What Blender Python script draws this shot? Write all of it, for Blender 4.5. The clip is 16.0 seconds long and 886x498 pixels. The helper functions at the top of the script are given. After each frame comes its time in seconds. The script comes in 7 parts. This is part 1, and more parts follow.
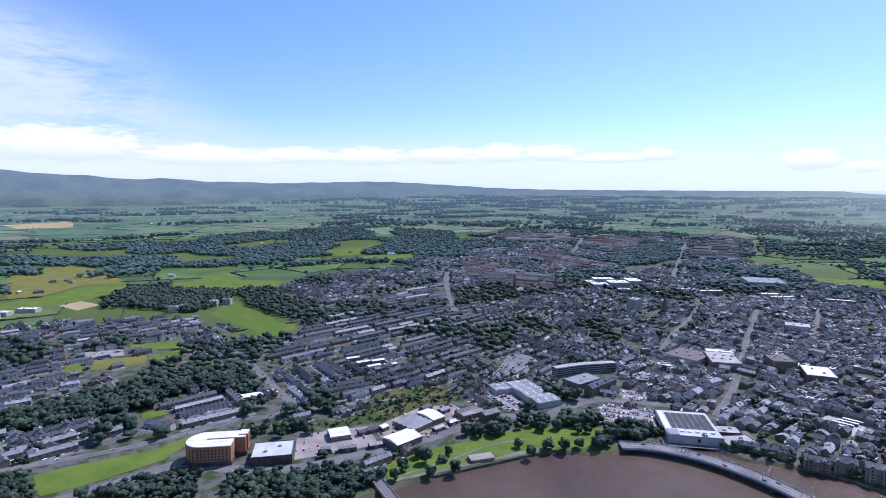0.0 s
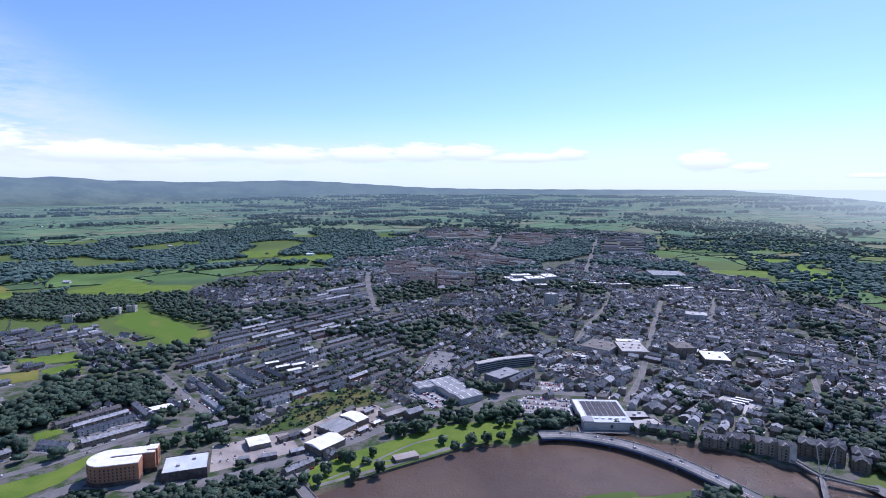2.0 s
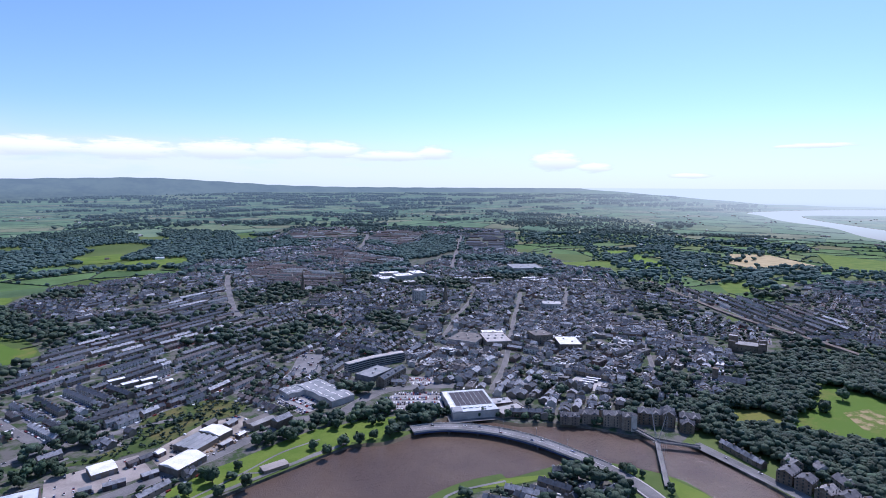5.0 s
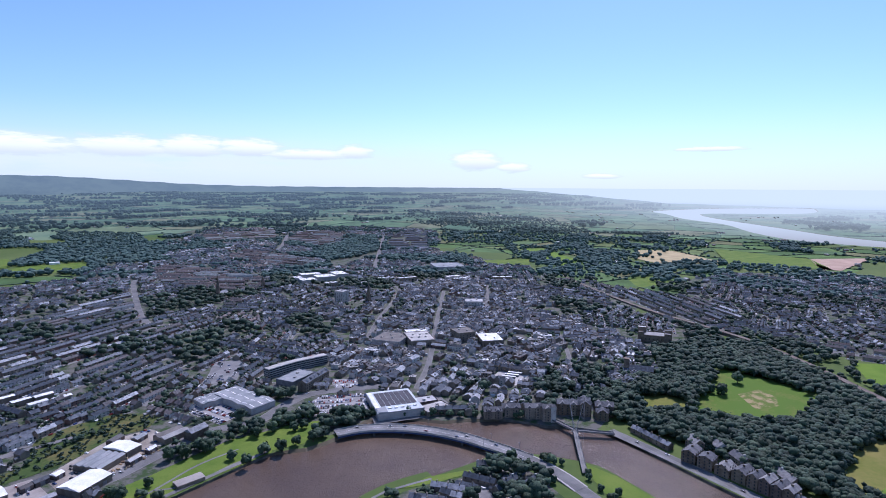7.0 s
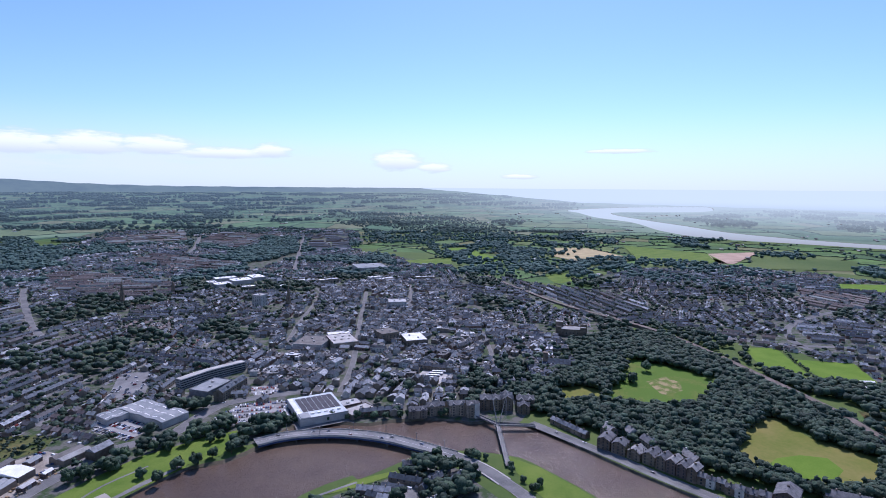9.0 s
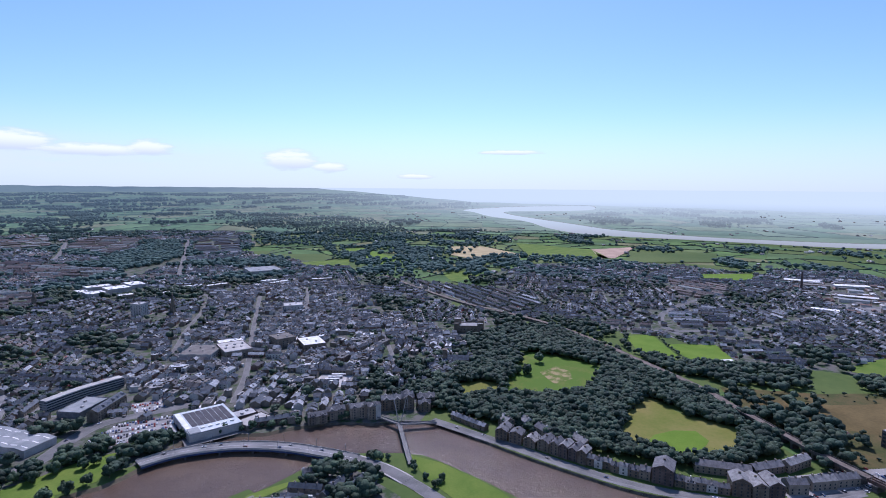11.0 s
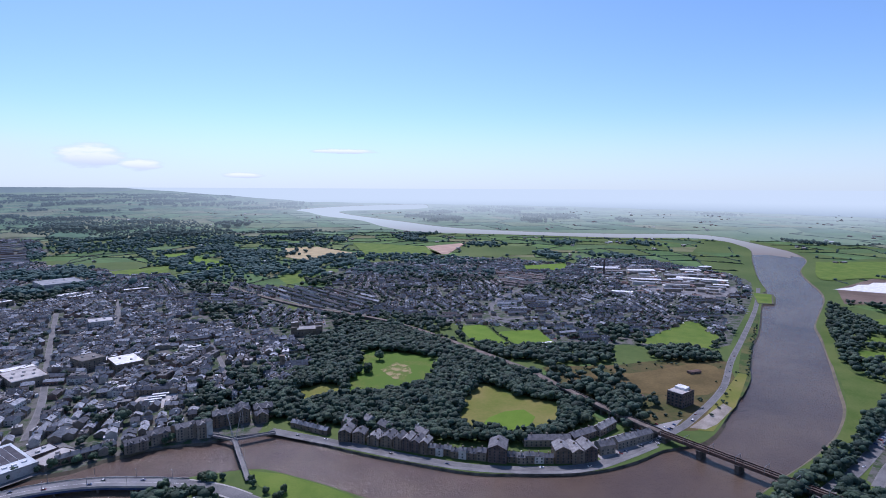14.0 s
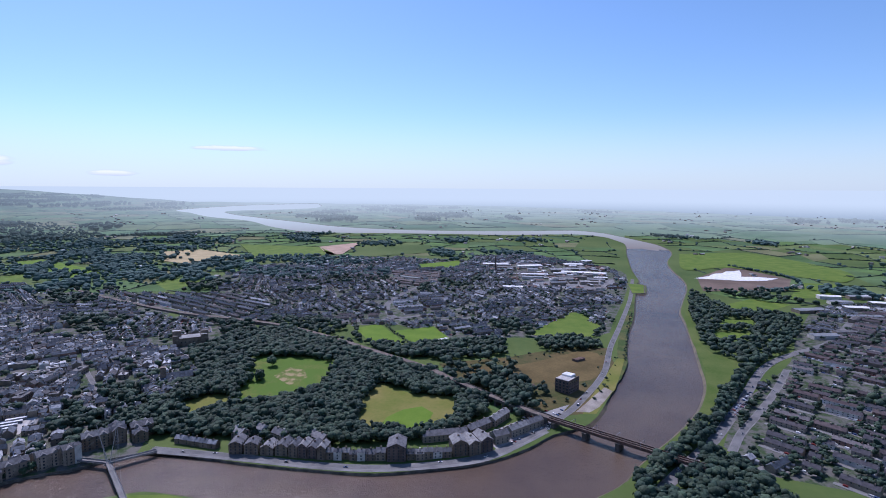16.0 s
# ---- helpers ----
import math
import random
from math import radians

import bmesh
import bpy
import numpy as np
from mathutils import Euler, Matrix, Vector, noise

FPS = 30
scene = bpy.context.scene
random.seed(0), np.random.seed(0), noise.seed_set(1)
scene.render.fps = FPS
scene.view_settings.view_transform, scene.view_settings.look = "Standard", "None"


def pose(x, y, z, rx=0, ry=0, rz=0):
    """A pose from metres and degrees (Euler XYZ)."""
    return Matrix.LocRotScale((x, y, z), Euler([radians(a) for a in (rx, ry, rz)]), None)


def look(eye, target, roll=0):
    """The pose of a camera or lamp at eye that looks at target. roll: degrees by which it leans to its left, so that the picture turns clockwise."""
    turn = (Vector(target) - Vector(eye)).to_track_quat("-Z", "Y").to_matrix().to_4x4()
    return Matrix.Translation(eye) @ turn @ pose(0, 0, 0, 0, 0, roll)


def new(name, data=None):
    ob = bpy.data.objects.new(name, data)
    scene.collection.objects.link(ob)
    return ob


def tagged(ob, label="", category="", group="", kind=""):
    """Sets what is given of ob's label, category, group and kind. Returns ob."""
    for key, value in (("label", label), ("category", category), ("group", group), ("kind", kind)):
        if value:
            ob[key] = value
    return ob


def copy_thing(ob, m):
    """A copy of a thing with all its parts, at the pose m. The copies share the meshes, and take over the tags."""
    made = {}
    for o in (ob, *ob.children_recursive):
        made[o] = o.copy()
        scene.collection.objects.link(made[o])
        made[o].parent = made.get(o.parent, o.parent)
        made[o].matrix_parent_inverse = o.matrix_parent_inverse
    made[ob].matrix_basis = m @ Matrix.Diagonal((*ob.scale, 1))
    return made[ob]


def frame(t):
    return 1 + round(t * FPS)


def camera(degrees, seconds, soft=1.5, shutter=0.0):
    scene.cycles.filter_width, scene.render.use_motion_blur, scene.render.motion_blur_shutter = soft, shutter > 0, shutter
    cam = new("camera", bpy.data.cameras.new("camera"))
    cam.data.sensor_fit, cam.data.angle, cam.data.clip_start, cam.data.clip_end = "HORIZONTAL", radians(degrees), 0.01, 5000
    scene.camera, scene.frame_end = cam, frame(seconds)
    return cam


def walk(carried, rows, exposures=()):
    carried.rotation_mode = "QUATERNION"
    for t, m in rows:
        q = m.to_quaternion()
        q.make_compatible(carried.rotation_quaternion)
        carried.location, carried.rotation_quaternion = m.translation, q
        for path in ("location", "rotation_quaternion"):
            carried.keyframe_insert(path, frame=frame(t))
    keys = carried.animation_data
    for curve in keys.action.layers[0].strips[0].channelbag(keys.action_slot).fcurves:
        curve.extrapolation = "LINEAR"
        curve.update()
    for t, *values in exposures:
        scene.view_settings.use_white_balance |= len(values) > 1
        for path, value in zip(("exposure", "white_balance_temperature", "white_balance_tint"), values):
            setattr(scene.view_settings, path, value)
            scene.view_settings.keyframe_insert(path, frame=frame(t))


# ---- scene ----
cam = camera(77.5, 16.0, soft=0.95)
EYE = (0.0, 0.0, 270.0)
# seconds, yaw, pitch, roll: the craft hovers and turns to its right
TURN = (
    (0.0, 0.0, -6.14, -0.24), (0.5, -1.9, -6.16, -0.24), (1.0, -3.84, -6.18, -0.24), (1.5, -5.96, -6.18, -0.21),
    (2.0, -8.21, -6.2, -0.2), (2.5, -10.43, -6.23, -0.2), (3.0, -12.76, -6.25, -0.2), (3.5, -15.14, -6.28, -0.2),
    (4.0, -17.54, -6.31, -0.22), (6.5, -27.97, -6.34, -0.36), (7.0, -29.96, -6.34, -0.39), (7.5, -31.77, -6.33, -0.41),
    (8.0, -33.6, -6.32, -0.42), (8.5, -35.71, -6.3, -0.42), (9.0, -38.04, -6.28, -0.42), (11.5, -51.15, -6.2, -0.42),
    (12.0, -53.52, -6.19, -0.4), (12.5, -56.17, -6.18, -0.34), (13.0, -59.11, -6.17, -0.29), (13.5, -62.28, -6.18, -0.25),
    (14.0, -65.59, -6.2, -0.25), (14.5, -68.68, -6.22, -0.26), (15.0, -71.29, -6.23, -0.28), (15.5, -74.06, -6.23, -0.3),
    (16.0, -76.51, -6.24, -0.3))
walk(cam, [(t, pose(*EYE, 90 + p, r, y)) for t, y, p, r in TURN], exposures=((0.0, 0.18, 5560, 31), (4.0, 0.14, 5560, 31), (8.0, 0.06, 5550, 31), (12.0, -0.04, 5560, 31), (16.0, -0.10, 5560, 31)))

# ---- light: a high sun ahead of the craft and a clear sky with low cumulus ----
SUN_AZ, SUN_EL = 48.0, 52.0


def sky_world():
    world = bpy.data.worlds.new("sky")
    scene.world = world
    world.use_nodes = True
    nt = world.node_tree
    nodes, links = nt.nodes, nt.links
    nodes.clear()

    def math_(op, a, b=None, clamp=False):
        n = nodes.new("ShaderNodeMath")
        n.operation, n.use_clamp = op, clamp
        for k, v in enumerate((a, b)):
            if v is None:
                continue
            if isinstance(v, (int, float)):
                n.inputs[k].default_value = v
            else:
                links.new(v, n.inputs[k])
        return n.outputs[0]

    def ramp(v, lo, hi):
        n = nodes.new("ShaderNodeMapRange")
        n.interpolation_type = "SMOOTHSTEP"
        links.new(v, n.inputs[0])
        n.inputs[1].default_value, n.inputs[2].default_value = lo, hi
        return n.outputs[0]

    def mix(f, a, b):
        n = nodes.new("ShaderNodeMix")
        n.data_type = "RGBA"
        if isinstance(f, (int, float)):
            n.inputs[0].default_value = f
        else:
            links.new(f, n.inputs[0])
        for k, v in ((6, a), (7, b)):
            if isinstance(v, tuple):
                n.inputs[k].default_value = (*v, 1)
            else:
                links.new(v, n.inputs[k])
        return n.outputs[2]

    sky = nodes.new("ShaderNodeTexSky")
    sky.sky_type, sky.sun_disc = "NISHITA", False
    sky.sun_elevation, sky.sun_rotation = radians(SUN_EL), radians(SUN_AZ)
    sky.altitude, sky.air_density, sky.dust_density, sky.ozone_density = 200, 1.0, 0.5, 1.0
    co = nodes.new("ShaderNodeTexCoord").outputs["Generated"]
    sep = nodes.new("ShaderNodeSeparateXYZ")
    links.new(co, sep.inputs[0])
    x, y, z = sep.outputs
    az = math_("ARCTAN2", x, y)
    # clouds live in a plane of bearing and height above the horizon
    at = nodes.new("ShaderNodeCombineXYZ")
    links.new(az, at.inputs[0])
    links.new(math_("MULTIPLY", z, 4.6), at.inputs[1])

    def cloud_noise(scale, detail, rough, seed):
        n = nodes.new("ShaderNodeTexNoise")
        n.inputs["Scale"].default_value, n.inputs["Detail"].default_value = scale, detail
        n.inputs["Roughness"].default_value = rough
        off = nodes.new("ShaderNodeVectorMath")
        off.operation = "ADD"
        links.new(at.outputs[0], off.inputs[0])
        off.inputs[1].default_value = (seed, seed * 0.7, 0)
        links.new(off.outputs[0], n.inputs["Vector"])
        return n.outputs["Fac"]

    coarse, fine = cloud_noise(9, 6, 0.55, 3.1), cloud_noise(30, 6, 0.6, 5.3)
    rag = math_("SUBTRACT", math_("ADD", math_("MULTIPLY", coarse, 0.9), math_("MULTIPLY", fine, 1.3)), 1.1)
    # a soft pale bank low over the land, thinning out towards the sun
    east = math_("SUBTRACT", 1.0, ramp(az, 0.10, 0.85))
    bank = math_("MULTIPLY", ramp(z, 0.004, 0.034), math_("SUBTRACT", 1.0, ramp(z, 0.046, 0.088)))
    soft = math_("MULTIPLY", math_("MULTIPLY", bank, east), ramp(math_("ADD", coarse, math_("MULTIPLY", fine, 0.3)), 0.34, 0.72))
    # heaped clouds in a loose row: bearing, height, half width, half height
    low, lit = None, None
    for at_, up, wide, high in ((-0.60, 0.062, 0.138, 0.0330), (-0.40, 0.052, 0.127, 0.0210), (-0.26, 0.056, 0.092, 0.0180), (-0.135, 0.056, 0.081, 0.0196),
                                (0.005, 0.060, 0.069, 0.0210), (0.100, 0.062, 0.057, 0.0210), (0.190, 0.063, 0.057, 0.0180), (0.285, 0.055, 0.069, 0.0120),
                                (0.365, 0.060, 0.037, 0.0150), (0.582, 0.046, 0.046, 0.0210), (0.648, 0.035, 0.030, 0.0120), (0.970, 0.0645, 0.063, 0.0053), (0.800, 0.021, 0.034, 0.0060)):
        dx, dz = math_("DIVIDE", math_("SUBTRACT", az, at_), wide), math_("DIVIDE", math_("SUBTRACT", z, up), high)
        dn = math_("MAXIMUM", dz, math_("MULTIPLY", dz, -1.4))
        spot = math_("SUBTRACT", 1.0, math_("ADD", math_("MULTIPLY", dx, dx), math_("MULTIPLY", dn, dn)))
        cover = ramp(math_("ADD", spot, math_("MULTIPLY", rag, 1.6)), -0.35, 0.75)
        top = math_("MULTIPLY", cover, ramp(dz, -0.9, 0.5))
        low = cover if low is None else math_("MAXIMUM", low, cover)
        lit = top if lit is None else math_("MAXIMUM", lit, top)
    # a broad high veil at the far left
    west = math_("SUBTRACT", 1.0, ramp(math_("ADD", az, math_("MULTIPLY", z, 1.5)), -0.40, -0.10))
    streak = math_("ADD", math_("MULTIPLY", cloud_noise(3.4, 9, 0.66, 7.7), 0.75), math_("MULTIPLY", fine, 0.25))
    veil = math_("MULTIPLY", ramp(streak, 0.30, 0.56), math_("MULTIPLY", west, math_("SUBTRACT", 1.0, ramp(z, 0.19, 0.30))))
    # thin white haze lying along the horizon
    haze = math_("SUBTRACT", 1.0, ramp(z, -0.01, 0.14))
    tint = nodes.new("ShaderNodeMix")
    tint.data_type, tint.blend_type = "RGBA", "MULTIPLY"
    tint.inputs[0].default_value = 1
    links.new(sky.outputs[0], tint.inputs[6])
    tint.inputs[7].default_value = (0.97, 1.235, 1.33, 1)
    col = mix(math_("MULTIPLY", haze, 0.72), tint.outputs[2], (7.2, 8.6, 8.7))
    col = mix(math_("MULTIPLY", veil, 0.85), col, (7.1, 8.2, 8.7))
    col = mix(math_("MULTIPLY", soft, 0.75), col, (8.0, 9.1, 9.5))
    col = mix(math_("MULTIPLY", low, 0.92), col, mix(lit, (6.5, 7.5, 8.3), (10.2, 11.0, 10.9)))
    bg = nodes.new("ShaderNodeBackground")
    links.new(col, bg.inputs[0])
    bg.inputs[1].default_value = 0.097
    out = nodes.new("ShaderNodeOutputWorld")
    links.new(bg.outputs[0], out.inputs[0])


sky_world()
sun = new("sun", bpy.data.lights.new("sun", "SUN"))
sun.data.energy, sun.data.angle, sun.data.color = 4.5, radians(0.53), (1.0, 0.95, 0.87)
sa, se = radians(SUN_AZ), radians(SUN_EL)
sun.matrix_world = look((900 * math.sin(sa) * math.cos(se), 900 * math.cos(sa) * math.cos(se), 900 * math.sin(se)), (0, 0, 0))


# ---- materials ----
def material(name, a, b, scale=0.1, fine=1.0, rough=0.85, metal=0.0, bump=0.0, spread=0.0, by="", contrast=(0.35, 0.65), spec=0.07):
    """Two colours mixed by coarse and fine noise in metres; spread: how far pieces differ in value, by object or by island."""
    m = bpy.data.materials.new(name)
    m.use_nodes = True
    nt = m.node_tree
    nodes, links = nt.nodes, nt.links
    shade = nodes["Principled BSDF"]
    shade.inputs["Roughness"].default_value, shade.inputs["Metallic"].default_value = rough, metal
    shade.inputs["Specular IOR Level"].default_value = spec
    where = nodes.new("ShaderNodeNewGeometry")
    coarse, grain = nodes.new("ShaderNodeTexNoise"), nodes.new("ShaderNodeTexNoise")
    coarse.inputs["Scale"].default_value, coarse.inputs["Detail"].default_value = scale, 5
    grain.inputs["Scale"].default_value, grain.inputs["Detail"].default_value = fine, 3
    for n in (coarse, grain):
        links.new(where.outputs["Position"], n.inputs["Vector"])
    add = nodes.new("ShaderNodeMath")
    add.operation = "MULTIPLY_ADD"
    links.new(grain.outputs["Fac"], add.inputs[0])
    add.inputs[1].default_value = 0.35
    links.new(coarse.outputs["Fac"], add.inputs[2])
    rng = nodes.new("ShaderNodeMapRange")
    links.new(add.outputs[0], rng.inputs[0])
    rng.inputs[1].default_value, rng.inputs[2].default_value = contrast[0] + 0.17, contrast[1] + 0.17
    mixed = nodes.new("ShaderNodeMix")
    mixed.data_type = "RGBA"
    links.new(rng.outputs[0], mixed.inputs[0])
    mixed.inputs[6].default_value, mixed.inputs[7].default_value = (*a, 1), (*b, 1)
    colour = mixed.outputs[2]
    if spread:
        hsv = nodes.new("ShaderNodeHueSaturation")
        source = where.outputs["Random Per Island"] if by == "island" else nodes.new("ShaderNodeObjectInfo").outputs["Random"]
        val = nodes.new("ShaderNodeMapRange")
        links.new(source, val.inputs[0])
        val.inputs[3].default_value, val.inputs[4].default_value = 1 - spread, 1 + spread
        links.new(val.outputs[0], hsv.inputs["Value"])
        hue = nodes.new("ShaderNodeMath")
        hue.operation = "MULTIPLY_ADD"
        frac = nodes.new("ShaderNodeMath")
        frac.operation = "FRACT"
        ten = nodes.new("ShaderNodeMath")
        ten.operation = "MULTIPLY"
        links.new(source, ten.inputs[0])
        ten.inputs[1].default_value = 17.3
        links.new(ten.outputs[0], frac.inputs[0])
        links.new(frac.outputs[0], hue.inputs[0])
        hue.inputs[1].default_value, hue.inputs[2].default_value = 0.14 * spread, 0.5 - 0.085 * spread
        links.new(hue.outputs[0], hsv.inputs["Hue"])
        links.new(colour, hsv.inputs["Color"])
        colour = hsv.outputs[0]
    links.new(colour, shade.inputs["Base Color"])
    if bump:
        bp = nodes.new("ShaderNodeBump")
        bp.inputs["Strength"].default_value, bp.inputs["Distance"].default_value = 1.0, bump
        links.new(grain.outputs["Fac"], bp.inputs["Height"])
        links.new(bp.outputs[0], shade.inputs["Normal"])
    return m


def palette(name, colours, by, rough=0.8, scale=0.02, fine=0.3, wear=0.25, spec=0.07):
    """One of several colours for each island or object, with mottling over it."""
    m = material(name, (1 - wear,) * 3, (1 + wear * 0.4,) * 3, scale, fine, rough, spec=spec)
    nt = m.node_tree
    nodes, links = nt.nodes, nt.links
    shade = nodes["Principled BSDF"]
    tone = shade.inputs["Base Color"].links[0].from_socket
    ramp = nodes.new("ShaderNodeValToRGB")
    ramp.color_ramp.interpolation = "CONSTANT"
    els = ramp.color_ramp.elements
    while len(els) < len(colours):
        els.new(0.5)
    for k, c in enumerate(colours):
        els[k].position, els[k].color = k / len(colours), (*c, 1)
    if by == "island":
        source = nodes.new("ShaderNodeNewGeometry").outputs["Random Per Island"]
    else:
        source = nodes.new("ShaderNodeObjectInfo").outputs["Random"]
    links.new(source, ramp.inputs[0])
    mul = nodes.new("ShaderNodeMix")
    mul.data_type, mul.blend_type = "RGBA", "MULTIPLY"
    mul.inputs[0].default_value = 1
    links.new(ramp.outputs[0], mul.inputs[6])
    links.new(tone, mul.inputs[7])
    links.new(mul.outputs[2], shade.inputs["Base Color"])
    return m


def water_material():
    m = material("river_water", (0.072, 0.050, 0.039), (0.114, 0.081, 0.057), 0.006, 0.03, 0.16, contrast=(0.3, 0.7), spec=0.3)
    nt = m.node_tree
    nodes, links = nt.nodes, nt.links
    nodes["Principled BSDF"].inputs["IOR"].default_value = 1.28
    where = nodes.new("ShaderNodeNewGeometry")
    heights = []
    for scale, gain in ((0.22, 0.8), (0.9, 0.6)):
        n = nodes.new("ShaderNodeTexNoise")
        n.inputs["Scale"].default_value, n.inputs["Detail"].default_value = scale, 4
        links.new(where.outputs["Position"], n.inputs["Vector"])
        k = nodes.new("ShaderNodeMath")
        k.operation = "MULTIPLY"
        links.new(n.outputs["Fac"], k.inputs[0])
        k.inputs[1].default_value = gain
        heights.append(k.outputs[0])
    add = nodes.new("ShaderNodeMath")
    links.new(heights[0], add.inputs[0]), links.new(heights[1], add.inputs[1])
    bp = nodes.new("ShaderNodeBump")
    bp.inputs["Distance"].default_value = 0.7
    links.new(add.outputs[0], bp.inputs["Height"])
    links.new(bp.outputs[0], nodes["Principled BSDF"].inputs["Normal"])
    return m


LEAF_ISLE = material("foliage", (0.020, 0.041, 0.029), (0.049, 0.078, 0.047), 0.05, 0.9, 0.75, bump=0.8, spread=0.45, by="island", spec=0.2)
LEAF = material("tree_leaves", (0.025, 0.050, 0.030), (0.058, 0.098, 0.050), 0.1, 1.2, 0.7, bump=0.5, spread=0.3, by="object", spec=0.2)
BARK = material("bark", (0.10, 0.075, 0.05), (0.17, 0.13, 0.09), 1.0, 6.0)
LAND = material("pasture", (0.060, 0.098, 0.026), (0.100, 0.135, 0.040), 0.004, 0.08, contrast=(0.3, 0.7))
TOWN = material("town_ground", (0.040, 0.068, 0.026), (0.120, 0.116, 0.106), 0.07, 0.3, contrast=(0.40, 0.58))
LAWN = material("mown_grass", (0.078, 0.137, 0.020), (0.133, 0.182, 0.034), 0.03, 0.5, contrast=(0.32, 0.68))
TURF = material("worn_meadow_turf", (0.084, 0.146, 0.022), (0.165, 0.155, 0.046), 0.025, 0.3, contrast=(0.52, 0.78))
DUST_TURF = material("trodden_turf", (0.100, 0.140, 0.028), (0.300, 0.235, 0.125), 0.09, 0.5, contrast=(0.46, 0.62))
ROUGH_GRASS = material("rough_grass", (0.120, 0.145, 0.026), (0.195, 0.175, 0.054), 0.025, 0.25, contrast=(0.3, 0.7))
DRY_SCRUB = material("dry_scrub", (0.058, 0.069, 0.023), (0.119, 0.088, 0.039), 0.03, 0.3)
DRY_GRASS = material("dry_grass", (0.092, 0.070, 0.028), (0.150, 0.110, 0.046), 0.02, 0.25)
SCRUB_GRASS = material("scrub_grass", (0.050, 0.082, 0.024), (0.135, 0.118, 0.046), 0.03, 0.3, contrast=(0.44, 0.70))
FIELDS = palette("field_patchwork", ((0.084, 0.148, 0.046), (0.103, 0.176, 0.054), (0.069, 0.125, 0.044), (0.127, 0.170, 0.060),
                                     (0.077, 0.138, 0.046), (0.155, 0.163, 0.078), (0.093, 0.160, 0.058), (0.096, 0.155, 0.060), (0.074, 0.129, 0.056)), "island", 0.9, 0.01, 0.1)
HAY = material("cut_hay", (0.330, 0.270, 0.140), (0.420, 0.340, 0.190), 0.02, 0.3)
BARE = material("bare_earth", (0.330, 0.230, 0.170), (0.430, 0.310, 0.230), 0.02, 0.2)
PLOUGH = material("ploughed_soil", (0.115, 0.085, 0.065), (0.180, 0.135, 0.105), 0.01, 0.2)
LANE = material("lane_surface", (0.137, 0.137, 0.137), (0.221, 0.218, 0.215), 0.05, 0.6)
ROAD = material("asphalt", (0.114, 0.114, 0.114), (0.182, 0.179, 0.176), 0.05, 0.8)
PAVING = material("paving", (0.140, 0.138, 0.133), (0.212, 0.207, 0.201), 0.06, 0.7)
MEADOW = material("river_meadow_grass", (0.066, 0.107, 0.021), (0.105, 0.135, 0.038), 0.02, 0.3)
DUST = material("dusty_ground", (0.200, 0.175, 0.145), (0.330, 0.300, 0.260), 0.05, 0.5)
PITCH = material("sports_turf", (0.095, 0.169, 0.018), (0.128, 0.201, 0.026), 0.03, 0.5)
YARD = material("concrete_yard", (0.230, 0.205, 0.185), (0.330, 0.300, 0.272), 0.05, 0.5)
CARPARK = material("car_park_surface", (0.220, 0.212, 0.205), (0.310, 0.300, 0.290), 0.05, 0.5)
MUD = material("tidal_mud", (0.075, 0.070, 0.045), (0.150, 0.120, 0.078), 0.04, 0.4, 0.55)
BANKWALL = material("river_wall_stone", (0.060, 0.058, 0.048), (0.150, 0.138, 0.115), 0.1, 0.9)
CONCRETE = material("concrete", (0.320, 0.305, 0.285), (0.450, 0.430, 0.405), 0.08, 0.7)
SLATE = palette("slate_roof", ((0.060, 0.073, 0.089), (0.090, 0.103, 0.122), (0.132, 0.147, 0.167), (0.073, 0.081, 0.093), (0.348, 0.362, 0.379), (0.064, 0.077, 0.098), (0.199, 0.213, 0.233), (0.117, 0.112, 0.114), (0.082, 0.093, 0.110)),
                "island", 0.85, 0.3, 2.0, 0.4, 0.1)
SLATE_OB = palette("slate_tiles", ((0.073, 0.086, 0.102), (0.106, 0.120, 0.138), (0.152, 0.165, 0.184), (0.086, 0.093, 0.105), (0.241, 0.251, 0.269), (0.331, 0.338, 0.352)),
                   "object", 0.85, 0.3, 2.0, 0.35, 0.12)
BRICKTILE = palette("brick_terrace_roof", ((0.167, 0.133, 0.123), (0.132, 0.110, 0.108), (0.202, 0.170, 0.156), (0.264, 0.281, 0.275), (0.114, 0.104, 0.105)), "island", 0.75, 0.3, 2.0)
REDTILE = palette("clay_tile_roof", ((0.096, 0.075, 0.076), (0.078, 0.067, 0.070), (0.118, 0.094, 0.093), (0.074, 0.072, 0.081), (0.159, 0.144, 0.145), (0.089, 0.080, 0.086)), "island", 0.75, 0.3, 2.0)
STONE = palette("town_walls", ((0.230, 0.195, 0.150), (0.180, 0.152, 0.122), (0.300, 0.258, 0.205), (0.600, 0.580, 0.540), (0.520, 0.490, 0.440), (0.200, 0.135, 0.110), (0.255, 0.218, 0.172)),
                "island", 0.85, 0.2, 1.5)
STONE_OB = palette("stone_walls", ((0.225, 0.190, 0.148), (0.185, 0.158, 0.128), (0.290, 0.248, 0.198), (0.500, 0.480, 0.440), (0.245, 0.208, 0.165)),
                   "object", 0.85, 0.2, 1.5)
QUAYSTONE = material("quay_sandstone", (0.108, 0.088, 0.067), (0.192, 0.160, 0.122), 0.2, 1.4, spread=0.18, by="object")
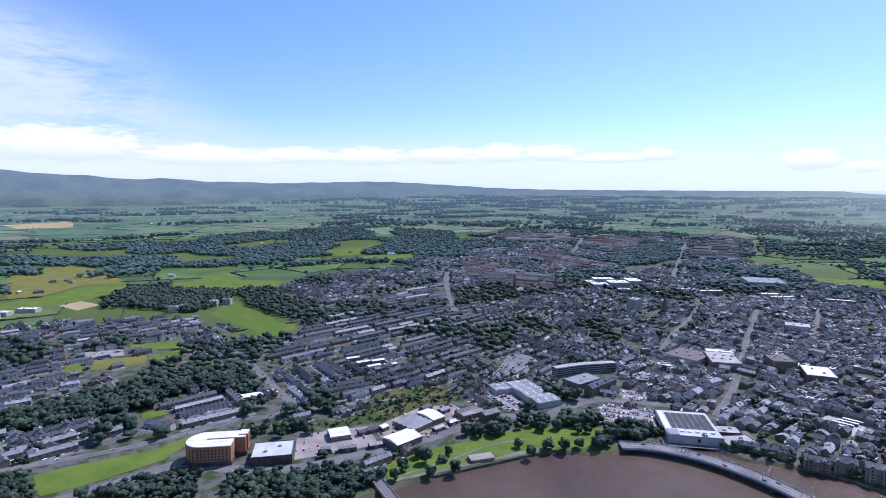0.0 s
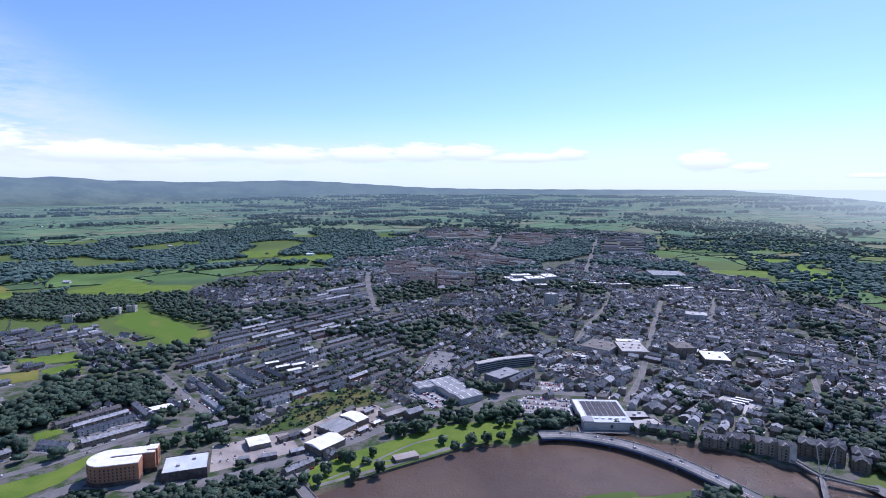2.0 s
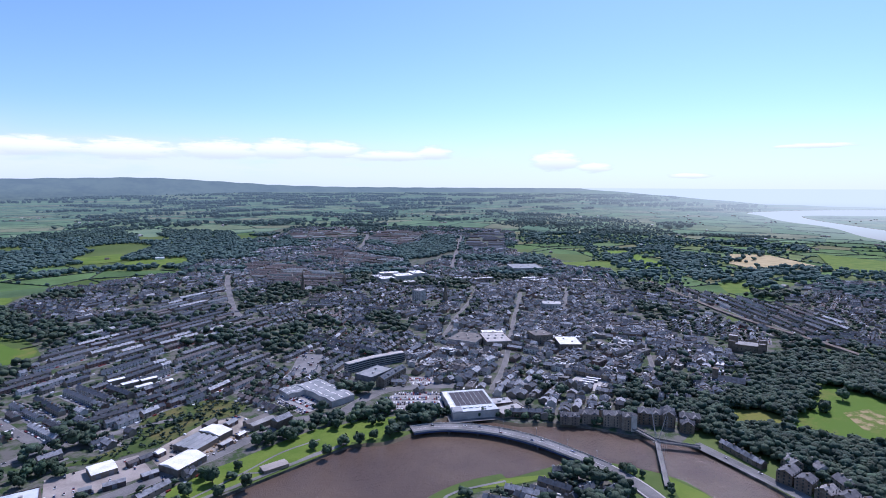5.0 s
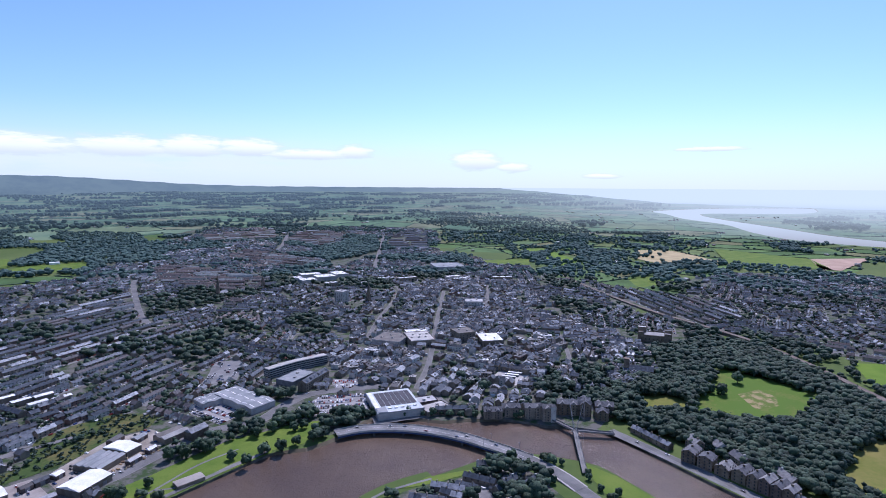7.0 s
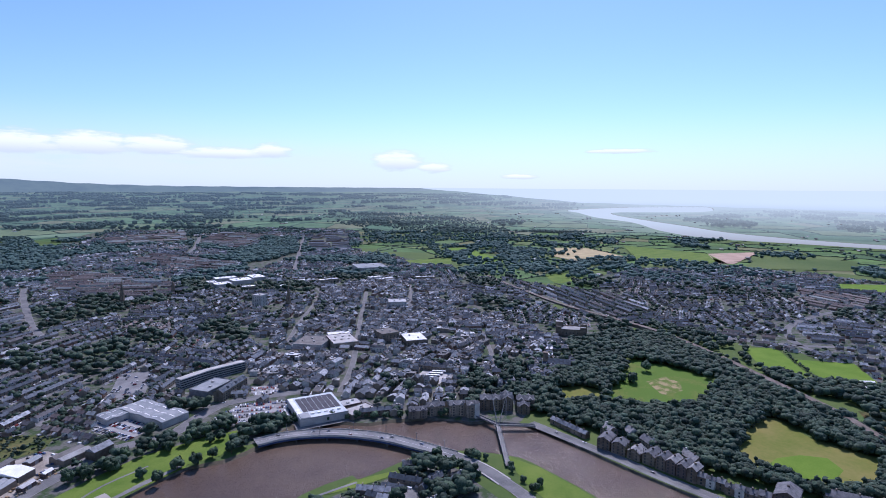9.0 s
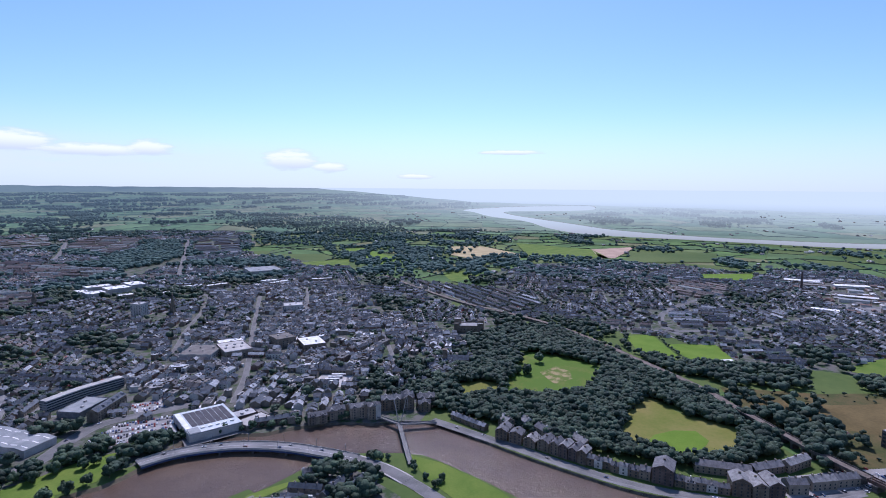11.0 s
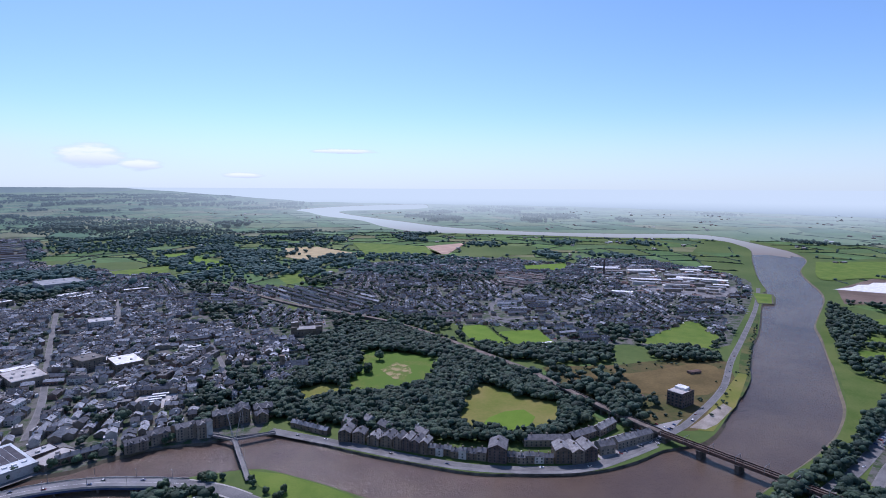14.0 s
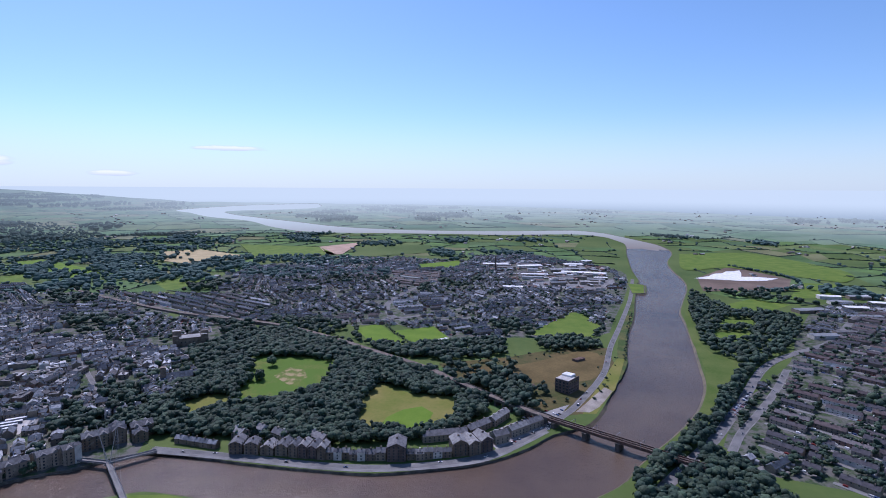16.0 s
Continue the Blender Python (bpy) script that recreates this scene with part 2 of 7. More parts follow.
FLATROOF = palette("flat_roofs", ((0.130, 0.126, 0.124), (0.200, 0.195, 0.190), (0.330, 0.325, 0.315), (0.560, 0.565, 0.565), (0.105, 0.100, 0.100), (0.170, 0.158, 0.146)),
                   "island", 0.6, 0.1, 0.8)
FLATROOF_OB = palette("flat_roof_felt", ((0.130, 0.126, 0.124), (0.200, 0.195, 0.190), (0.300, 0.295, 0.285), (0.420, 0.415, 0.405), (0.105, 0.100, 0.100), (0.170, 0.158, 0.146)),
                      "object", 0.75, 0.1, 0.8)
WORKS_ROOF = palette("works_roofs", ((0.200, 0.195, 0.190), (0.420, 0.420, 0.415), (0.190, 0.120, 0.100), (0.270, 0.250, 0.240), (0.130, 0.130, 0.135), (0.620, 0.620, 0.610), (0.230, 0.160, 0.140)), "island", 0.85, 0.1, 0.8)
WHITE_METAL = material("white_roof_sheet", (0.58, 0.58, 0.57), (0.76, 0.76, 0.75), 0.1, 0.8, 0.7)
BLUE_METAL = material("blue_grey_roof_sheet", (0.200, 0.216, 0.224), (0.290, 0.299, 0.304), 0.08, 0.6, 0.75)
DARK_PANEL = material("dark_roof_panel", (0.055, 0.052, 0.060), (0.085, 0.082, 0.092), 0.1, 1.0, 0.7, spec=0.1)
PALE_SHEET = material("pale_roof_sheet", (0.400, 0.440, 0.450), (0.520, 0.550, 0.560), 0.08, 0.6, 0.7)
TERRACOTTA = material("terracotta_cladding", (0.300, 0.150, 0.090), (0.380, 0.190, 0.115), 0.15, 1.0, 0.6)
GLASS = material("window_glass", (0.030, 0.035, 0.042), (0.050, 0.056, 0.065), 0.5, 2.0, 0.12, spec=0.6)
FRAME = material("painted_frame", (0.62, 0.61, 0.58), (0.74, 0.73, 0.70), 0.5, 3.0, 0.5)
STEEL = material("bridge_steel", (0.120, 0.125, 0.140), (0.190, 0.195, 0.210), 0.2, 1.0, 0.5, spec=0.5)
RUST = material("rusted_girder", (0.090, 0.060, 0.050), (0.160, 0.105, 0.085), 0.2, 1.0, 0.7)
PIER = material("pier_masonry", (0.070, 0.064, 0.058), (0.130, 0.118, 0.104), 0.2, 1.0)
BALLAST = material("track_ballast", (0.109, 0.090, 0.076), (0.179, 0.152, 0.129), 0.1, 1.0)
DARKBRICK = material("dark_brick", (0.075, 0.060, 0.055), (0.140, 0.110, 0.098), 0.2, 1.2)
PAINT = palette("car_paint", ((0.70, 0.70, 0.69), (0.025, 0.026, 0.030), (0.32, 0.33, 0.34), (0.22, 0.035, 0.03), (0.045, 0.08, 0.18), (0.74, 0.74, 0.73),
                              (0.10, 0.105, 0.11), (0.50, 0.50, 0.50)), "object", 0.3, 1.0, 4.0, 0.05, 0.5)
RUBBER = material("tyre_rubber", (0.02, 0.02, 0.02), (0.035, 0.035, 0.035), 3.0, 8.0)
WHITE = material("white_paint", (0.74, 0.74, 0.72), (0.82, 0.82, 0.80), 0.5, 2.0, 0.5)
WATER = water_material()
PAINT_ISLE = palette("street_car_paint", ((0.70, 0.70, 0.69), (0.03, 0.03, 0.035), (0.34, 0.34, 0.35), (0.20, 0.04, 0.035), (0.06, 0.09, 0.18), (0.74, 0.74, 0.73)), "island", 0.35, 1.0, 4.0, 0.05)
# aerial haze painted into base colours: leaves and fields paler, bluer with distance
LEAF_HAZED = material("hazed_foliage", (0.044, 0.078, 0.066), (0.070, 0.110, 0.086), 0.02, 0.2, 0.9, spread=0.2, by="island", spec=0.1)
LEAF_HALF_HAZED = material("half_hazed_foliage", (0.052, 0.090, 0.085), (0.083, 0.130, 0.111), 0.02, 0.3, 0.9, spread=0.25, by="island", spec=0.1)
FIELDS_HAZED = palette("distant_fields", ((0.100, 0.178, 0.094), (0.121, 0.200, 0.101), (0.084, 0.152, 0.091), (0.148, 0.200, 0.107), (0.103, 0.178, 0.094), (0.173, 0.192, 0.114)), "island", 0.95, 0.01, 0.1)


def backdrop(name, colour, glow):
    """Far water with emission added, standing in for mirrored sky and light scattered by air."""
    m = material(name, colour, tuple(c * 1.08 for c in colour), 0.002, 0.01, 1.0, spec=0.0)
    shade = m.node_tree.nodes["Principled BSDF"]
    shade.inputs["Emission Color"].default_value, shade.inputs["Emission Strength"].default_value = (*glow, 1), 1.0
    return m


def glow_haze(m, near, far, west, east, pale=(0.35, 0.85)):
    """Mixes a painted haze glow into far materials towards the skyline, most of all towards the sea."""
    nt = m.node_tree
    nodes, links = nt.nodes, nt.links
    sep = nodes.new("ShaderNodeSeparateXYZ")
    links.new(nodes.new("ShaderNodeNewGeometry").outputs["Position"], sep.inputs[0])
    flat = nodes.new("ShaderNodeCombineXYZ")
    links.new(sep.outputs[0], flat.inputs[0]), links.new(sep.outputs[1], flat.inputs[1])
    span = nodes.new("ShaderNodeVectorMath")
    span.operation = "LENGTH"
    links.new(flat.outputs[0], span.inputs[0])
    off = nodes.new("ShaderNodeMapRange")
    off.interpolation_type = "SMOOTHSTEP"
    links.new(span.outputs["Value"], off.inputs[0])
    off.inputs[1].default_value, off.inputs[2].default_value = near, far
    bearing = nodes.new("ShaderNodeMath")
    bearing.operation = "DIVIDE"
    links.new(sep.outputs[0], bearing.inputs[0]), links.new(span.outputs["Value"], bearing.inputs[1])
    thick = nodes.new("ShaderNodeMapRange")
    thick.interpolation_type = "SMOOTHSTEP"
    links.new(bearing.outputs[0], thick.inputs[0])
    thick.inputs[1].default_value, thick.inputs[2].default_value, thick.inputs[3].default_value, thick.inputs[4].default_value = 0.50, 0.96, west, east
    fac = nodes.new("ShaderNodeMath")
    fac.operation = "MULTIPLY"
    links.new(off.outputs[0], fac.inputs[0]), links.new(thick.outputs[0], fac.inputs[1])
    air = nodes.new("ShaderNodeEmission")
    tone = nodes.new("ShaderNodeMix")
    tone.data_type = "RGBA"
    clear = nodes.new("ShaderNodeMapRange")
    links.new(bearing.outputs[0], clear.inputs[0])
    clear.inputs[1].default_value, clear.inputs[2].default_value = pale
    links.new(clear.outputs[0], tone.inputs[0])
    tone.inputs[6].default_value, tone.inputs[7].default_value = (*HAZE_WEST, 1), (*HAZE_EAST, 1)
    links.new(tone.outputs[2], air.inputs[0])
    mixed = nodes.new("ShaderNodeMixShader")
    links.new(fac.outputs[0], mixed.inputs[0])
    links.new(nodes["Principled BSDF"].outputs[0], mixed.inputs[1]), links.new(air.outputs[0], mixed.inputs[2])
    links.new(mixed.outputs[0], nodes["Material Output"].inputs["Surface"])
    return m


# colours of the haze that the far materials below give off
HAZE_EAST, HAZE_WEST = (0.66, 0.80, 0.80), (0.235, 0.350, 0.430)
MOOR_HAZED = glow_haze(material("hazed_moorland", (0.045, 0.068, 0.052), (0.105, 0.140, 0.090), 0.006, 0.03, 1.0, contrast=(0.38, 0.62), spec=0.0), 3900, 4750, 0.55, 0.8)
LAND_HAZED = glow_haze(material("hazed_pasture", (0.105, 0.170, 0.105), (0.150, 0.215, 0.125), 0.004, 0.03, contrast=(0.36, 0.62)), 2900, 4800, 0.36, 0.96)
# the estuary's pale sky reflection is painted as emission
ESTUARY_GLOW = glow_haze(backdrop("glowing_estuary_water", (0.120, 0.105, 0.092), (0.120, 0.122, 0.120)), 2500, 3900, 0.85, 0.85, (0.0, 0.4))
# the sea strip emits the skyline's haze colour
SEA_HAZE_GLOW = glow_haze(backdrop("glowing_sea_haze", (0.150, 0.180, 0.180), (0.150, 0.210, 0.225)), 3700, 4480, 0.9, 1.0, (0.3, 0.6))
# far leaves and fields get the same painted haze glow
for far_ in (LEAF_HAZED, FIELDS_HAZED):
    glow_haze(far_, 2900, 4800, 0.36, 0.96)


# ---- tools for building ----
from mathutils import geometry  # noqa: E402

RNG = np.random.default_rng(7)
NEAR, FAR, EYE_Z = 2500.0, 4850.0, 270.0


def ground_z(x, y):
    """The land is level about the town and raised from there so its skyline fits the camera's view."""
    r = np.hypot(x, y)
    s = EYE_Z / NEAR * (1 - (r - NEAR) / (FAR - NEAR))
    return np.where(r < NEAR, 0.0, EYE_Z - s * r)


def draw_in(x, y):
    """Brings far land, out to many kilometres, onto the raised rim, where the camera sees it alike."""
    r = np.hypot(x, y)
    k = np.where(r < NEAR, 1.0, (NEAR + (FAR - NEAR) * (1 - NEAR / np.maximum(r, NEAR))) / np.maximum(r, 1))
    return x * k, y * k


def shrink(x, y):
    """How much smaller things stand on the drawn-in land."""
    r = np.hypot(x, y)
    s = EYE_Z / NEAR * (1 - (r - NEAR) / (FAR - NEAR))
    return np.where(r < NEAR, 1.0, np.clip(s * r / EYE_Z, 0.05, 1))


def inside(poly, x, y):
    x, y = np.asarray(x, float), np.asarray(y, float)
    hit = np.zeros(x.shape, bool)
    for (ax, ay), (bx, by) in zip(poly, poly[1:] + poly[:1]):
        if ay == by:
            continue
        cross = ((ay > y) != (by > y)) & (x < (bx - ax) * (y - ay) / (by - ay) + ax)
        hit ^= cross
    return hit


def near_line(line, x, y, d):
    x, y = np.asarray(x, float), np.asarray(y, float)
    best = np.full(x.shape, 1e9)
    for (ax, ay), (bx, by) in zip(line, line[1:]):
        ux, uy = bx - ax, by - ay
        t = np.clip(((x - ax) * ux + (y - ay) * uy) / (ux * ux + uy * uy), 0, 1)
        best = np.minimum(best, np.hypot(x - ax - t * ux, y - ay - t * uy))
    return best < d


class Soup:
    """Gathers many small solids into one mesh."""

    def __init__(self):
        self.v, self.q, self.t, self.n = [], [], [], 0

    def add(self, v, q=(), t=()):
        self.v.append(np.asarray(v, float).reshape(-1, 3))
        if len(q):
            self.q.append(np.asarray(q, int).reshape(-1, 4) + self.n)
        if len(t):
            self.t.append(np.asarray(t, int).reshape(-1, 3) + self.n)
        self.n += len(self.v[-1])

    def spread(self, base, pos, ang, size):
        """A copy of base = (verts, quads, triangles) at each position, turned about z and sized."""
        v, q, t = base
        pos, ang, size = np.asarray(pos, float).reshape(-1, 3), np.asarray(ang, float).ravel(), np.asarray(size, float).reshape(-1, 3)
        k = len(pos)
        if not k:
            return
        c, s = np.cos(ang)[:, None], np.sin(ang)[:, None]
        w = np.asarray(v, float)[None] * size[:, None]
        out = np.stack([w[..., 0] * c - w[..., 1] * s, w[..., 0] * s + w[..., 1] * c, w[..., 2]], -1) + pos[:, None]
        step = (np.arange(k) * len(v))[:, None, None]
        qq = (np.asarray(q, int).reshape(1, -1, 4) + step).reshape(-1, 4) if len(q) else ()
        tt = (np.asarray(t, int).reshape(1, -1, 3) + step).reshape(-1, 3) if len(t) else ()
        self.add(out.reshape(-1, 3), qq, tt)

    def mesh(self, name, mat, smooth=False):
        me = bpy.data.meshes.new(name)
        v = np.concatenate(self.v)
        q = np.concatenate(self.q) if self.q else np.zeros((0, 4), int)
        t = np.concatenate(self.t) if self.t else np.zeros((0, 3), int)
        me.vertices.add(len(v))
        me.vertices.foreach_set("co", v.ravel())
        me.loops.add(q.size + t.size)
        me.loops.foreach_set("vertex_index", np.concatenate([q.ravel(), t.ravel()]).astype(np.int32))
        me.polygons.add(len(q) + len(t))
        starts = np.concatenate([np.arange(len(q)) * 4, q.size + np.arange(len(t)) * 3]).astype(np.int32)
        me.polygons.foreach_set("loop_start", starts)
        me.update(calc_edges=True)
        me.polygons.foreach_set("use_smooth", np.full(len(me.polygons), smooth))
        me.materials.append(mat)
        me.validate()
        return me


def part(name, me, parent, label="", m=None):
    ob = new(name, me)
    ob.parent = parent
    if m is not None:
        ob.matrix_basis = m
    if label:
        ob["label"] = label
    return ob


def sub(name, me, of, m, label=""):
    """A piece of a part, placed in the thing's own measure."""
    ob = part(name, me, of, label, m)
    ob.matrix_parent_inverse = of.matrix_basis.inverted()
    return ob


def stuff(name, soup, mat, label, category, smooth=False):
    if soup.n:
        return tagged(new(name, soup.mesh(name, mat, smooth)), label, category, kind="stuff")


def thing(name, x, y, z=0.0, ang=0.0, label="", category="", group=""):
    ob = new(name)
    ob.matrix_basis = Matrix.Translation((x, y, z)) @ Matrix.Rotation(ang, 4, "Z")
    ob.empty_display_size = 1
    return tagged(ob, label, category, group)


BOX = ([(-.5, -.5, 0), (.5, -.5, 0), (.5, .5, 0), (-.5, .5, 0), (-.5, -.5, 1), (.5, -.5, 1), (.5, .5, 1), (-.5, .5, 1)],
       [(0, 1, 5, 4), (1, 2, 6, 5), (2, 3, 7, 6), (3, 0, 4, 7), (4, 5, 6, 7)], [])
SOLID = (BOX[0], BOX[1] + [(3, 2, 1, 0)], [])
GABLE = ([(-.5, -.5, 0), (.5, -.5, 0), (.5, .5, 0), (-.5, .5, 0), (-.5, 0, 1), (.5, 0, 1)], [(0, 1, 5, 4), (2, 3, 4, 5), (0, 3, 2, 1)], [])
GABLE_END = ([(-.5, -.5, 0), (-.5, .5, 0), (-.5, 0, 1), (.5, -.5, 0), (.5, .5, 0), (.5, 0, 1)], [], [(0, 2, 1), (3, 4, 5)])
HIP = ([(-.5, -.5, 0), (.5, -.5, 0), (.5, .5, 0), (-.5, .5, 0), (-.25, 0, 1), (.25, 0, 1)], [(0, 1, 5, 4), (2, 3, 4, 5), (0, 3, 2, 1)], [(1, 2, 5), (3, 0, 4)])
PRISM = (GABLE[0], GABLE[1], [(0, 4, 3), (1, 2, 5)])
_made = {}


def unit(kind, mat):
    """A shared mesh of one unit solid in one material."""
    key = (id(kind), mat.name)
    if key not in _made:
        s = Soup()
        s.add(*kind)
        _made[key] = s.mesh("unit", mat)
    return _made[key]


def sized(x, y, z, lx, ly, lz, turn=0.0):
    return Matrix.Translation((x, y, z)) @ Matrix.Rotation(turn, 4, "Z") @ Matrix.Diagonal((lx, ly, lz, 1))


def ball(sub, seed, rough=0.25, flat=0.75):
    """A lumpy closed clump of leaves."""
    bm = bmesh.new()
    bmesh.ops.create_icosphere(bm, subdivisions=sub, radius=1)
    g = np.random.default_rng(seed)
    v = np.array([p.co for p in bm.verts]) * (1 + rough * (g.random((len(bm.verts), 1)) * 2 - 1))
    f = [[p.index for p in fc.verts] for fc in bm.faces]
    bm.free()
    v[:, 2] *= flat
    return v, [], f


def lobed(seed, lobes, sub=1, leaves=0):
    """A crown one unit across and about one high, of several lumps with loose leaf clumps at its edge."""
    g = np.random.default_rng(seed)
    s = Soup()
    spots = [(0, 0, 0.50, 0.33)]
    for k in range(lobes):
        a = k * 2.4 + g.random()
        up = 0.25 + 0.55 * g.random()
        out = 0.30 * math.sqrt(max(0.05, 1 - ((up - 0.45) / 0.55) ** 2))
        spots.append((out * math.cos(a), out * math.sin(a), up, 0.15 + 0.10 * g.random()))
    for k, (x, y, z, r) in enumerate(spots):
        v, q, t = ball(sub, seed * 31 + k, 0.13, 0.9)
        s.add(v * r + (x, y, z), q, t)
    for k in range(leaves):
        x, y, z, r = spots[g.integers(len(spots))]
        d = g.normal(size=3)
        d /= np.linalg.norm(d)
        c = np.array((x, y, z)) + d * r * (0.95 + 0.25 * g.random())
        u = np.cross(d, g.normal(size=3)) * 0.045
        w = np.cross(d, u) * 1.2 + d * 0.02
        s.add([c - u, c + w, c + u, c - w], [(0, 1, 2, 3)])
    return np.concatenate(s.v), np.concatenate(s.q) if s.q else [], np.concatenate(s.t)


def rect(pts):
    """Centre, heading, length and width of the oblong through four corners."""
    p = np.array(pts, float)
    c = p.mean(0)
    u = (p[1] - p[0]) + (p[2] - p[3])
    ln = np.linalg.norm(u) / 2
    wd = (np.linalg.norm(p[3] - p[0]) + np.linalg.norm(p[2] - p[1])) / 2
    return c[0], c[1], math.atan2(u[1], u[0]), ln, wd


def smooth_line(pts, step=12.0):
    """A gliding line through the points."""
    p = [np.array(q, float) for q in pts]
    p = [2 * p[0] - p[1]] + p + [2 * p[-1] - p[-2]]
    out = []
    for a, b, c, d in zip(p, p[1:], p[2:], p[3:]):
        n = max(1, int(np.linalg.norm(c - b) / step))
        for k in range(n):
            t = k / n
            out.append(0.5 * (2 * b + (c - a) * t + (2 * a - 5 * b + 4 * c - d) * t * t + (3 * b - a - 3 * c + d) * t ** 3))
    out.append(p[-2])
    return np.array(out)


def ribbon(line, wide, z0, z1=None, height=None):
    """A strip along a line; with height it has sides and an underside."""
    line = np.asarray(line, float)
    d = np.gradient(line, axis=0)
    d /= np.linalg.norm(d, axis=1)[:, None]
    nrm = np.stack([-d[:, 1], d[:, 0]], 1)
    lo, hi = line - nrm * wide / 2, line + nrm * wide / 2
    n = len(line)
    z = np.linspace(z0, z0 if z1 is None else z1, n) + ground_z(line[:, 0], line[:, 1])
    rows = [np.column_stack([lo, z]), np.column_stack([hi, z])]
    if height:
        rows += [np.column_stack([hi, z - height]), np.column_stack([lo, z - height])]
    v = np.concatenate(rows)
    m = len(rows)
    q = []
    for r in range(m if height else 1):
        a, b = r * n, ((r + 1) % m) * n
        q += [(a + i, a + i + 1, b + i + 1, b + i) for i in range(n - 1)]
    if height:
        q += [(0, n, 2 * n, 3 * n), (n - 1, 4 * n - 1, 3 * n - 1, 2 * n - 1)]
    s = Soup()
    s.add(v, q)
    return s


def sheet(name, poly, mat, lift, label, category, bend=True):
    """A flat piece of ground in the outline of poly, following the land."""
    from_ = smooth_line(list(poly) + [poly[0]], 25.0)[:-1] if bend and len(poly) > 5 else np.array(poly, float)
    pts = [Vector(p) for p in from_]
    n = len(pts)
    lo, hi = from_.min(0), from_.max(0)
    step = max(40.0, (hi - lo).max() / 14)
    gx, gy = np.meshgrid(np.arange(lo[0], hi[0], step), np.arange(lo[1], hi[1], step))
    keep = inside([tuple(p) for p in from_], gx.ravel(), gy.ravel())
    pts += [Vector(p) for p in zip(gx.ravel()[keep], gy.ravel()[keep])]
    v, _, f, _, _, _ = geometry.delaunay_2d_cdt(pts, [], [list(range(n))], 1, 1e-4)
    xy = np.array([tuple(p) for p in v])
    z = ground_z(xy[:, 0], xy[:, 1]) + lift
    me = bpy.data.meshes.new(name)
    me.from_pydata(np.column_stack([xy, z]).tolist(), [], [list(k) for k in f])
    me.update()
    if len(me.polygons) and sum(p.normal.z for p in me.polygons) < 0:
        me.flip_normals()
    me.materials.append(mat)
    return tagged(new(name, me), label, category, kind="structure")


# ---- the plan ----
SOUTH_BANK = [(-160, 380), (-95, 440), (-48, 479), (10, 505), (55, 525), (120, 551), (151, 545), (192, 556), (242, 582), (278, 564), (311, 533),
              (337, 525), (370, 506), (395, 482), (406, 465), (434, 444), (447, 430), (462, 400), (459, 360), (459, 297), (463, 240), (471, 178),
              (497, 119), (523, 74), (560, 40), (598, 16), (624, -14), (655, -31)]
LOWER_BANK = [(718, -48), (887, -87), (926, -86), (972, -92), (1079, -102), (1162, -119), (1277, -134), (1498, -160), (1507, -184), (1645, -199),
              (1660, -175), (1712, -189), (1962, -191), (2394, -212), (2776, -236), (2943, -200), (3067, -134), (3131, 27)]
ESTUARY_NEAR = [(3040, 350), (2969, 826), (2867, 1249), (2835, 1476), (2908, 1721), (3044, 1972), (3049, 2250), (3106, 2430), (3145, 2556)]
ESTUARY_FAR = [(3480, 2330), (3780, 1960), (3790, 1850), (3644, 1840), (3307, 2248), (3209, 2200), (3167, 1890), (3136, 1669), (3072, 1338), (3098, 862),
               (3191, 368), (3277, 29), (3211, -139), (3125, -211), (2919, -332), (2766, -396)]
NORTH_BANK = [(2532, -410), (2178, -340), (1936, -325), (1767, -323), (1620, -307), (1403, -258), (1292, -234), (1202, -227), (1069, -215), (893, -195),
              (806, -184), (727, -162), (682, -143), (631, -117), (583, -89), (546, -69), (500, -45), (440, 20), (405, 120), (390, 220)]
ISLAND_BANK = [(393, 297), (393, 339), (391, 368), (383, 382), (365, 404), (340, 428), (318, 438), (294, 435), (239, 431), (239, 441), (172, 434), (90, 380), (20, 320), (-60, 290),
               (-130, 300)]
RIVER = SOUTH_BANK + LOWER_BANK + ESTUARY_NEAR + ESTUARY_FAR + NORTH_BANK + ISLAND_BANK

URBAN = {
    "east": [(-386, 430), (-470, 470), (-640, 650), (-900, 1060), (-760, 1098), (-568, 1126), (-532, 1152), (-344, 957), (-275, 1038), (-444, 1410), (-426, 1691), (-162, 1884), (17, 2532),
             (395, 3315), (1251, 3075), (1551, 2762), (1147, 1996), (1197, 1734), (1212, 1488), (475, 440), (300, 540), (100, 560), (-60, 470)],
    "west": [(494, 1917), (674, 2039), (1187, 1136), (948, 802), (1057, 821), (1627, 1085), (2050, 768), (2023, 382), (2148, 407), (2300, 207), (1970, -123),
             (1679, -154), (1161, -82), (1040, -49), (988, 105), (942, 213), (1028, 336), (1002, 439), (1018, 576), (803, 624), (630, 567), (475, 440), (392, 523)],
    "north": [(782, -234), (958, -340), (1180, -430), (1500, -620), (1400, -900), (900, -800), (500, -400), (540, -275), (559, -182), (613, -160)],
    "island": [(110, 370), (150, 396), (178, 414), (201, 420), (234, 420), (262, 416), (304, 420), (326, 392), (322, 330), (200, 310), (90, 345)],
}
CENTRE = [(225, 818), (409, 1093), (631, 1343), (889, 1410), (961, 1248), (815, 841), (636, 591), (473, 549), (413, 488), (327, 543), (302, 646), (199, 700)]
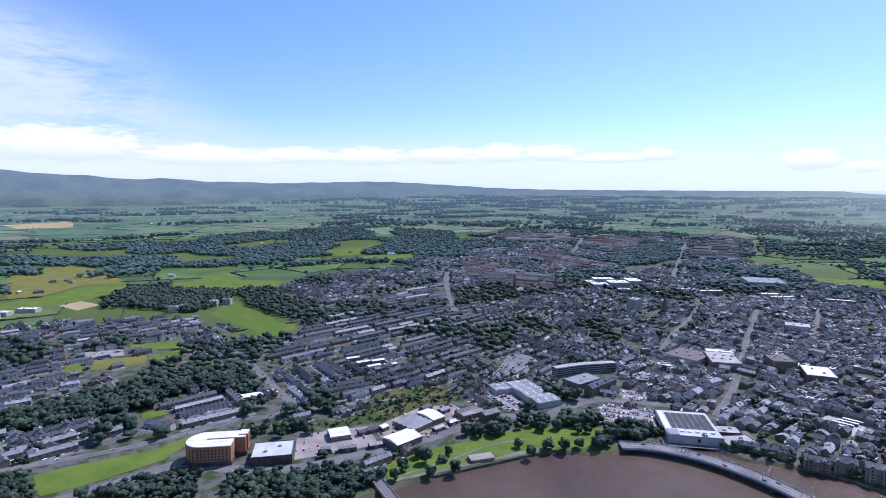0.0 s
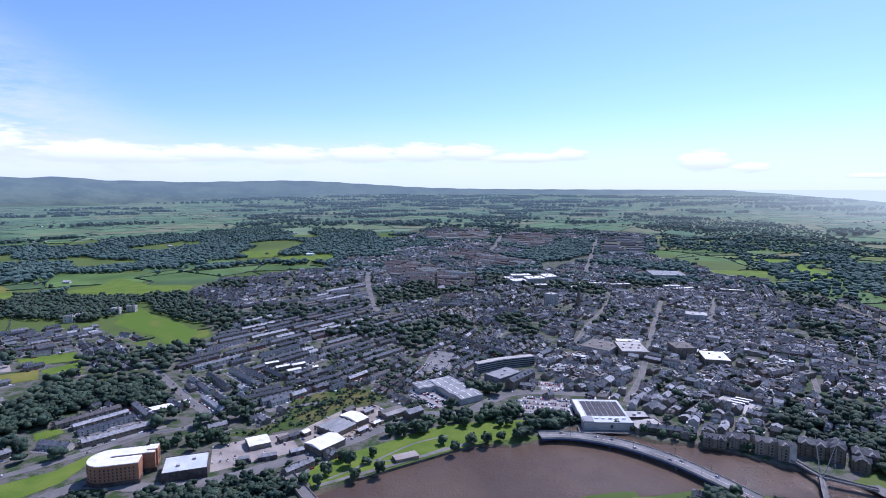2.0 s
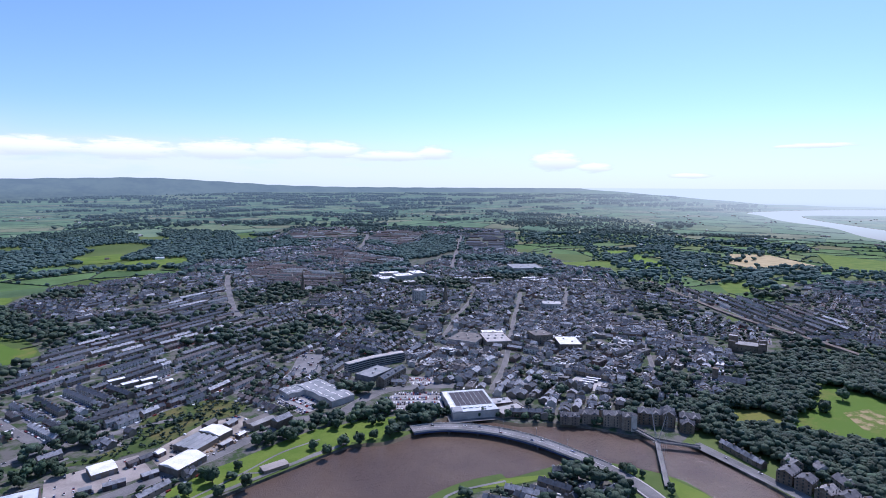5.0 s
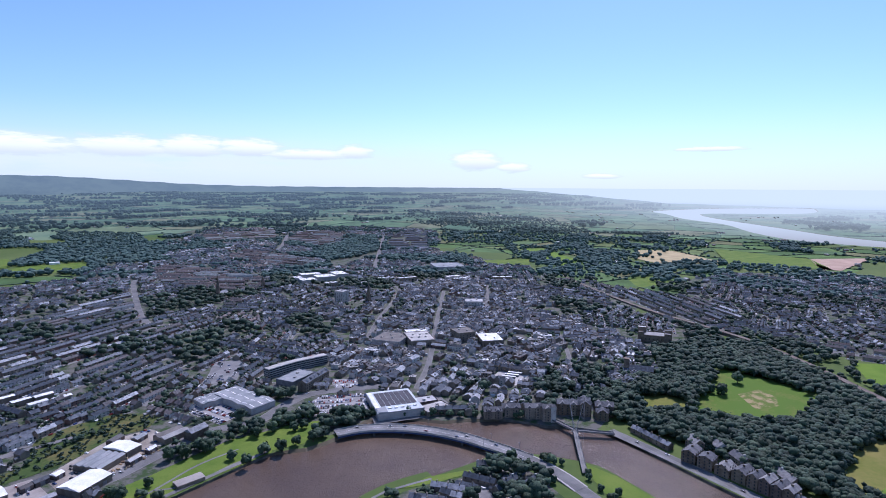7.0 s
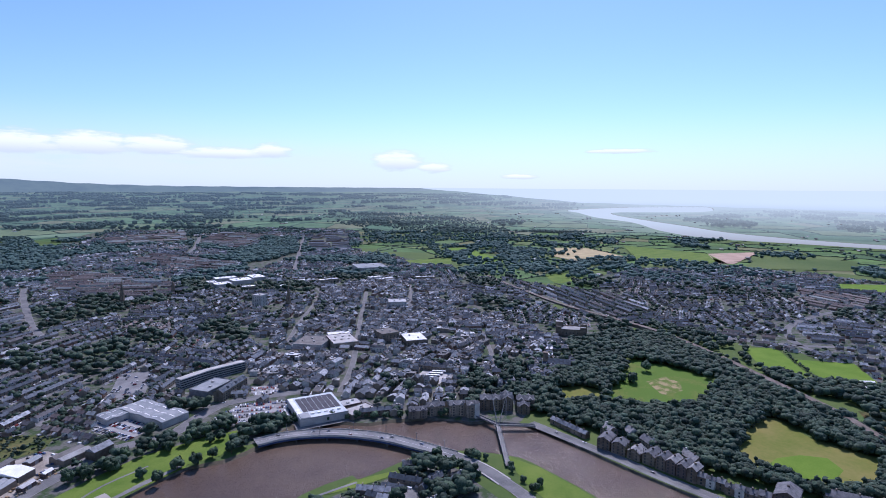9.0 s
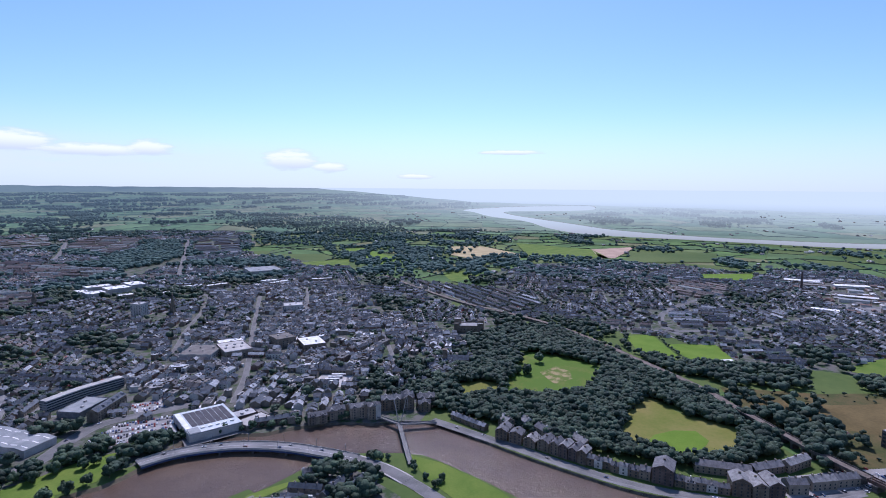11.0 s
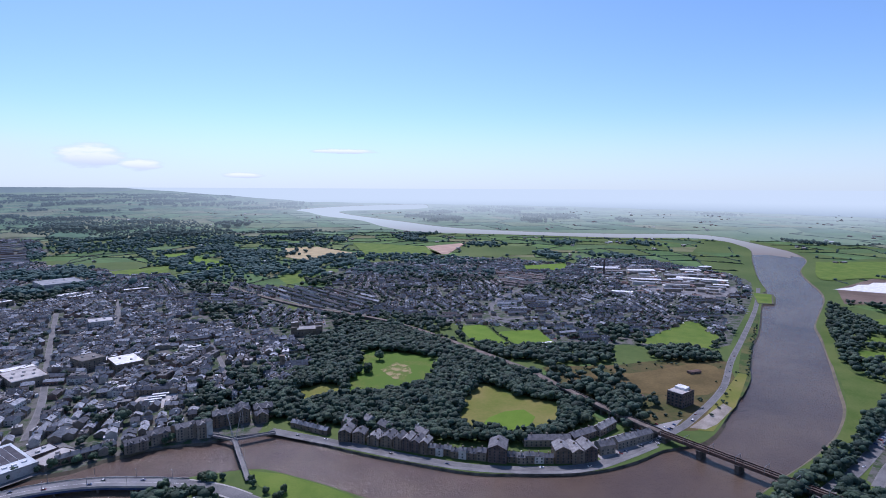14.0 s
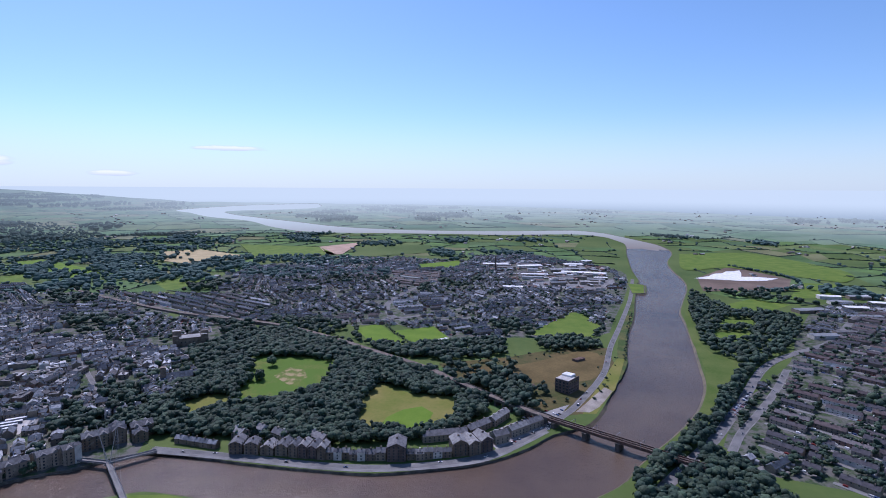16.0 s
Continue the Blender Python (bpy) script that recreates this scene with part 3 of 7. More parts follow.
WOODS = {
    "belt": [(-522, 627), (-495, 650), (-460, 702), (-432, 725), (-414, 790), (-359, 790), (-296, 805), (-244, 715), (-262, 697), (-321, 716), (-355, 700), (-362, 660), (-384, 640), (-415, 620), (-452, 592), (-480, 580)],
    "bank_a": [(-201, 488), (-164, 504), (-122, 508), (-79, 510), (-63, 480), (-58, 440), (-189, 440)],
    "bank_b": [(-327, 450), (-299, 474), (-258, 494), (-227, 488), (-214, 440)],
    "bank_c": [(-424, 482), (-395, 497), (-362, 468), (-352, 440), (-400, 430)],
    "slope": [(-843, 1442), (-790, 1577), (-517, 1409), (-519, 1237), (-545, 1179), (-701, 1216)],
    "ridge": [(-1822, 2258), (-1351, 2718), (-968, 3105), (-500, 3394), (54, 3207), (121, 2536), (-128, 1957), (-340, 2297), (-614, 2101), (-778, 1866),
              (-1082, 1857), (-1549, 1914)],
    "south": [(683, 2235), (1031, 2736), (1166, 2723), (844, 1986), (600, 1777)],
    "quay": [(490, 425), (543, 479), (562, 455), (565, 401), (683, 296), (712, 260), (575, 236), (537, 272), (507, 360)],
    "viaduct": [(791, 359), (805, 295), (756, 168), (677, 105), (640, 98), (600, 128), (672, 145), (694, 201), (704, 253), (679, 303)],
    "priory": [(646, 546), (734, 533), (715, 458), (617, 419), (552, 467)],
    "line": [(862, 340), (846, 252), (905, 108), (880, 100), (822, 186), (826, 244)],
    "marsh": [(962, 60), (1010, 20), (990, -50), (950, -50), (915, 45)],
    "station": [(863, 548), (896, 381), (800, 348), (754, 456), (792, 514)],
    "castle_hill": [(484, 430), (500, 500), (560, 565), (640, 600), (760, 610), (900, 600), (940, 540), (885, 420), (830, 330), (770, 225), (690, 120), (640, 98), (590, 118), (558, 140), (532, 190), (514, 250), (506, 330), (493, 400)],
    "railside": [(895, 425), (985, 425), (1020, 500), (1000, 600), (950, 600), (925, 500)],
    "pitch_edge": [(838, 312), (872, 336), (868, 285), (905, 240), (960, 120), (930, 105), (868, 205), (815, 255)],
    "lane": [(506, 581), (572, 631), (617, 602), (561, 519), (486, 541)],
    "north_bank": [(1578, -297), (1432, -328), (1376, -364), (1289, -473), (1136, -419), (829, -247), (698, -170), (920, -249), (990, -218), (1258, -251)],
    "railway_end": [(600, -112), (698, -172), (725, -196), (595, -145), (551, -175), (480, -200), (440, -60), (519, -65)],
    "hillside": [(-828, 1324), (-849, 1481), (-784, 1454), (-669, 1421), (-545, 1424), (-521, 1330), (-548, 1303), (-557, 1240), (-605, 1222), (-661, 1248), (-708, 1230), (-761, 1213)],
    "slope_edge": [(-447, 1249), (-373, 1174), (-308, 1118), (-361, 1314), (-453, 1457), (-576, 1568), (-540, 1433)],
    "parkland": [(1489, 3343), (2044, 3365), (2423, 2781), (2198, 1994), (1474, 1285), (1145, 1128), (1119, 1342), (1542, 2109), (1340, 2348), (1642, 2869)],
    "suburb": [(1917, 1220), (2059, 925), (1909, 635), (1497, 515), (1358, 678), (1489, 930)],
}
# houses and yards about the castle
CASTLE_TOWN = [(508, 575), (574, 664), (737, 736), (838, 711), (834, 666), (730, 580), (690, 540), (640, 504), (560, 500), (512, 520)]
# name: outline, material, label
OPEN = {
    "riverside_park": ([(-48, 483), (-56, 505), (-52, 525), (-18, 549), (8, 560), (46, 582), (88, 602), (120, 604), (152, 608), (184, 604), (180, 584), (152, 555), (120, 556), (118, 551), (55, 528), (10, 508)], LAWN, "mown riverside park beside the river wall"),
    "embankment": ([(-366, 470), (-385, 495), (-339, 525), (-296, 550), (-274, 584), (-271, 556), (-278, 526), (-309, 493), (-353, 459)], LAWN, "long mown grass embankment between two roads"),
    "wasteland": ([(-165, 606), (-120, 622), (-96, 640), (-94, 699), (-63, 724), (-22, 740), (24, 708), (13, 679), (-26, 664), (-61, 627), (-117, 604)], SCRUB_GRASS, "overgrown vacant land with scrub and dry grass"),
    "castle_meadow": ([(771, 491), (780, 440), (784, 398), (771, 350), (690, 332), (640, 338), (604, 356), (578, 398), (600, 415), (664, 446)], TURF, "sloping green meadow ringed by trees"),
    "priory_lawn": ([(566, 474), (608, 460), (612, 430), (575, 402), (536, 430), (545, 455)], ROUGH_GRASS, "small dry lawn among trees"),
    "quay_field": ([(710, 258), (674, 201), (678, 142), (608, 127), (562, 160), (556, 234), (640, 260)], ROUGH_GRASS, "rough olive-green field behind the quay"),
    "football_ground": ([(980, 408), (1024, 375), (920, 293), (887, 291), (894, 346)], PITCH, "bright green football pitch beside the railway"),
    "training_ground": ([(977, 333), (1032, 265), (949, 212), (903, 262), (931, 292)], PITCH, "bright green playing field with white rails"),
    "brownfield": ([(795, 176), (837, 73), (936, -22), (887, -50), (789, -28), (758, 51), (734, 108)], DRY_GRASS, "cleared brownfield site with dry brown grass"),
    "marsh_field": ([(1021, 81), (1157, 28), (1235, -9), (1119, -54), (1030, -37), (1005, 23)], LAWN, "green recreation field edged by houses"),
    "green_slope": ([(-497, 1163), (-512, 1311), (-439, 1228), (-366, 1152), (-330, 1098), (-297, 1086), (-284, 1033), (-329, 985), (-372, 1043), (-437, 1104)], TURF, "green sloping field among houses"),
    "long_pasture": ([(-1031, 1265), (-990, 1360), (-983, 1492), (-893, 1544), (-834, 1426), (-866, 1323), (-912, 1250), (-943, 1154)], LAWN, "bright green pasture below a wood"),
    "dry_pasture": ([(-1357, 1704), (-1291, 1918), (-957, 1624), (-919, 1548), (-1003, 1516), (-1004, 1390), (-1052, 1319)], ROUGH_GRASS, "dry olive-brown hillside pasture"),
    "stubble": ([(-2308, 2873), (-2096, 3130), (-1974, 2944), (-2180, 2820)], HAY, "pale tan stubble field"),
    "school_field": ([(-527, 2397), (-372, 2516), (-334, 2258), (-438, 2196)], LAWN, "green school field among trees"),
    "road_island": ([(-289, 493), (-285, 502), (-273, 500), (-269, 488), (-281, 486)], LAWN, "small green island at a road junction"),
    "cricket_field": ([(-311, 2258), (-127, 2305), (-104, 2084), (-366, 2042)], LAWN, "bright green cricket field with a white pavilion"),
    "college_field": ([(1532, 1952), (1621, 1901), (1445, 1455), (1313, 1446)], PITCH, "long bright green playing field"),
    "college_lawn": ([(1158, 1716), (1346, 1644), (1210, 1508), (1106, 1603)], LAWN, "green lawn before a long hall"),
    "allotment_field": ([(1313, 1157), (1438, 1141), (1365, 1038), (1212, 1025)], LAWN, "bright green field above the railway cutting"),
    "hay_meadow": ([(1950, 1682), (2070, 1575), (1930, 1259), (1662, 1291), (1710, 1461)], HAY, "pale yellow hay meadow"),
    "river_pasture": ([(2285, 1526), (2313, 1137), (2069, 940), (1911, 1219)], LAWN, "wide green pasture towards the estuary"),
    "ploughed_field": ([(2313, 1137), (2536, 1022), (2084, 922), (2046, 967)], BARE, "pinkish bare earth field"),
    "marsh_pasture": ([(2443, 971), (2543, 670), (2242, 589), (1980, 853)], LAND, "olive green pasture near the marsh"),
    "western_pitch": ([(1887, 549), (2027, 419), (1865, 384), (1773, 497)], PITCH, "bright green pitch at the town's edge"),
    "floodplain": ([(2480, -430), (2554, -728), (2112, -883), (1853, -791), (1885, -714), (2082, -525), (1990, -365)], LAWN, "flat green pasture across the river"),
    "soil_tip": ([(1820, -370), (2129, -537), (1866, -646), (1651, -567), (1584, -340)], PLOUGH, "dark brown turned soil"),
    "bank_pasture": ([(1808, -646), (1792, -752), (1594, -668), (1518, -526)], LAWN, "green pasture behind the river trees"),
    "river_meadow": ([(640, -128), (682, -147), (771, -177), (865, -195), (968, -206), (1063, -212), (1259, -236), (1330, -254), (1259, -250), (1063, -226), (968, -230), (940, -256), (905, -258), (862, -236), (796, -206), (720, -176)], MEADOW, "green meadow strip along the river bank"),
    "tree_paddock": ([(1124, -261), (1136, -338), (1079, -321), (1064, -250)], LAWN, "small green paddock among trees"),
    "upper_paddock": ([(1403, -347), (1496, -433), (1445, -504), (1327, -409), (1327, -340)], LAWN, "green paddock with a pale edge"),
    "middle_paddock": ([(1245, -304), (1246, -369), (1182, -346), (1178, -293)], LAWN, "small green paddock among trees"),
    "island_meadow": ([(382, 378), (391, 345), (391, 297), (380, 240), (350, 240), (351, 296), (366, 350)], LAWN, "green river meadow beside the footbridge"),
    "island_bank": ([(205, 425), (222, 428), (234, 432), (264, 426), (280, 422), (262, 418), (236, 419)], LAWN, "strip of lawn on the island bank"),
    "estate_green": ([(-544, 935), (-473, 966), (-442, 918), (-516, 895)], LAWN, "grass verge among estate houses"),
    "estate_lawn": ([(-571, 815), (-562, 836), (-530, 792), (-555, 779)], LAWN, "small lawn between estate terraces"),
    "estate_garden": ([(-552, 842), (-481, 875), (-458, 831), (-522, 797)], ROUGH_GRASS, "dry communal lawn between estate terraces"),
    "estate_park": ([(-476, 873), (-437, 911), (-408, 849), (-452, 834)], LAWN, "green lawn at the end of an estate"),
    "corner_green": ([(-362, 640), (-345, 655), (-330, 640), (-350, 620)], LAWN, "small green at the corner of a terrace"),
    "stubble_patch": ([(-884, 1250), (-869, 1306), (-796, 1262), (-809, 1201)], HAY, "small pale stubble field below a wood"),
    "hillside_paddock": ([(-806, 1496), (-729, 1630), (-723, 1753), (-600, 1633), (-481, 1608), (-468, 1504), (-552, 1455), (-684, 1452)], LAWN, "bright green paddock on the hillside"),
}
PAVED = {
    "goods_yard": ([(-160, 584), (-86, 607), (-67, 561), (-148, 527)], YARD, "pale concrete goods yard"),
    "builders_yard": ([(-76, 600), (-70, 614), (-30, 660), (13, 673), (36, 640), (-14, 576), (-44, 551), (-60, 562)], DUST, "dusty works yard round ridged sheds"),
    "retail_car_park": ([(59, 725), (90, 722), (112, 667), (82, 648), (57, 694)], CARPARK, "retail car park beside a blue-roofed shed"),
    "town_car_park": ([(172, 652), (209, 675), (262, 655), (249, 600), (180, 622)], CARPARK, "full town car park with rows of cars"),
    "upper_car_park": ([(82, 795), (110, 895), (155, 880), (122, 783)], LANE, "half-empty car park on the hill"),
    "supermarket_apron": ([(258, 650), (345, 600), (338, 545), (236, 562)], PAVING, "paved apron round the supermarket"),
    "bus_yard": ([(430, 620), (470, 645), (500, 610), (455, 585)], CONCRETE, "pale bus station yard"),
    "quay_ground": ([(640, 45), (690, 0), (600, 25), (545, 70), (575, 95)], CARPARK, "grey courtyard behind the quay"),
    "industrial_yard": ([(1619, 179), (1661, 24), (1732, -117), (1640, -119), (1474, -66), (1522, 6), (1542, 99)], LANE, "dusty grey yard among industrial sheds"),
    "island_yard": ([(252, 378), (262, 372), (306, 386), (300, 400), (284, 392), (276, 408), (264, 412), (250, 410)], LANE, "parking yard between island terraces"),
    "ball_court": ([(-592, 889), (-539, 907), (-516, 872), (-571, 860)], YARD, "pale hard court among estate houses"),
    "upper_town_car_park": ([(238, 731), (277, 715), (269, 686), (235, 695)], CARPARK, "small full car park beside the road"),
}
# name: line, width
ROADS = {
    "river_road": ([(-400, 400), (-327, 457), (-290, 488), (-254, 520), (-198, 507), (-144, 510), (-103, 527), (-60, 552), (-20, 574), (25, 608), (66, 635), (120, 636), (160, 668), (197, 690), (252, 683), (300, 670)], 14),
    "north_road": ([(-460, 470), (-423, 502), (-340, 545), (-283, 586), (-235, 626), (-204, 632), (-181, 655), (-140, 665), (-60, 690)], 7.5),
    "hill_road": ([(-340, 900), (-278, 804), (-224, 722), (-181, 660)], 8.5),
    "market_street": ([(361, 896), (449, 1039), (610, 1281), (640, 1400)], 6),
    "king_street": ([(330, 640), (403, 738), (538, 955), (720, 1241)], 6.5),
    "penny_street": ([(700, 1010), (753, 1090), (869, 1250)], 7),
    "castle_street": ([(575, 600), (691, 756)], 4.5),
    "bowerham_road": ([(30, 1200), (17, 1346), (12, 1703), (20, 1800)], 11),
    "south_road": ([(720, 1700), (868, 2018), (1200, 2719)], 13),
    "scotforth_road": ([(560, 2400), (619, 2545), (740, 2925)], 13),
    "quay_road": ([(462, 420), (467, 350), (470, 300), (473, 240), (482, 180), (505, 122), (530, 82), (570, 52), (608, 28), (650, 8), (690, -9), (821, -47), (970, -66), (1136, -94), (1432, -140), (1739, -174)], 7),
    "morecambe_road": ([(500, -80), (587, -130), (625, -153), (686, -183), (769, -222), (885, -274), (951, -314), (1012, -367), (1100, -450), (1300, -570)], 10),
    "service_road": ([(600, -165), (651, -187), (699, -214), (770, -252), (839, -286), (909, -318)], 7),
    "station_street": ([(1130, 190), (1060, 330), (1200, 420), (1420, 420), (1500, 380)], 11),
    "west_road": ([(1010, 470), (1090, 340), (1230, 230), (1420, 170)], 10),
    "island_road": ([(334, 262), (340, 300), (344, 330), (345, 348)], 12),
}
RAIL = [(1180, 1300), (1090, 1080), (1000, 821), (973, 667), (945, 542), (885, 414), (820, 303), (766, 212), (724, 162)]

# the land, cut along the banks of the river
rings = np.concatenate([np.arange(40, 400, 60), np.arange(400, 2500, 100), np.arange(2500, 4851, 58)])
spokes = np.radians(np.concatenate([np.arange(-70, 130, 1.6), np.arange(130, 290, 5.0)]))
pr, pa = np.meshgrid(rings, spokes)
land_pts = [Vector(p) for p in zip((pr * np.sin(pa)).ravel(), (pr * np.cos(pa)).ravel())]
shore = smooth_line(RIVER + [RIVER[0]], 14.0)[:-1]
n_shore = len(shore)
pts, cuts = [Vector(p) for p in shore], [list(range(n_shore))]
for poly in URBAN.values():
    edge_ = smooth_line(poly + [poly[0]], 60.0)[:-1]
    cuts.append(list(range(len(pts), len(pts) + len(edge_))))
    pts += [Vector(p) for p in edge_]
v, _, f, _, _, _ = geometry.delaunay_2d_cdt(pts + land_pts, [], cuts, 0, 1e-3)
xy = np.array([tuple(p) for p in v])
mid = np.array([xy[list(k)].mean(0) for k in f])
wet = inside([tuple(p) for p in shore], mid[:, 0], mid[:, 1])
built = np.zeros(len(f), bool)
for poly in URBAN.values():
    built |= inside([tuple(p) for p in smooth_line(poly + [poly[0]], 60.0)[:-1]], mid[:, 0], mid[:, 1])
built &= ~wet


def sheet_of(name, faces, z, mat):
    me = bpy.data.meshes.new(name)
    used = sorted({i for k in faces for i in k})
    to = {i: n for n, i in enumerate(used)}
    me.from_pydata([(xy[i, 0], xy[i, 1], z[i]) for i in used], [], [[to[i] for i in k] for k in faces])
    me.update()
    if sum(p.normal.z for p in me.polygons) < 0:
        me.flip_normals()
    me.materials.append(mat)
    return new(name, me)


gz = ground_z(xy[:, 0], xy[:, 1])
depth = np.interp(np.hypot(xy[:, 0], xy[:, 1]), (0, 2200, 3000), (2.6, 2.6, 0.6))
away = np.hypot(mid[:, 0], mid[:, 1])
tagged(sheet_of("far_ground", [k for k, w, t, r in zip(f, wet, built, away) if not w and not t and r > 3100], gz, LAND_HAZED), "green far land paled by painted, glowing haze", "ground", kind="structure")
ground = tagged(sheet_of("ground", [k for k, w, t, r in zip(f, wet, built, away) if not w and not t and r <= 3100], gz, LAND), "green land from the town outward, raised to fit the skyline", "ground", kind="structure")
town_ground = tagged(sheet_of("town_ground", [k for k, t in zip(f, built) if t], gz, TOWN), "gardens, yards and lanes between the houses", "ground", kind="structure")
tagged(sheet_of("estuary", [k for k, w, r in zip(f, wet, away) if w and r > 2650], gz - depth, ESTUARY_GLOW), "estuary winding to the sea, silvered by a painted sky glow", "water", kind="structure")
water = tagged(sheet_of("water", [k for k, w, r in zip(f, wet, away) if w and r <= 2650], gz - depth, WATER), "muddy brown tidal river with small ripples", "water", kind="structure")
# banks: stone walls along the quay, mud and turf elsewhere
lip = np.column_stack([shore, ground_z(shore[:, 0], shore[:, 1])])
centre = np.roll(shore, -1, 0) - np.roll(shore, 1, 0)
side = np.stack([centre[:, 1], -centre[:, 0]], 1) / np.linalg.norm(centre, axis=1)[:, None]
if inside([tuple(p) for p in shore], *(shore[5] + side[5] * 3)) == False:  # noqa: E712
    side = -side
fall = np.interp(np.hypot(shore[:, 0], shore[:, 1]), (0, 2200, 3000), (3.0, 3.0, 0.9))
walled = near_line([(0, 500), (120, 551)], shore[:, 0], shore[:, 1], 12) | near_line(SOUTH_BANK[12:27], shore[:, 0], shore[:, 1], 6) | near_line(LOWER_BANK[:3], shore[:, 0], shore[:, 1], 6)
out_by = np.where(walled, 0.6, 4.0)
foot = np.column_stack([shore + side * out_by[:, None], lip[:, 2] - fall])
wall_soup, mud_soup = Soup(), Soup()
for i in range(n_shore):
    j = (i + 1) % n_shore
    (wall_soup if walled[i] and walled[j] else mud_soup).add([lip[i], lip[j], foot[j], foot[i]], [(0, 1, 2, 3)])
tagged(new("river_wall", wall_soup.mesh("river_wall", BANKWALL)), "dark weathered stone quay wall above the water", "wall", kind="structure")
tagged(new("river_bank", mud_soup.mesh("river_bank", MUD)), "brown tidal mud bank sloping into the river", "river bank", kind="structure")

for key, (poly, mat, label) in OPEN.items():
    sheet(key, poly, mat, 0.30 if np.hypot(*poly[0]) < 2400 else 1.6, label, "field")
sheet("quayside_turf", [(664, -16), (700, -22), (760, -36), (830, -54), (905, -72), (905, -84), (830, -72), (760, -60), (718, -46), (668, -32)], ROUGH_GRASS, 0.22, "dry turf on the cleared quayside", "grass", bend=False)
sheet("quayside_ground", [(668, -8), (698, -20), (730, -32), (764, -46), (752, -56), (716, -45), (690, -36), (670, -24)], DUST, 0.28, "bare pale cleared ground on the quayside", "ground")
tagged(new("quayside_grass", ribbon(smooth_line([(800, -62), (880, -78), (960, -84), (1079, -97), (1200, -113), (1380, -138)]), 15, 0.17).mesh("quayside_grass", SCRUB_GRASS)), "rough grass between the road and the river", "grass", kind="structure")
sheet("scrubland", [(650, 60), (730, 150), (810, 200), (870, 95), (955, 5), (960, -60), (880, -66), (730, -34), (664, -16), (642, 22)], DRY_SCRUB, 0.14, "rough scrub round the cleared ground", "scrub", bend=False)
tagged(new("promenade", ribbon(smooth_line([(x - 4 if y > 60 else x - 3, y if y > 150 else y - 3) for x, y in ROADS["quay_road"][0][:9]]), 10, 0.24).mesh("promenade", LANE)), "grey promenade along the quay", "pavement", kind="structure")
sheet("worn_path", [(693, 416), (734, 413), (728, 385), (700, 366), (664, 374), (676, 392)], DUST_TURF, 0.42, "worn tan earth on the meadow", "field")
sheet("cricket_square", [(565, 210), (597, 210), (623, 198), (638, 179), (622, 160), (599, 159), (571, 172), (549, 192)], PITCH, 0.42, "bright mown oval in the rough field", "field")
for key, (poly, mat, label) in PAVED.items():
    sheet(key, poly, mat, 0.22, label, "yard", bend=False)
for key, (line, wide) in ROADS.items():
    tagged(new("pavement", ribbon(smooth_line(line), wide + 2.6, 0.30).mesh("pavement", PAVING)), "pale pavement along a road", "pavement", kind="structure")
    tagged(new("road", ribbon(smooth_line(line), wide, 0.36).mesh("road", ROAD)), "grey asphalt road through the town", "road", kind="structure")
rail_line = smooth_line(RAIL)
tagged(new("railway", ribbon(rail_line, 10, 0.5, 9.0, 9.4).mesh("railway", BALLAST)), "railway on pale brown ballast", "railway", kind="structure")
spoil = [(1807, -361), (1865, -413), (1925, -442), (1940, -470), (1988, -492), (2000, -520), (2030, -544), (1960, -532), (1879, -511), (1885, -560), (1869, -612), (1814, -561), (1800, -520), (1792, -479)]
sheet("sand_heap", spoil, WHITE_METAL, 0.9, "brilliant white flat sheet spread on dark soil", "sand", bend=False)
tagged(new("island_path", ribbon(smooth_line([(112, 374), (150, 402), (176, 424), (201, 428), (236, 427)]), 3, 0.4).mesh("island_path", PAVING)), "pale path along the island bank", "path", kind="structure")
river_path = [(-46, 488), (10, 511), (55, 531), (115, 556)]
tagged(new("park_path", ribbon(smooth_line(river_path), 5, 0.55).mesh("park_path", PAVING)), "pale riverside path on top of the wall", "path", kind="structure")
for line in ([(-35, 500), (10, 530), (50, 560), (90, 575)], [(10, 530), (40, 525), (80, 545), (115, 555)]):
    tagged(new("park_path", ribbon(smooth_line(line), 2.5, 0.45).mesh("park_path", PAVING)), "narrow tarmac path across the park lawn", "path", kind="structure")


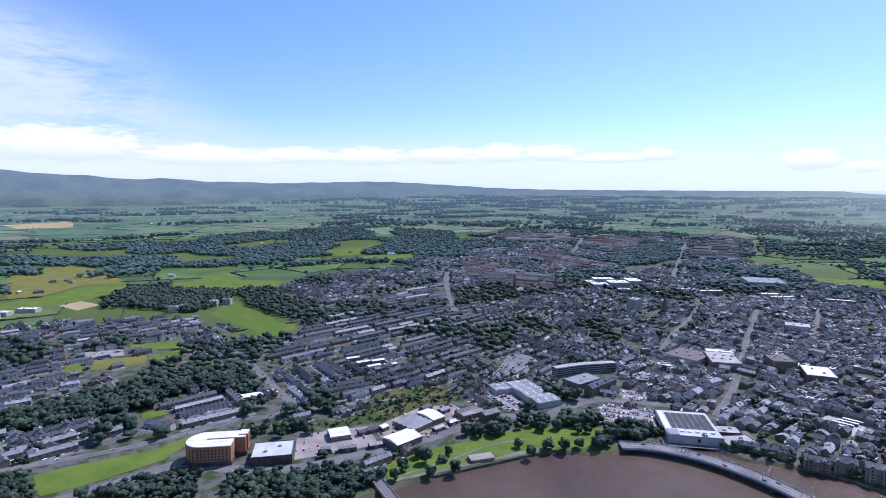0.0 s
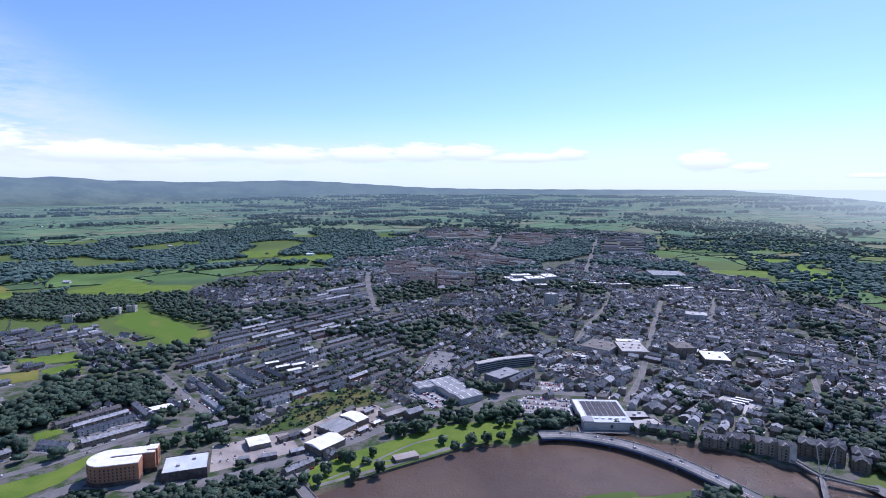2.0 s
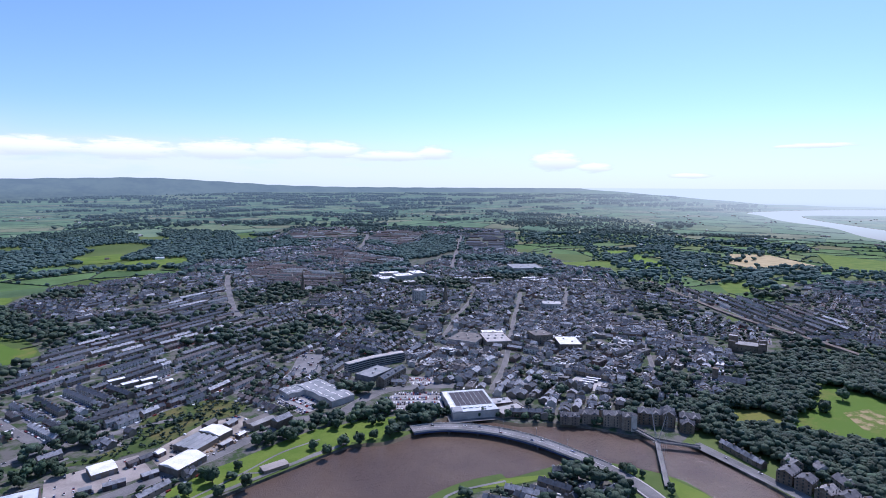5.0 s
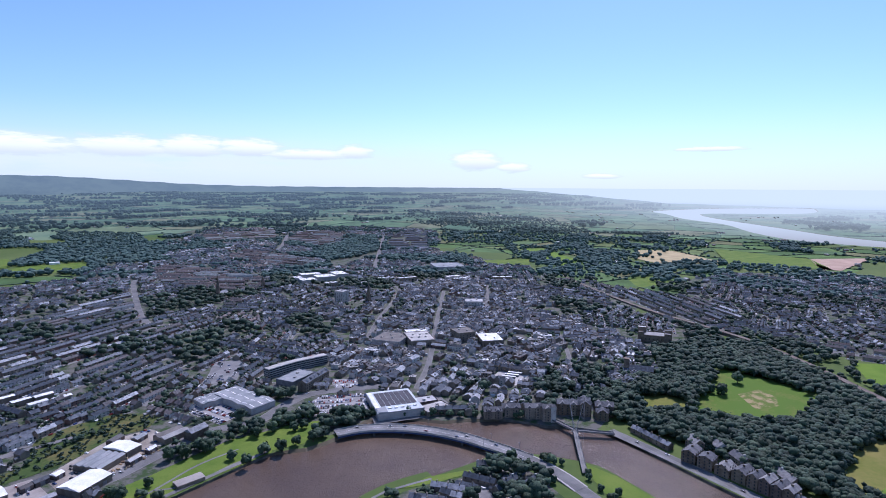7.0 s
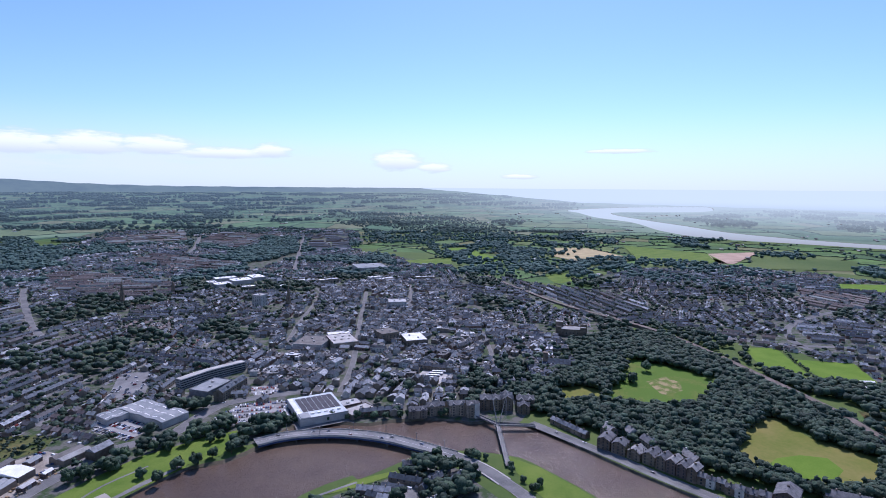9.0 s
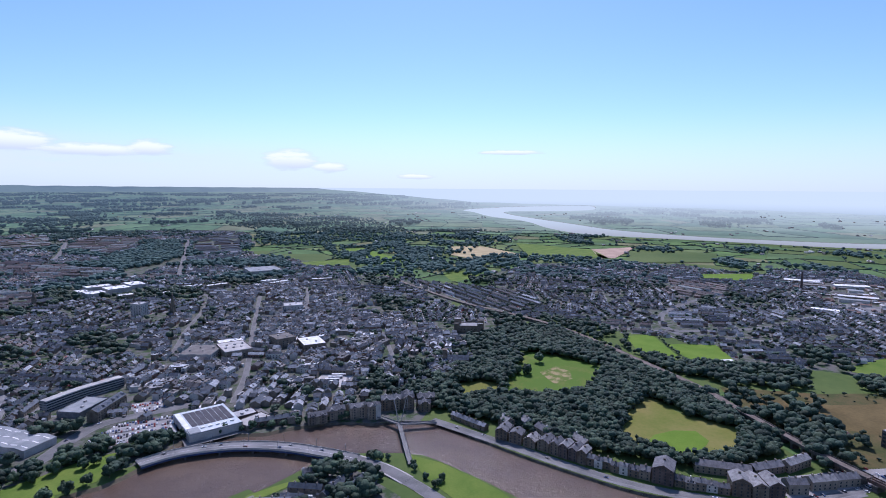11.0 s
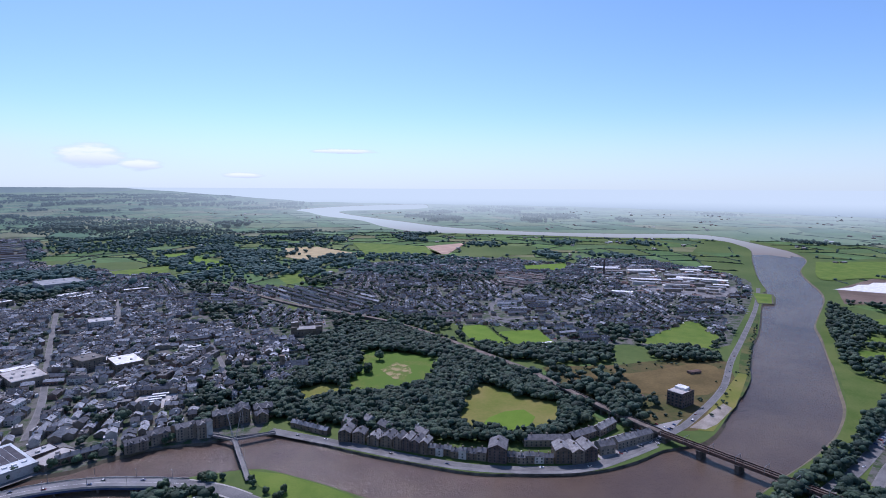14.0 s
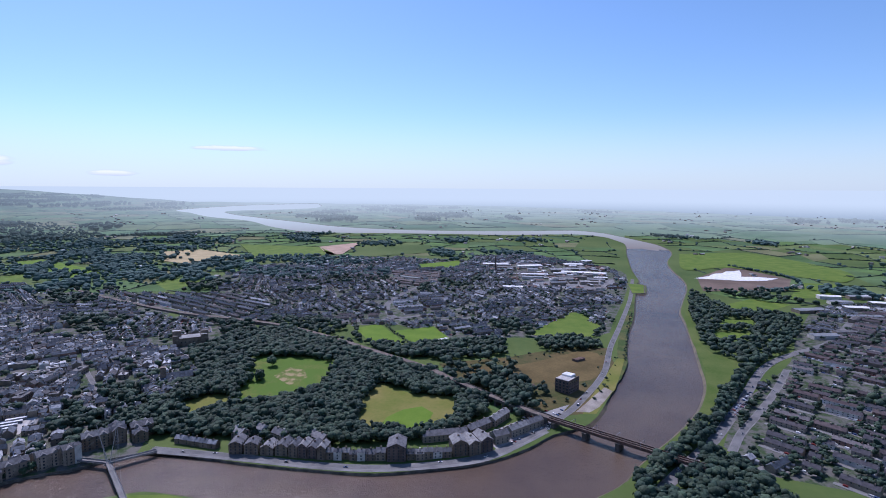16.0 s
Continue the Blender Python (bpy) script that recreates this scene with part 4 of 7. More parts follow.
# ---- hills on the skyline ----
def hills():
    """Moorland along the skyline."""
    az = np.radians(np.arange(-75, 62.1, 0.5))
    t, a = np.meshgrid(np.linspace(0, 1, 20), az, indexing="ij")
    deg = np.degrees(a)
    start = np.interp(deg, (-75, -24, -10, 4, 62), (4200, 4220, 4460, 4640, 4700))
    r = start + (4840 - start) * t
    crest = 136 * np.exp(-((deg + 44) / 15) ** 2) + 64 * np.exp(-((deg + 7) / 10.5) ** 2) + 36 * np.exp(-((deg + 24) / 8) ** 2)
    crest += 5 * np.sin(deg * 0.9) * np.exp(-((deg + 30) / 30) ** 2) + 2.0 * np.sin(deg * 2.3 + 1) * np.clip((40 - deg) / 30, 0, 1)
    rise = t * t * (3 - 2 * t)
    x, y = r * np.sin(a), r * np.cos(a)
    z = ground_z(x, y) + (crest + 3) * rise - 6 * (t < 0.04) - 12 * np.clip((deg - 34) / 20, 0, 1)
    z += 4 * np.sin(x / 90) * np.sin(y / 130) * rise * np.clip(crest / 60, 0, 1)
    n, m = a.shape
    q = [(i * m + j, i * m + j + 1, (i + 1) * m + j + 1, (i + 1) * m + j) for i in range(n - 1) for j in range(m - 1)]
    s = Soup()
    s.add(np.column_stack([x.ravel(), y.ravel(), z.ravel()]), q)
    tagged(new("hills", s.mesh("hills", MOOR_HAZED, True)), "long moorland hills on the skyline, greyed by painted haze", "hills", kind="structure")


hills()

# ---- who may build where ----
KEEP_CLEAR = {
    "terracotta": [(-262, 505), (-262, 556), (-196, 560), (-192, 505)],
    "grey_shed": [(-198, 550), (-153, 556), (-143, 516), (-187, 507)],
    "sheds": [(-66, 545), (-66, 612), (5, 642), (10, 600), (-20, 560)],
    "blue": [(55, 735), (116, 752), (158, 673), (116, 645)],
    "supermarket": [(256, 655), (345, 610), (342, 540), (232, 555)],
    "curved": [(155, 725), (165, 795), (225, 832), (262, 800), (250, 740), (185, 698)],
    "white_works": [(410, 1640), (600, 1670), (545, 1490), (405, 1490)],
    "white_roof": [(535, 812), (575, 800), (562, 738), (512, 760)],
    "shops": [(360, 850), (384, 914), (430, 908), (480, 872), (446, 798), (396, 812)],
    "blocks": [(494, 808), (500, 842), (538, 842), (534, 790)],
    "castle": [(810, 690), (875, 670), (800, 600), (750, 618)],
    "hall": [(915, 1695), (1050, 1675), (960, 1510), (850, 1545)],
    "flats": [(440, 495), (505, 470), (490, 436), (432, 460)],
    "flats_b": [(352, 530), (430, 500), (416, 470), (350, 498)],
    "quay": [(455, 420), (490, 420), (500, 350), (508, 240), (516, 190), (530, 150), (575, 118), (645, 85), (670, 50), (620, 15), (520, 75), (465, 180)],
    "derelict": [(690, 25), (735, -15), (790, -15), (755, 22)],
    "unit": [(-130, 598), (-100, 602), (-95, 568), (-124, 558)],
    "industry": [(1600, 175), (1680, 185), (1860, 190), (1900, 340), (1960, 330), (1990, 90), (2000, -50), (1850, -125), (1660, -120), (1580, 60)],
}
NO_HOUSES = {
    "foreground": [(-430, 430), (-440, 500), (-335, 552), (-275, 596), (-210, 640), (-150, 606), (-130, 500), (-60, 515), (-50, 440)],
    "works_row": [(-165, 606), (-60, 548), (0, 578), (62, 640), (30, 690), (-50, 680), (-100, 640)],
}
open_polys = [p for p, _, _ in OPEN.values()]
paved_polys = [p for p, _, _ in PAVED.values()]
# a coarse chart of what lies where, for quick asking
X0, Y0, CELL = -2600.0, -1300.0, 5.0
NX, NY = 1420, 1100
chart = {k: np.zeros((NX, NY), bool) for k in ("water", "town", "open", "paved", "clear", "wood", "centre", "terrace", "plain")}
gap_road, gap_shore, gap_rail = (np.full((NX, NY), 99.0) for _ in range(3))


def window(pts, pad):
    p = np.array(pts, float)
    lo = np.maximum(((p.min(0) - pad - (X0, Y0)) / CELL).astype(int), 0)
    hi = np.minimum(((p.max(0) + pad - (X0, Y0)) / CELL).astype(int) + 2, (NX, NY))
    gx, gy = np.meshgrid(X0 + (np.arange(lo[0], hi[0]) + 0.5) * CELL, Y0 + (np.arange(lo[1], hi[1]) + 0.5) * CELL, indexing="ij")
    return (slice(lo[0], max(hi[0], lo[0])), slice(lo[1], max(hi[1], lo[1]))), gx, gy


def mark(key, poly):
    at, gx, gy = window(poly, 0)
    chart[key][at] |= inside(poly, gx, gy)


def mark_gap(field, line, less=0.0):
    for (ax, ay), (bx, by) in zip(line, line[1:]):
        at, gx, gy = window([(ax, ay), (bx, by)], 40)
        ux, uy = bx - ax, by - ay
        t = np.clip(((gx - ax) * ux + (gy - ay) * uy) / max(1e-6, ux * ux + uy * uy), 0, 1)
        field[at] = np.minimum(field[at], np.hypot(gx - ax - t * ux, gy - ay - t * uy) - less)


shore_poly = [tuple(p) for p in shore[::2]]
shore_line = shore_poly + [shore_poly[0]]
mark("water", shore_poly), mark("centre", CENTRE), mark_gap(gap_shore, shore_line), mark_gap(gap_rail, RAIL + [(674, 99), (642, 51), (618, 12)])
for key, polys in (("town", URBAN.values()), ("open", open_polys), ("paved", paved_polys), ("clear", KEEP_CLEAR.values()), ("plain", NO_HOUSES.values()),
                   ("wood", [p for k, p in WOODS.items() if k not in ("suburb", "parkland")])):
    for poly in polys:
        mark(key, poly)
for key in ("town", "centre"):
    mark(key, CASTLE_TOWN)
at, gx, gy = window(CASTLE_TOWN, 0)
chart["wood"][at] &= ~inside(CASTLE_TOWN, gx, gy)
for line, wide in ROADS.values():
    mark_gap(gap_road, line, wide / 2)


def ask(field, x, y, outside=False):
    i, j = ((np.asarray(x, float) - X0) / CELL).astype(int), ((np.asarray(y, float) - Y0) / CELL).astype(int)
    ok = (i >= 0) & (i < NX) & (j >= 0) & (j < NY)
    return np.where(ok, field[np.clip(i, 0, NX - 1), np.clip(j, 0, NY - 1)], outside)


def blocked(x, y, pad=5.0, woods=True):
    bad = ask(chart["water"], x, y) | (ask(gap_shore, x, y, 99.0) < pad + 6) | (ask(gap_rail, x, y, 99.0) < 12) | (ask(gap_road, x, y, 99.0) < pad + 2)
    bad |= ask(chart["open"], x, y) | ask(chart["paved"], x, y) | ask(chart["clear"], x, y)
    return bad | ask(chart["wood"], x, y) | ask(chart["plain"], x, y) if woods else bad


def in_town(x, y):
    return ask(chart["town"], x, y)


# ---- terraces ----
def heading(a, b):
    return math.atan2(b[1] - a[1], b[0] - a[0])


# outline, heading, spacing of the rows, roof
TERRACES = (
    ([(65, 1993), (144, 2092), (367, 1636), (307, 1468), (223, 1466), (82, 1705)], heading((96, 1994), (240, 1910)), 27, "red"),
    ([(313, 2222), (442, 2433), (627, 1980), (489, 1774)], heading((395, 2170), (498, 2038)), 28, "red"),
    ([(670, 2757), (900, 3061), (1067, 2834), (770, 2441)], heading((700, 2700), (850, 2600)), 34, "red"),
    ([(331, 3029), (739, 3184), (657, 2822), (336, 2807)], heading((340, 2900), (640, 2890)), 36, "red"),
    ([(1136, 2529), (1341, 2798), (1472, 2719), (1154, 2124), (1009, 2190)], heading((1100, 2300), (1250, 2240)), 34, "slate"),
    ([(-253, 791), (-172, 846), (-110, 790), (-178, 638)], heading((-226, 755), (-166, 673)), 18, "slate"),
    ([(-165, 670), (-120, 790), (-71, 764), (-71, 724)], heading((-140, 723), (-75, 764)), 18, "slate"),
    ([(-282, 845), (-243, 1273), (-5, 1597), (81, 1163), (60, 849), (-115, 819)], heading((-229, 1126), (5, 1346)), 25, "slate"),
    ([(-826, 1008), (-580, 1151), (-402, 843), (-595, 718)], heading((-665, 840), (-599, 902)), 25, "slate"),
    ([(-500, 1056), (-320, 889), (-286, 817), (-384, 843)], heading((-447, 974), (-340, 844)), 23, "slate"),
    ([(1146, 1108), (1232, 785), (1077, 639), (914, 709)], heading((1110, 978), (1004, 731)), 26, "slate"),
    ([(1705, 582), (1705, 413), (1465, 366), (1401, 447)], heading((1620, 519), (1576, 395)), 28, "red"),
    ([(1231, 444), (1298, 311), (1134, 270), (1080, 376)], heading((1162, 393), (1212, 312)), 24, "slate"),
    ([(1099, 1420), (1179, 1379), (993, 1151), (950, 1205)], heading((1069, 1367), (966, 1213)), 24, "slate"),
    ([(600, -190), (930, -335), (1180, -480), (1400, -640), (1100, -800), (700, -500), (540, -275)], heading((806, -289), (741, -369)), 23, "brown"),
)
for zone in TERRACES:
    mark("terrace", zone[0])
rows = []  # x, y, heading, units, roof


def lay_rows(poly, ang, gap, roof, unit_w=5.2, out=rows, town_only=False, longest=14):
    """Rows of terraced houses side by side across an outline, broken by cross streets."""
    p = np.array(poly, float)
    c, s = math.cos(ang), math.sin(ang)
    u, w = p @ (c, s), p @ (-s, c)
    for k, b in enumerate(np.arange(w.min() + gap * 0.4, w.max(), gap)):
        b += (gap * 0.08) * (1 if k % 2 else -1) + RNG.normal() * 0.6
        a = np.arange(u.min() + RNG.random() * 10, u.max(), unit_w)
        x, y = a * c - b * s, a * s + b * c
        ok = inside(poly, x, y) & ~blocked(x, y)
        if town_only:
            ok &= in_town(x, y)
        block = 16 + int(RNG.integers(6))
        run = []
        for i in range(len(a) + 1):
            cut = i == len(a) or not ok[i] or (i % block) >= block - 2 or RNG.random() < 0.03
            if not cut:
                run.append(i)
            if (cut or len(run) >= longest) and run:
                if len(run) >= 2:
                    if longest < 9:
                        run = run[:-1] if len(run) > 2 else run
                    wob = RNG.normal() * (0.02 if longest > 9 else 0.07)
                    out.append((x[run].mean(), y[run].mean(), ang + wob, len(run), roof))
                run = []


for poly, ang, gap, roof in TERRACES:
    lay_rows(poly, ang, gap, roof, longest=8 if poly[0] == (600, -190) else 6 if poly[0] in ((205, 425), (-826, 1008), (-500, 1056)) else 14)

# three curving terraces below the green slope
for bend in ([(-490, 1020), (-435, 937), (-381, 850)], [(-468, 1044), (-412, 977), (-350, 866)], [(-481, 1081), (-416, 1050), (-345, 955)]):
    arc = smooth_line(bend, 30.0)
    for p_, q_ in zip(arc, arc[1:]):
        rows.append(((p_[0] + q_[0]) / 2, (p_[1] + q_[1]) / 2, heading(p_, q_), 5, "slate"))


def grove(x, y):
    """Wooded patches of the outer town, few in its western streets."""
    return (-0.45 if x > 950 and y < 900 else 0.0) + noise.noise((x / 190, y / 190, 0.3)) + 0.4 * noise.noise((x / 70, y / 70, 4.3))


rows = [r for r in rows if RNG.random() > (0.24 if r[4] == "brown" else 0.10) and not (math.hypot(r[0], r[1]) > 900 and grove(r[0], r[1]) > 0.30 and 0 < r[0] < 1900 and r[4] == "slate")]
for a_, b_ in (((-348, 652), (-295, 699)), ((-326, 644), (-280, 684)), ((-313, 628), (-266, 668)), ((-296, 600), (-232, 648)), ((-283, 707), (-251, 666)), ((-339, 606), (-300, 594)),
               ((-451, 567), (-412, 612)), ((-436, 556), (-398, 598)), ((-436, 530), (-396, 574)), ((-412, 520), (-378, 552)), ((-455, 505), (-425, 535)), ((-378, 566), (-356, 590)),
               ((262, 412), (280, 386)), ((270, 375), (314, 389)), ((226, 412), (250, 388)), ((283, 424), (306, 416)), ((246, 404), (262, 384)), ((290, 366), (322, 376)), ((200, 405), (226, 382)), ((262, 352), (300, 362)),
               ((168, 402), (196, 378)), ((146, 382), (176, 358)), ((196, 374), (222, 352)), ((222, 368), (248, 348))):
    rows.append(((a_[0] + b_[0]) / 2, (a_[1] + b_[1]) / 2, heading(a_, b_), max(3, int(math.dist(a_, b_) / 5.2)), "slate"))
mark("paved", [(-356, 656), (-298, 712), (-246, 668), (-226, 646), (-290, 586), (-345, 596)])
# the rest of the town: blocks, each with its own grain
town_blocks, centre_blocks = [], []
for gx in np.arange(-900, 2300, 92.0):
    for gy in np.arange(-850, 3350, 92.0):
        cx, cy = gx + RNG.normal() * 12, gy + RNG.normal() * 12
        if not in_town(cx, cy):
            continue
        if ask(chart["terrace"], cx, cy):
            continue
        ang = (0.75 if cx < 900 else -0.95) + RNG.normal() * 0.16 + (math.pi / 2 if RNG.random() < 0.35 else 0)
        (centre_blocks if ask(chart["centre"], cx, cy) else town_blocks).append((cx, cy, ang))
for cx, cy, ang in town_blocks:
    h = 47
    sq = [(cx - h, cy - h), (cx + h, cy - h), (cx + h, cy + h), (cx - h, cy + h)]
    mine = []
    lay_rows(sq, ang, RNG.uniform(17, 26), "red" if RNG.random() < 0.08 else "slate", 5.2, mine, True, int(RNG.integers(2, 9)))
    rows += [r for r in mine if not ask(chart["terrace"], r[0], r[1]) and grove(r[0], r[1]) < (0.20 if math.hypot(r[0], r[1]) < 1000 or r[0] < -60 else 0.10)]

# the old centre: close-packed buildings of many sizes
bulk = []  # x, y, heading, length, width, eaves, rise, flat
for cx, cy, ang in centre_blocks:
    c, s = math.cos(ang), math.sin(ang)
    b = -46.0
    while b < 46:
        deep = RNG.uniform(8, 13)
        a = -46.0
        while a < 46:
            wide = RNG.uniform(5.5, 14) if RNG.random() < 0.85 else RNG.uniform(14, 26)
            x, y = cx + (a + wide / 2) * c - (b + deep / 2) * s, cy + (a + wide / 2) * s + (b + deep / 2) * c
            if RNG.random() < 0.90:
                flat = RNG.random() < 0.24
                bulk.append((x, y, ang + RNG.normal() * 0.10 + (math.pi / 2 if RNG.random() < 0.35 and wide < 14 else 0), wide, deep, RNG.uniform(4.8, 8.2), RNG.uniform(2.4, 3.8), flat))
            a += wide + (0.4 if RNG.random() < 0.7 else RNG.uniform(2, 6))
        b += deep + (RNG.uniform(1, 4) if RNG.random() < 0.55 else RNG.uniform(6, 11))
bulk = np.array(bulk)
ok = ~blocked(bulk[:, 0], bulk[:, 1], 4.2) & ask(chart["centre"], bulk[:, 0], bulk[:, 1])
bulk = bulk[ok]


# ---- houses ----
def gabled(ob, ln, wd, eaves, rise, wall, roof, z=0.0, over=0.35):
    """Walls, gable ends and a pitched roof along x, as parts of ob."""
    key = (round(ln, 1), round(wd, 1), round(eaves, 1), round(rise, 1), wall.name)
    if key not in _made:
        a, b = ln / 2, wd / 2
        v = [(-a, -b, 0), (-a, b, 0), (-a, b, eaves), (-a, 0, eaves + rise), (-a, -b, eaves), (a, -b, 0), (a, b, 0), (a, b, eaves), (a, 0, eaves + rise), (a, -b, eaves)]
        me = bpy.data.meshes.new("wall")
        me.from_pydata(v, [], [(4, 3, 2, 1, 0), (5, 6, 7, 8, 9), (0, 5, 9, 4), (2, 7, 6, 1), (4, 9, 8, 3), (3, 8, 7, 2)])
        me.update()
        me.materials.append(wall)
        _made[key] = me
    part("wall", _made[key], ob, m=Matrix.Translation((0, 0, z)))
    return part("roof", unit(GABLE, roof), ob, m=sized(0, 0, z + eaves + 0.05, ln + over, wd + 2 * over, rise + 0.1))


def windows_on(ob, ln, wd, heights, spacing, size, sides=(1, -1), ends=False, z=0.0, mat=None):
    """A window at each bay and floor, set a little proud with its sill."""
    pane = unit(SOLID, mat or GLASS)
    sill = unit(SOLID, FRAME)
    spacing *= 1.25
    n = max(1, int(ln / spacing))
    faces = [(0, sy * wd / 2, n, ln, 0.0) for sy in sides]
    if ends:
        faces += [(sx * ln / 2, 0, max(1, int(wd / spacing)), wd, math.pi / 2) for sx in (1, -1)]
    for fx, fy, k, run, turn in faces:
        for i in range(k):
            d = (i + 0.5) / k * run - run / 2
            x, y = (d, fy) if not turn else (fx, d)
            for h in heights:
                w = part("window", pane, ob, m=sized(x, y, z + h, size[0], 0.16, size[1], turn))
                if size[1] > 2.2:
                    s_ = new("sill", sill)
                    s_.parent = w
                    s_.matrix_basis = sized(0, 0, -0.12, 1.15, 1.6, 0.12)


rows.sort(key=lambda r: math.hypot(r[0], r[1]))
rows = [r for r in rows if math.hypot(r[0], r[1]) > 330]
brick_far = Soup()
wall_far, roof_far, red_far, chim_far, glass_far = Soup(), Soup(), Soup(), Soup(), Soup()
lanes, walks, street_cars, yards = Soup(), Soup(), Soup(), Soup()
NEAR_ROWS = 78
for k, (x, y, ang, n, roof) in enumerate(rows):
    k_ = float(shrink(x, y))
    tall = RNG.uniform(0.9, 1.12)
    ln, wd, eaves, rise = n * 5.2, RNG.uniform(7.6, 9.4), 5.2 * k_ * tall, 2.9 * k_ * tall
    z = float(ground_z(x, y))
    c, s = math.cos(ang), math.sin(ang)
    r = math.hypot(x, y)
    if r < 2400:
        # the lane before the doors, its pavement, and cars along it
        lanes.spread(BOX, (x + 9.0 * s, y - 9.0 * c, 0.02), ang, (ln + 6, 5.0, 0.16))
        walks.spread(BOX, (x + 5.6 * s, y - 5.6 * c, 0.02), ang, (ln, 1.6, 0.22))
        m = int(n * 0.6)
        t_ = RNG.uniform(-ln / 2, ln / 2, m)
        street_cars.spread(BOX, np.column_stack([x + t_ * c + 7.6 * s, y + t_ * s - 7.6 * c, np.full(m, 0.2)]), np.full(m, ang), np.tile((4.2, 1.8, 1.35), (m, 1)))
        # garden walls and sheds behind
        t_ = RNG.uniform(-ln / 2, ln / 2, max(1, n // 2))
        m = len(t_)
        yards.spread(BOX, np.column_stack([x + t_ * c - 10.5 * s, y + t_ * s + 10.5 * c, np.zeros(m)]), np.full(m, ang), np.column_stack([RNG.uniform(1.8, 4.5, m), RNG.uniform(1.8, 3.5, m), RNG.uniform(0.3, 2.4, m)]))
    if k < NEAR_ROWS:
        ob = thing("terraced_houses", x, y, z, ang, "row of stone terraced houses with slate roofs and chimneys" if roof == "slate" else "row of houses with reddish tiled roofs", "house", "terraces of the town")
        top = gabled(ob, ln, wd, eaves, rise, STONE_OB, SLATE_OB if roof == "slate" else REDTILE)
        for i in range(0, n, 2):
            sub("chimney", unit(SOLID, STONE_OB), top, m=sized((i + 1 - n / 2) * 5.2, 0, eaves + rise - 0.9, 0.8, 1.9, 2.3))
        for i in range(0, n, 2):
            part("extension", unit(BOX, STONE_OB), ob, m=sized((i + 0.5 - n / 2) * 5.2, wd / 2 + 2.2, 0, 3.2, 4.6, 3.2))
            part("extension_roof", unit(PRISM, SLATE_OB), ob, m=sized((i + 0.5 - n / 2) * 5.2, wd / 2 + 2.2, 3.2, 4.9, 3.5, 1.3, math.pi / 2))
        windows_on(ob, ln, wd, (3.4,), 4.2, (1.3, 1.3), sides=(-1,))
        continue
    wall_far.spread(BOX, (x, y, z), ang, (ln, wd, eaves))
    wall_far.spread(GABLE_END, (x, y, z + eaves), ang, (ln, wd, rise))
    (roof_far if roof == "slate" else red_far if roof == "brown" else brick_far).spread(GABLE, (x, y, z + eaves + 0.05), ang, (ln + 0.5, wd + 0.7, rise))
    i = np.arange(1, n, 2) - n / 2
    if r < 2200:
        chim_far.spread(SOLID, np.column_stack([x + i * 5.2 * c, y + i * 5.2 * s, np.full(len(i), z + eaves + rise - 0.8)]), np.full(len(i), ang), np.tile((0.9, 2.0, 2.3), (len(i), 1)))
        # back extensions
        j = np.arange(n)[::2] - n / 2 + 0.5
        wall_far.spread(BOX, np.column_stack([x + j * 5.2 * c - 6.0 * s, y + j * 5.2 * s + 6.0 * c, np.full(len(j), z)]), np.full(len(j), ang), np.tile((3.2, 5.0, 3.4), (len(j), 1)))
        roof_far.spread(PRISM, np.column_stack([x + j * 5.2 * c - 6.0 * s, y + j * 5.2 * s + 6.0 * c, np.full(len(j), z + 3.4)]), np.full(len(j), ang), np.tile((3.6, 5.2, 1.3), (len(j), 1)))
    if r < 1020:
        j = np.arange(n) - n / 2 + 0.5
        for sy in (1, -1):
            for h in (1.0, 3.5):
                glass_far.spread(SOLID, np.column_stack([x + j * 5.2 * c - sy * wd / 2 * s, y + j * 5.2 * s + sy * wd / 2 * c, np.full(len(j), z + h)]), np.full(len(j), ang), np.tile((1.4, 0.14, 1.3), (len(j), 1)))

for x, y, ang, ln, wd, eaves, rise, flat in bulk:
    c, s = math.cos(ang), math.sin(ang)
    side_ = 1 if RNG.random() < 0.5 else -1
    if RNG.random() < 0.75:
        a, b = RNG.uniform(-0.3, 0.3) * ln, side_ * (wd / 2 + 1.4)
        yards.spread(BOX, (x + a * c - b * s, y + a * s + b * c, 0), ang, (RNG.uniform(2.5, ln * 0.7), RNG.uniform(2.4, 4.0), RNG.uniform(2.4, 4.6)))
    if flat:
        for k in range(3):
            a, b = RNG.uniform(-0.4, 0.4) * ln, RNG.uniform(-0.35, 0.35) * wd
            yards.spread(BOX, (x + a * c - b * s, y + a * s + b * c, eaves + 0.3), ang, (RNG.uniform(0.8, 2.6), RNG.uniform(0.8, 1.8), RNG.uniform(0.4, 1.4)))
    elif RNG.random() < 0.4:
        a, b = RNG.uniform(-0.3, 0.3) * ln, side_ * wd * 0.25
        yards.spread(BOX, (x + a * c - b * s, y + a * s + b * c, eaves + rise * 0.3), ang, (1.5, 1.8, rise * 0.55))
order = np.argsort(np.hypot(bulk[:, 0], bulk[:, 1]))
bulk = bulk[order]
NEAR_BULK = 84
flat_far = Soup()
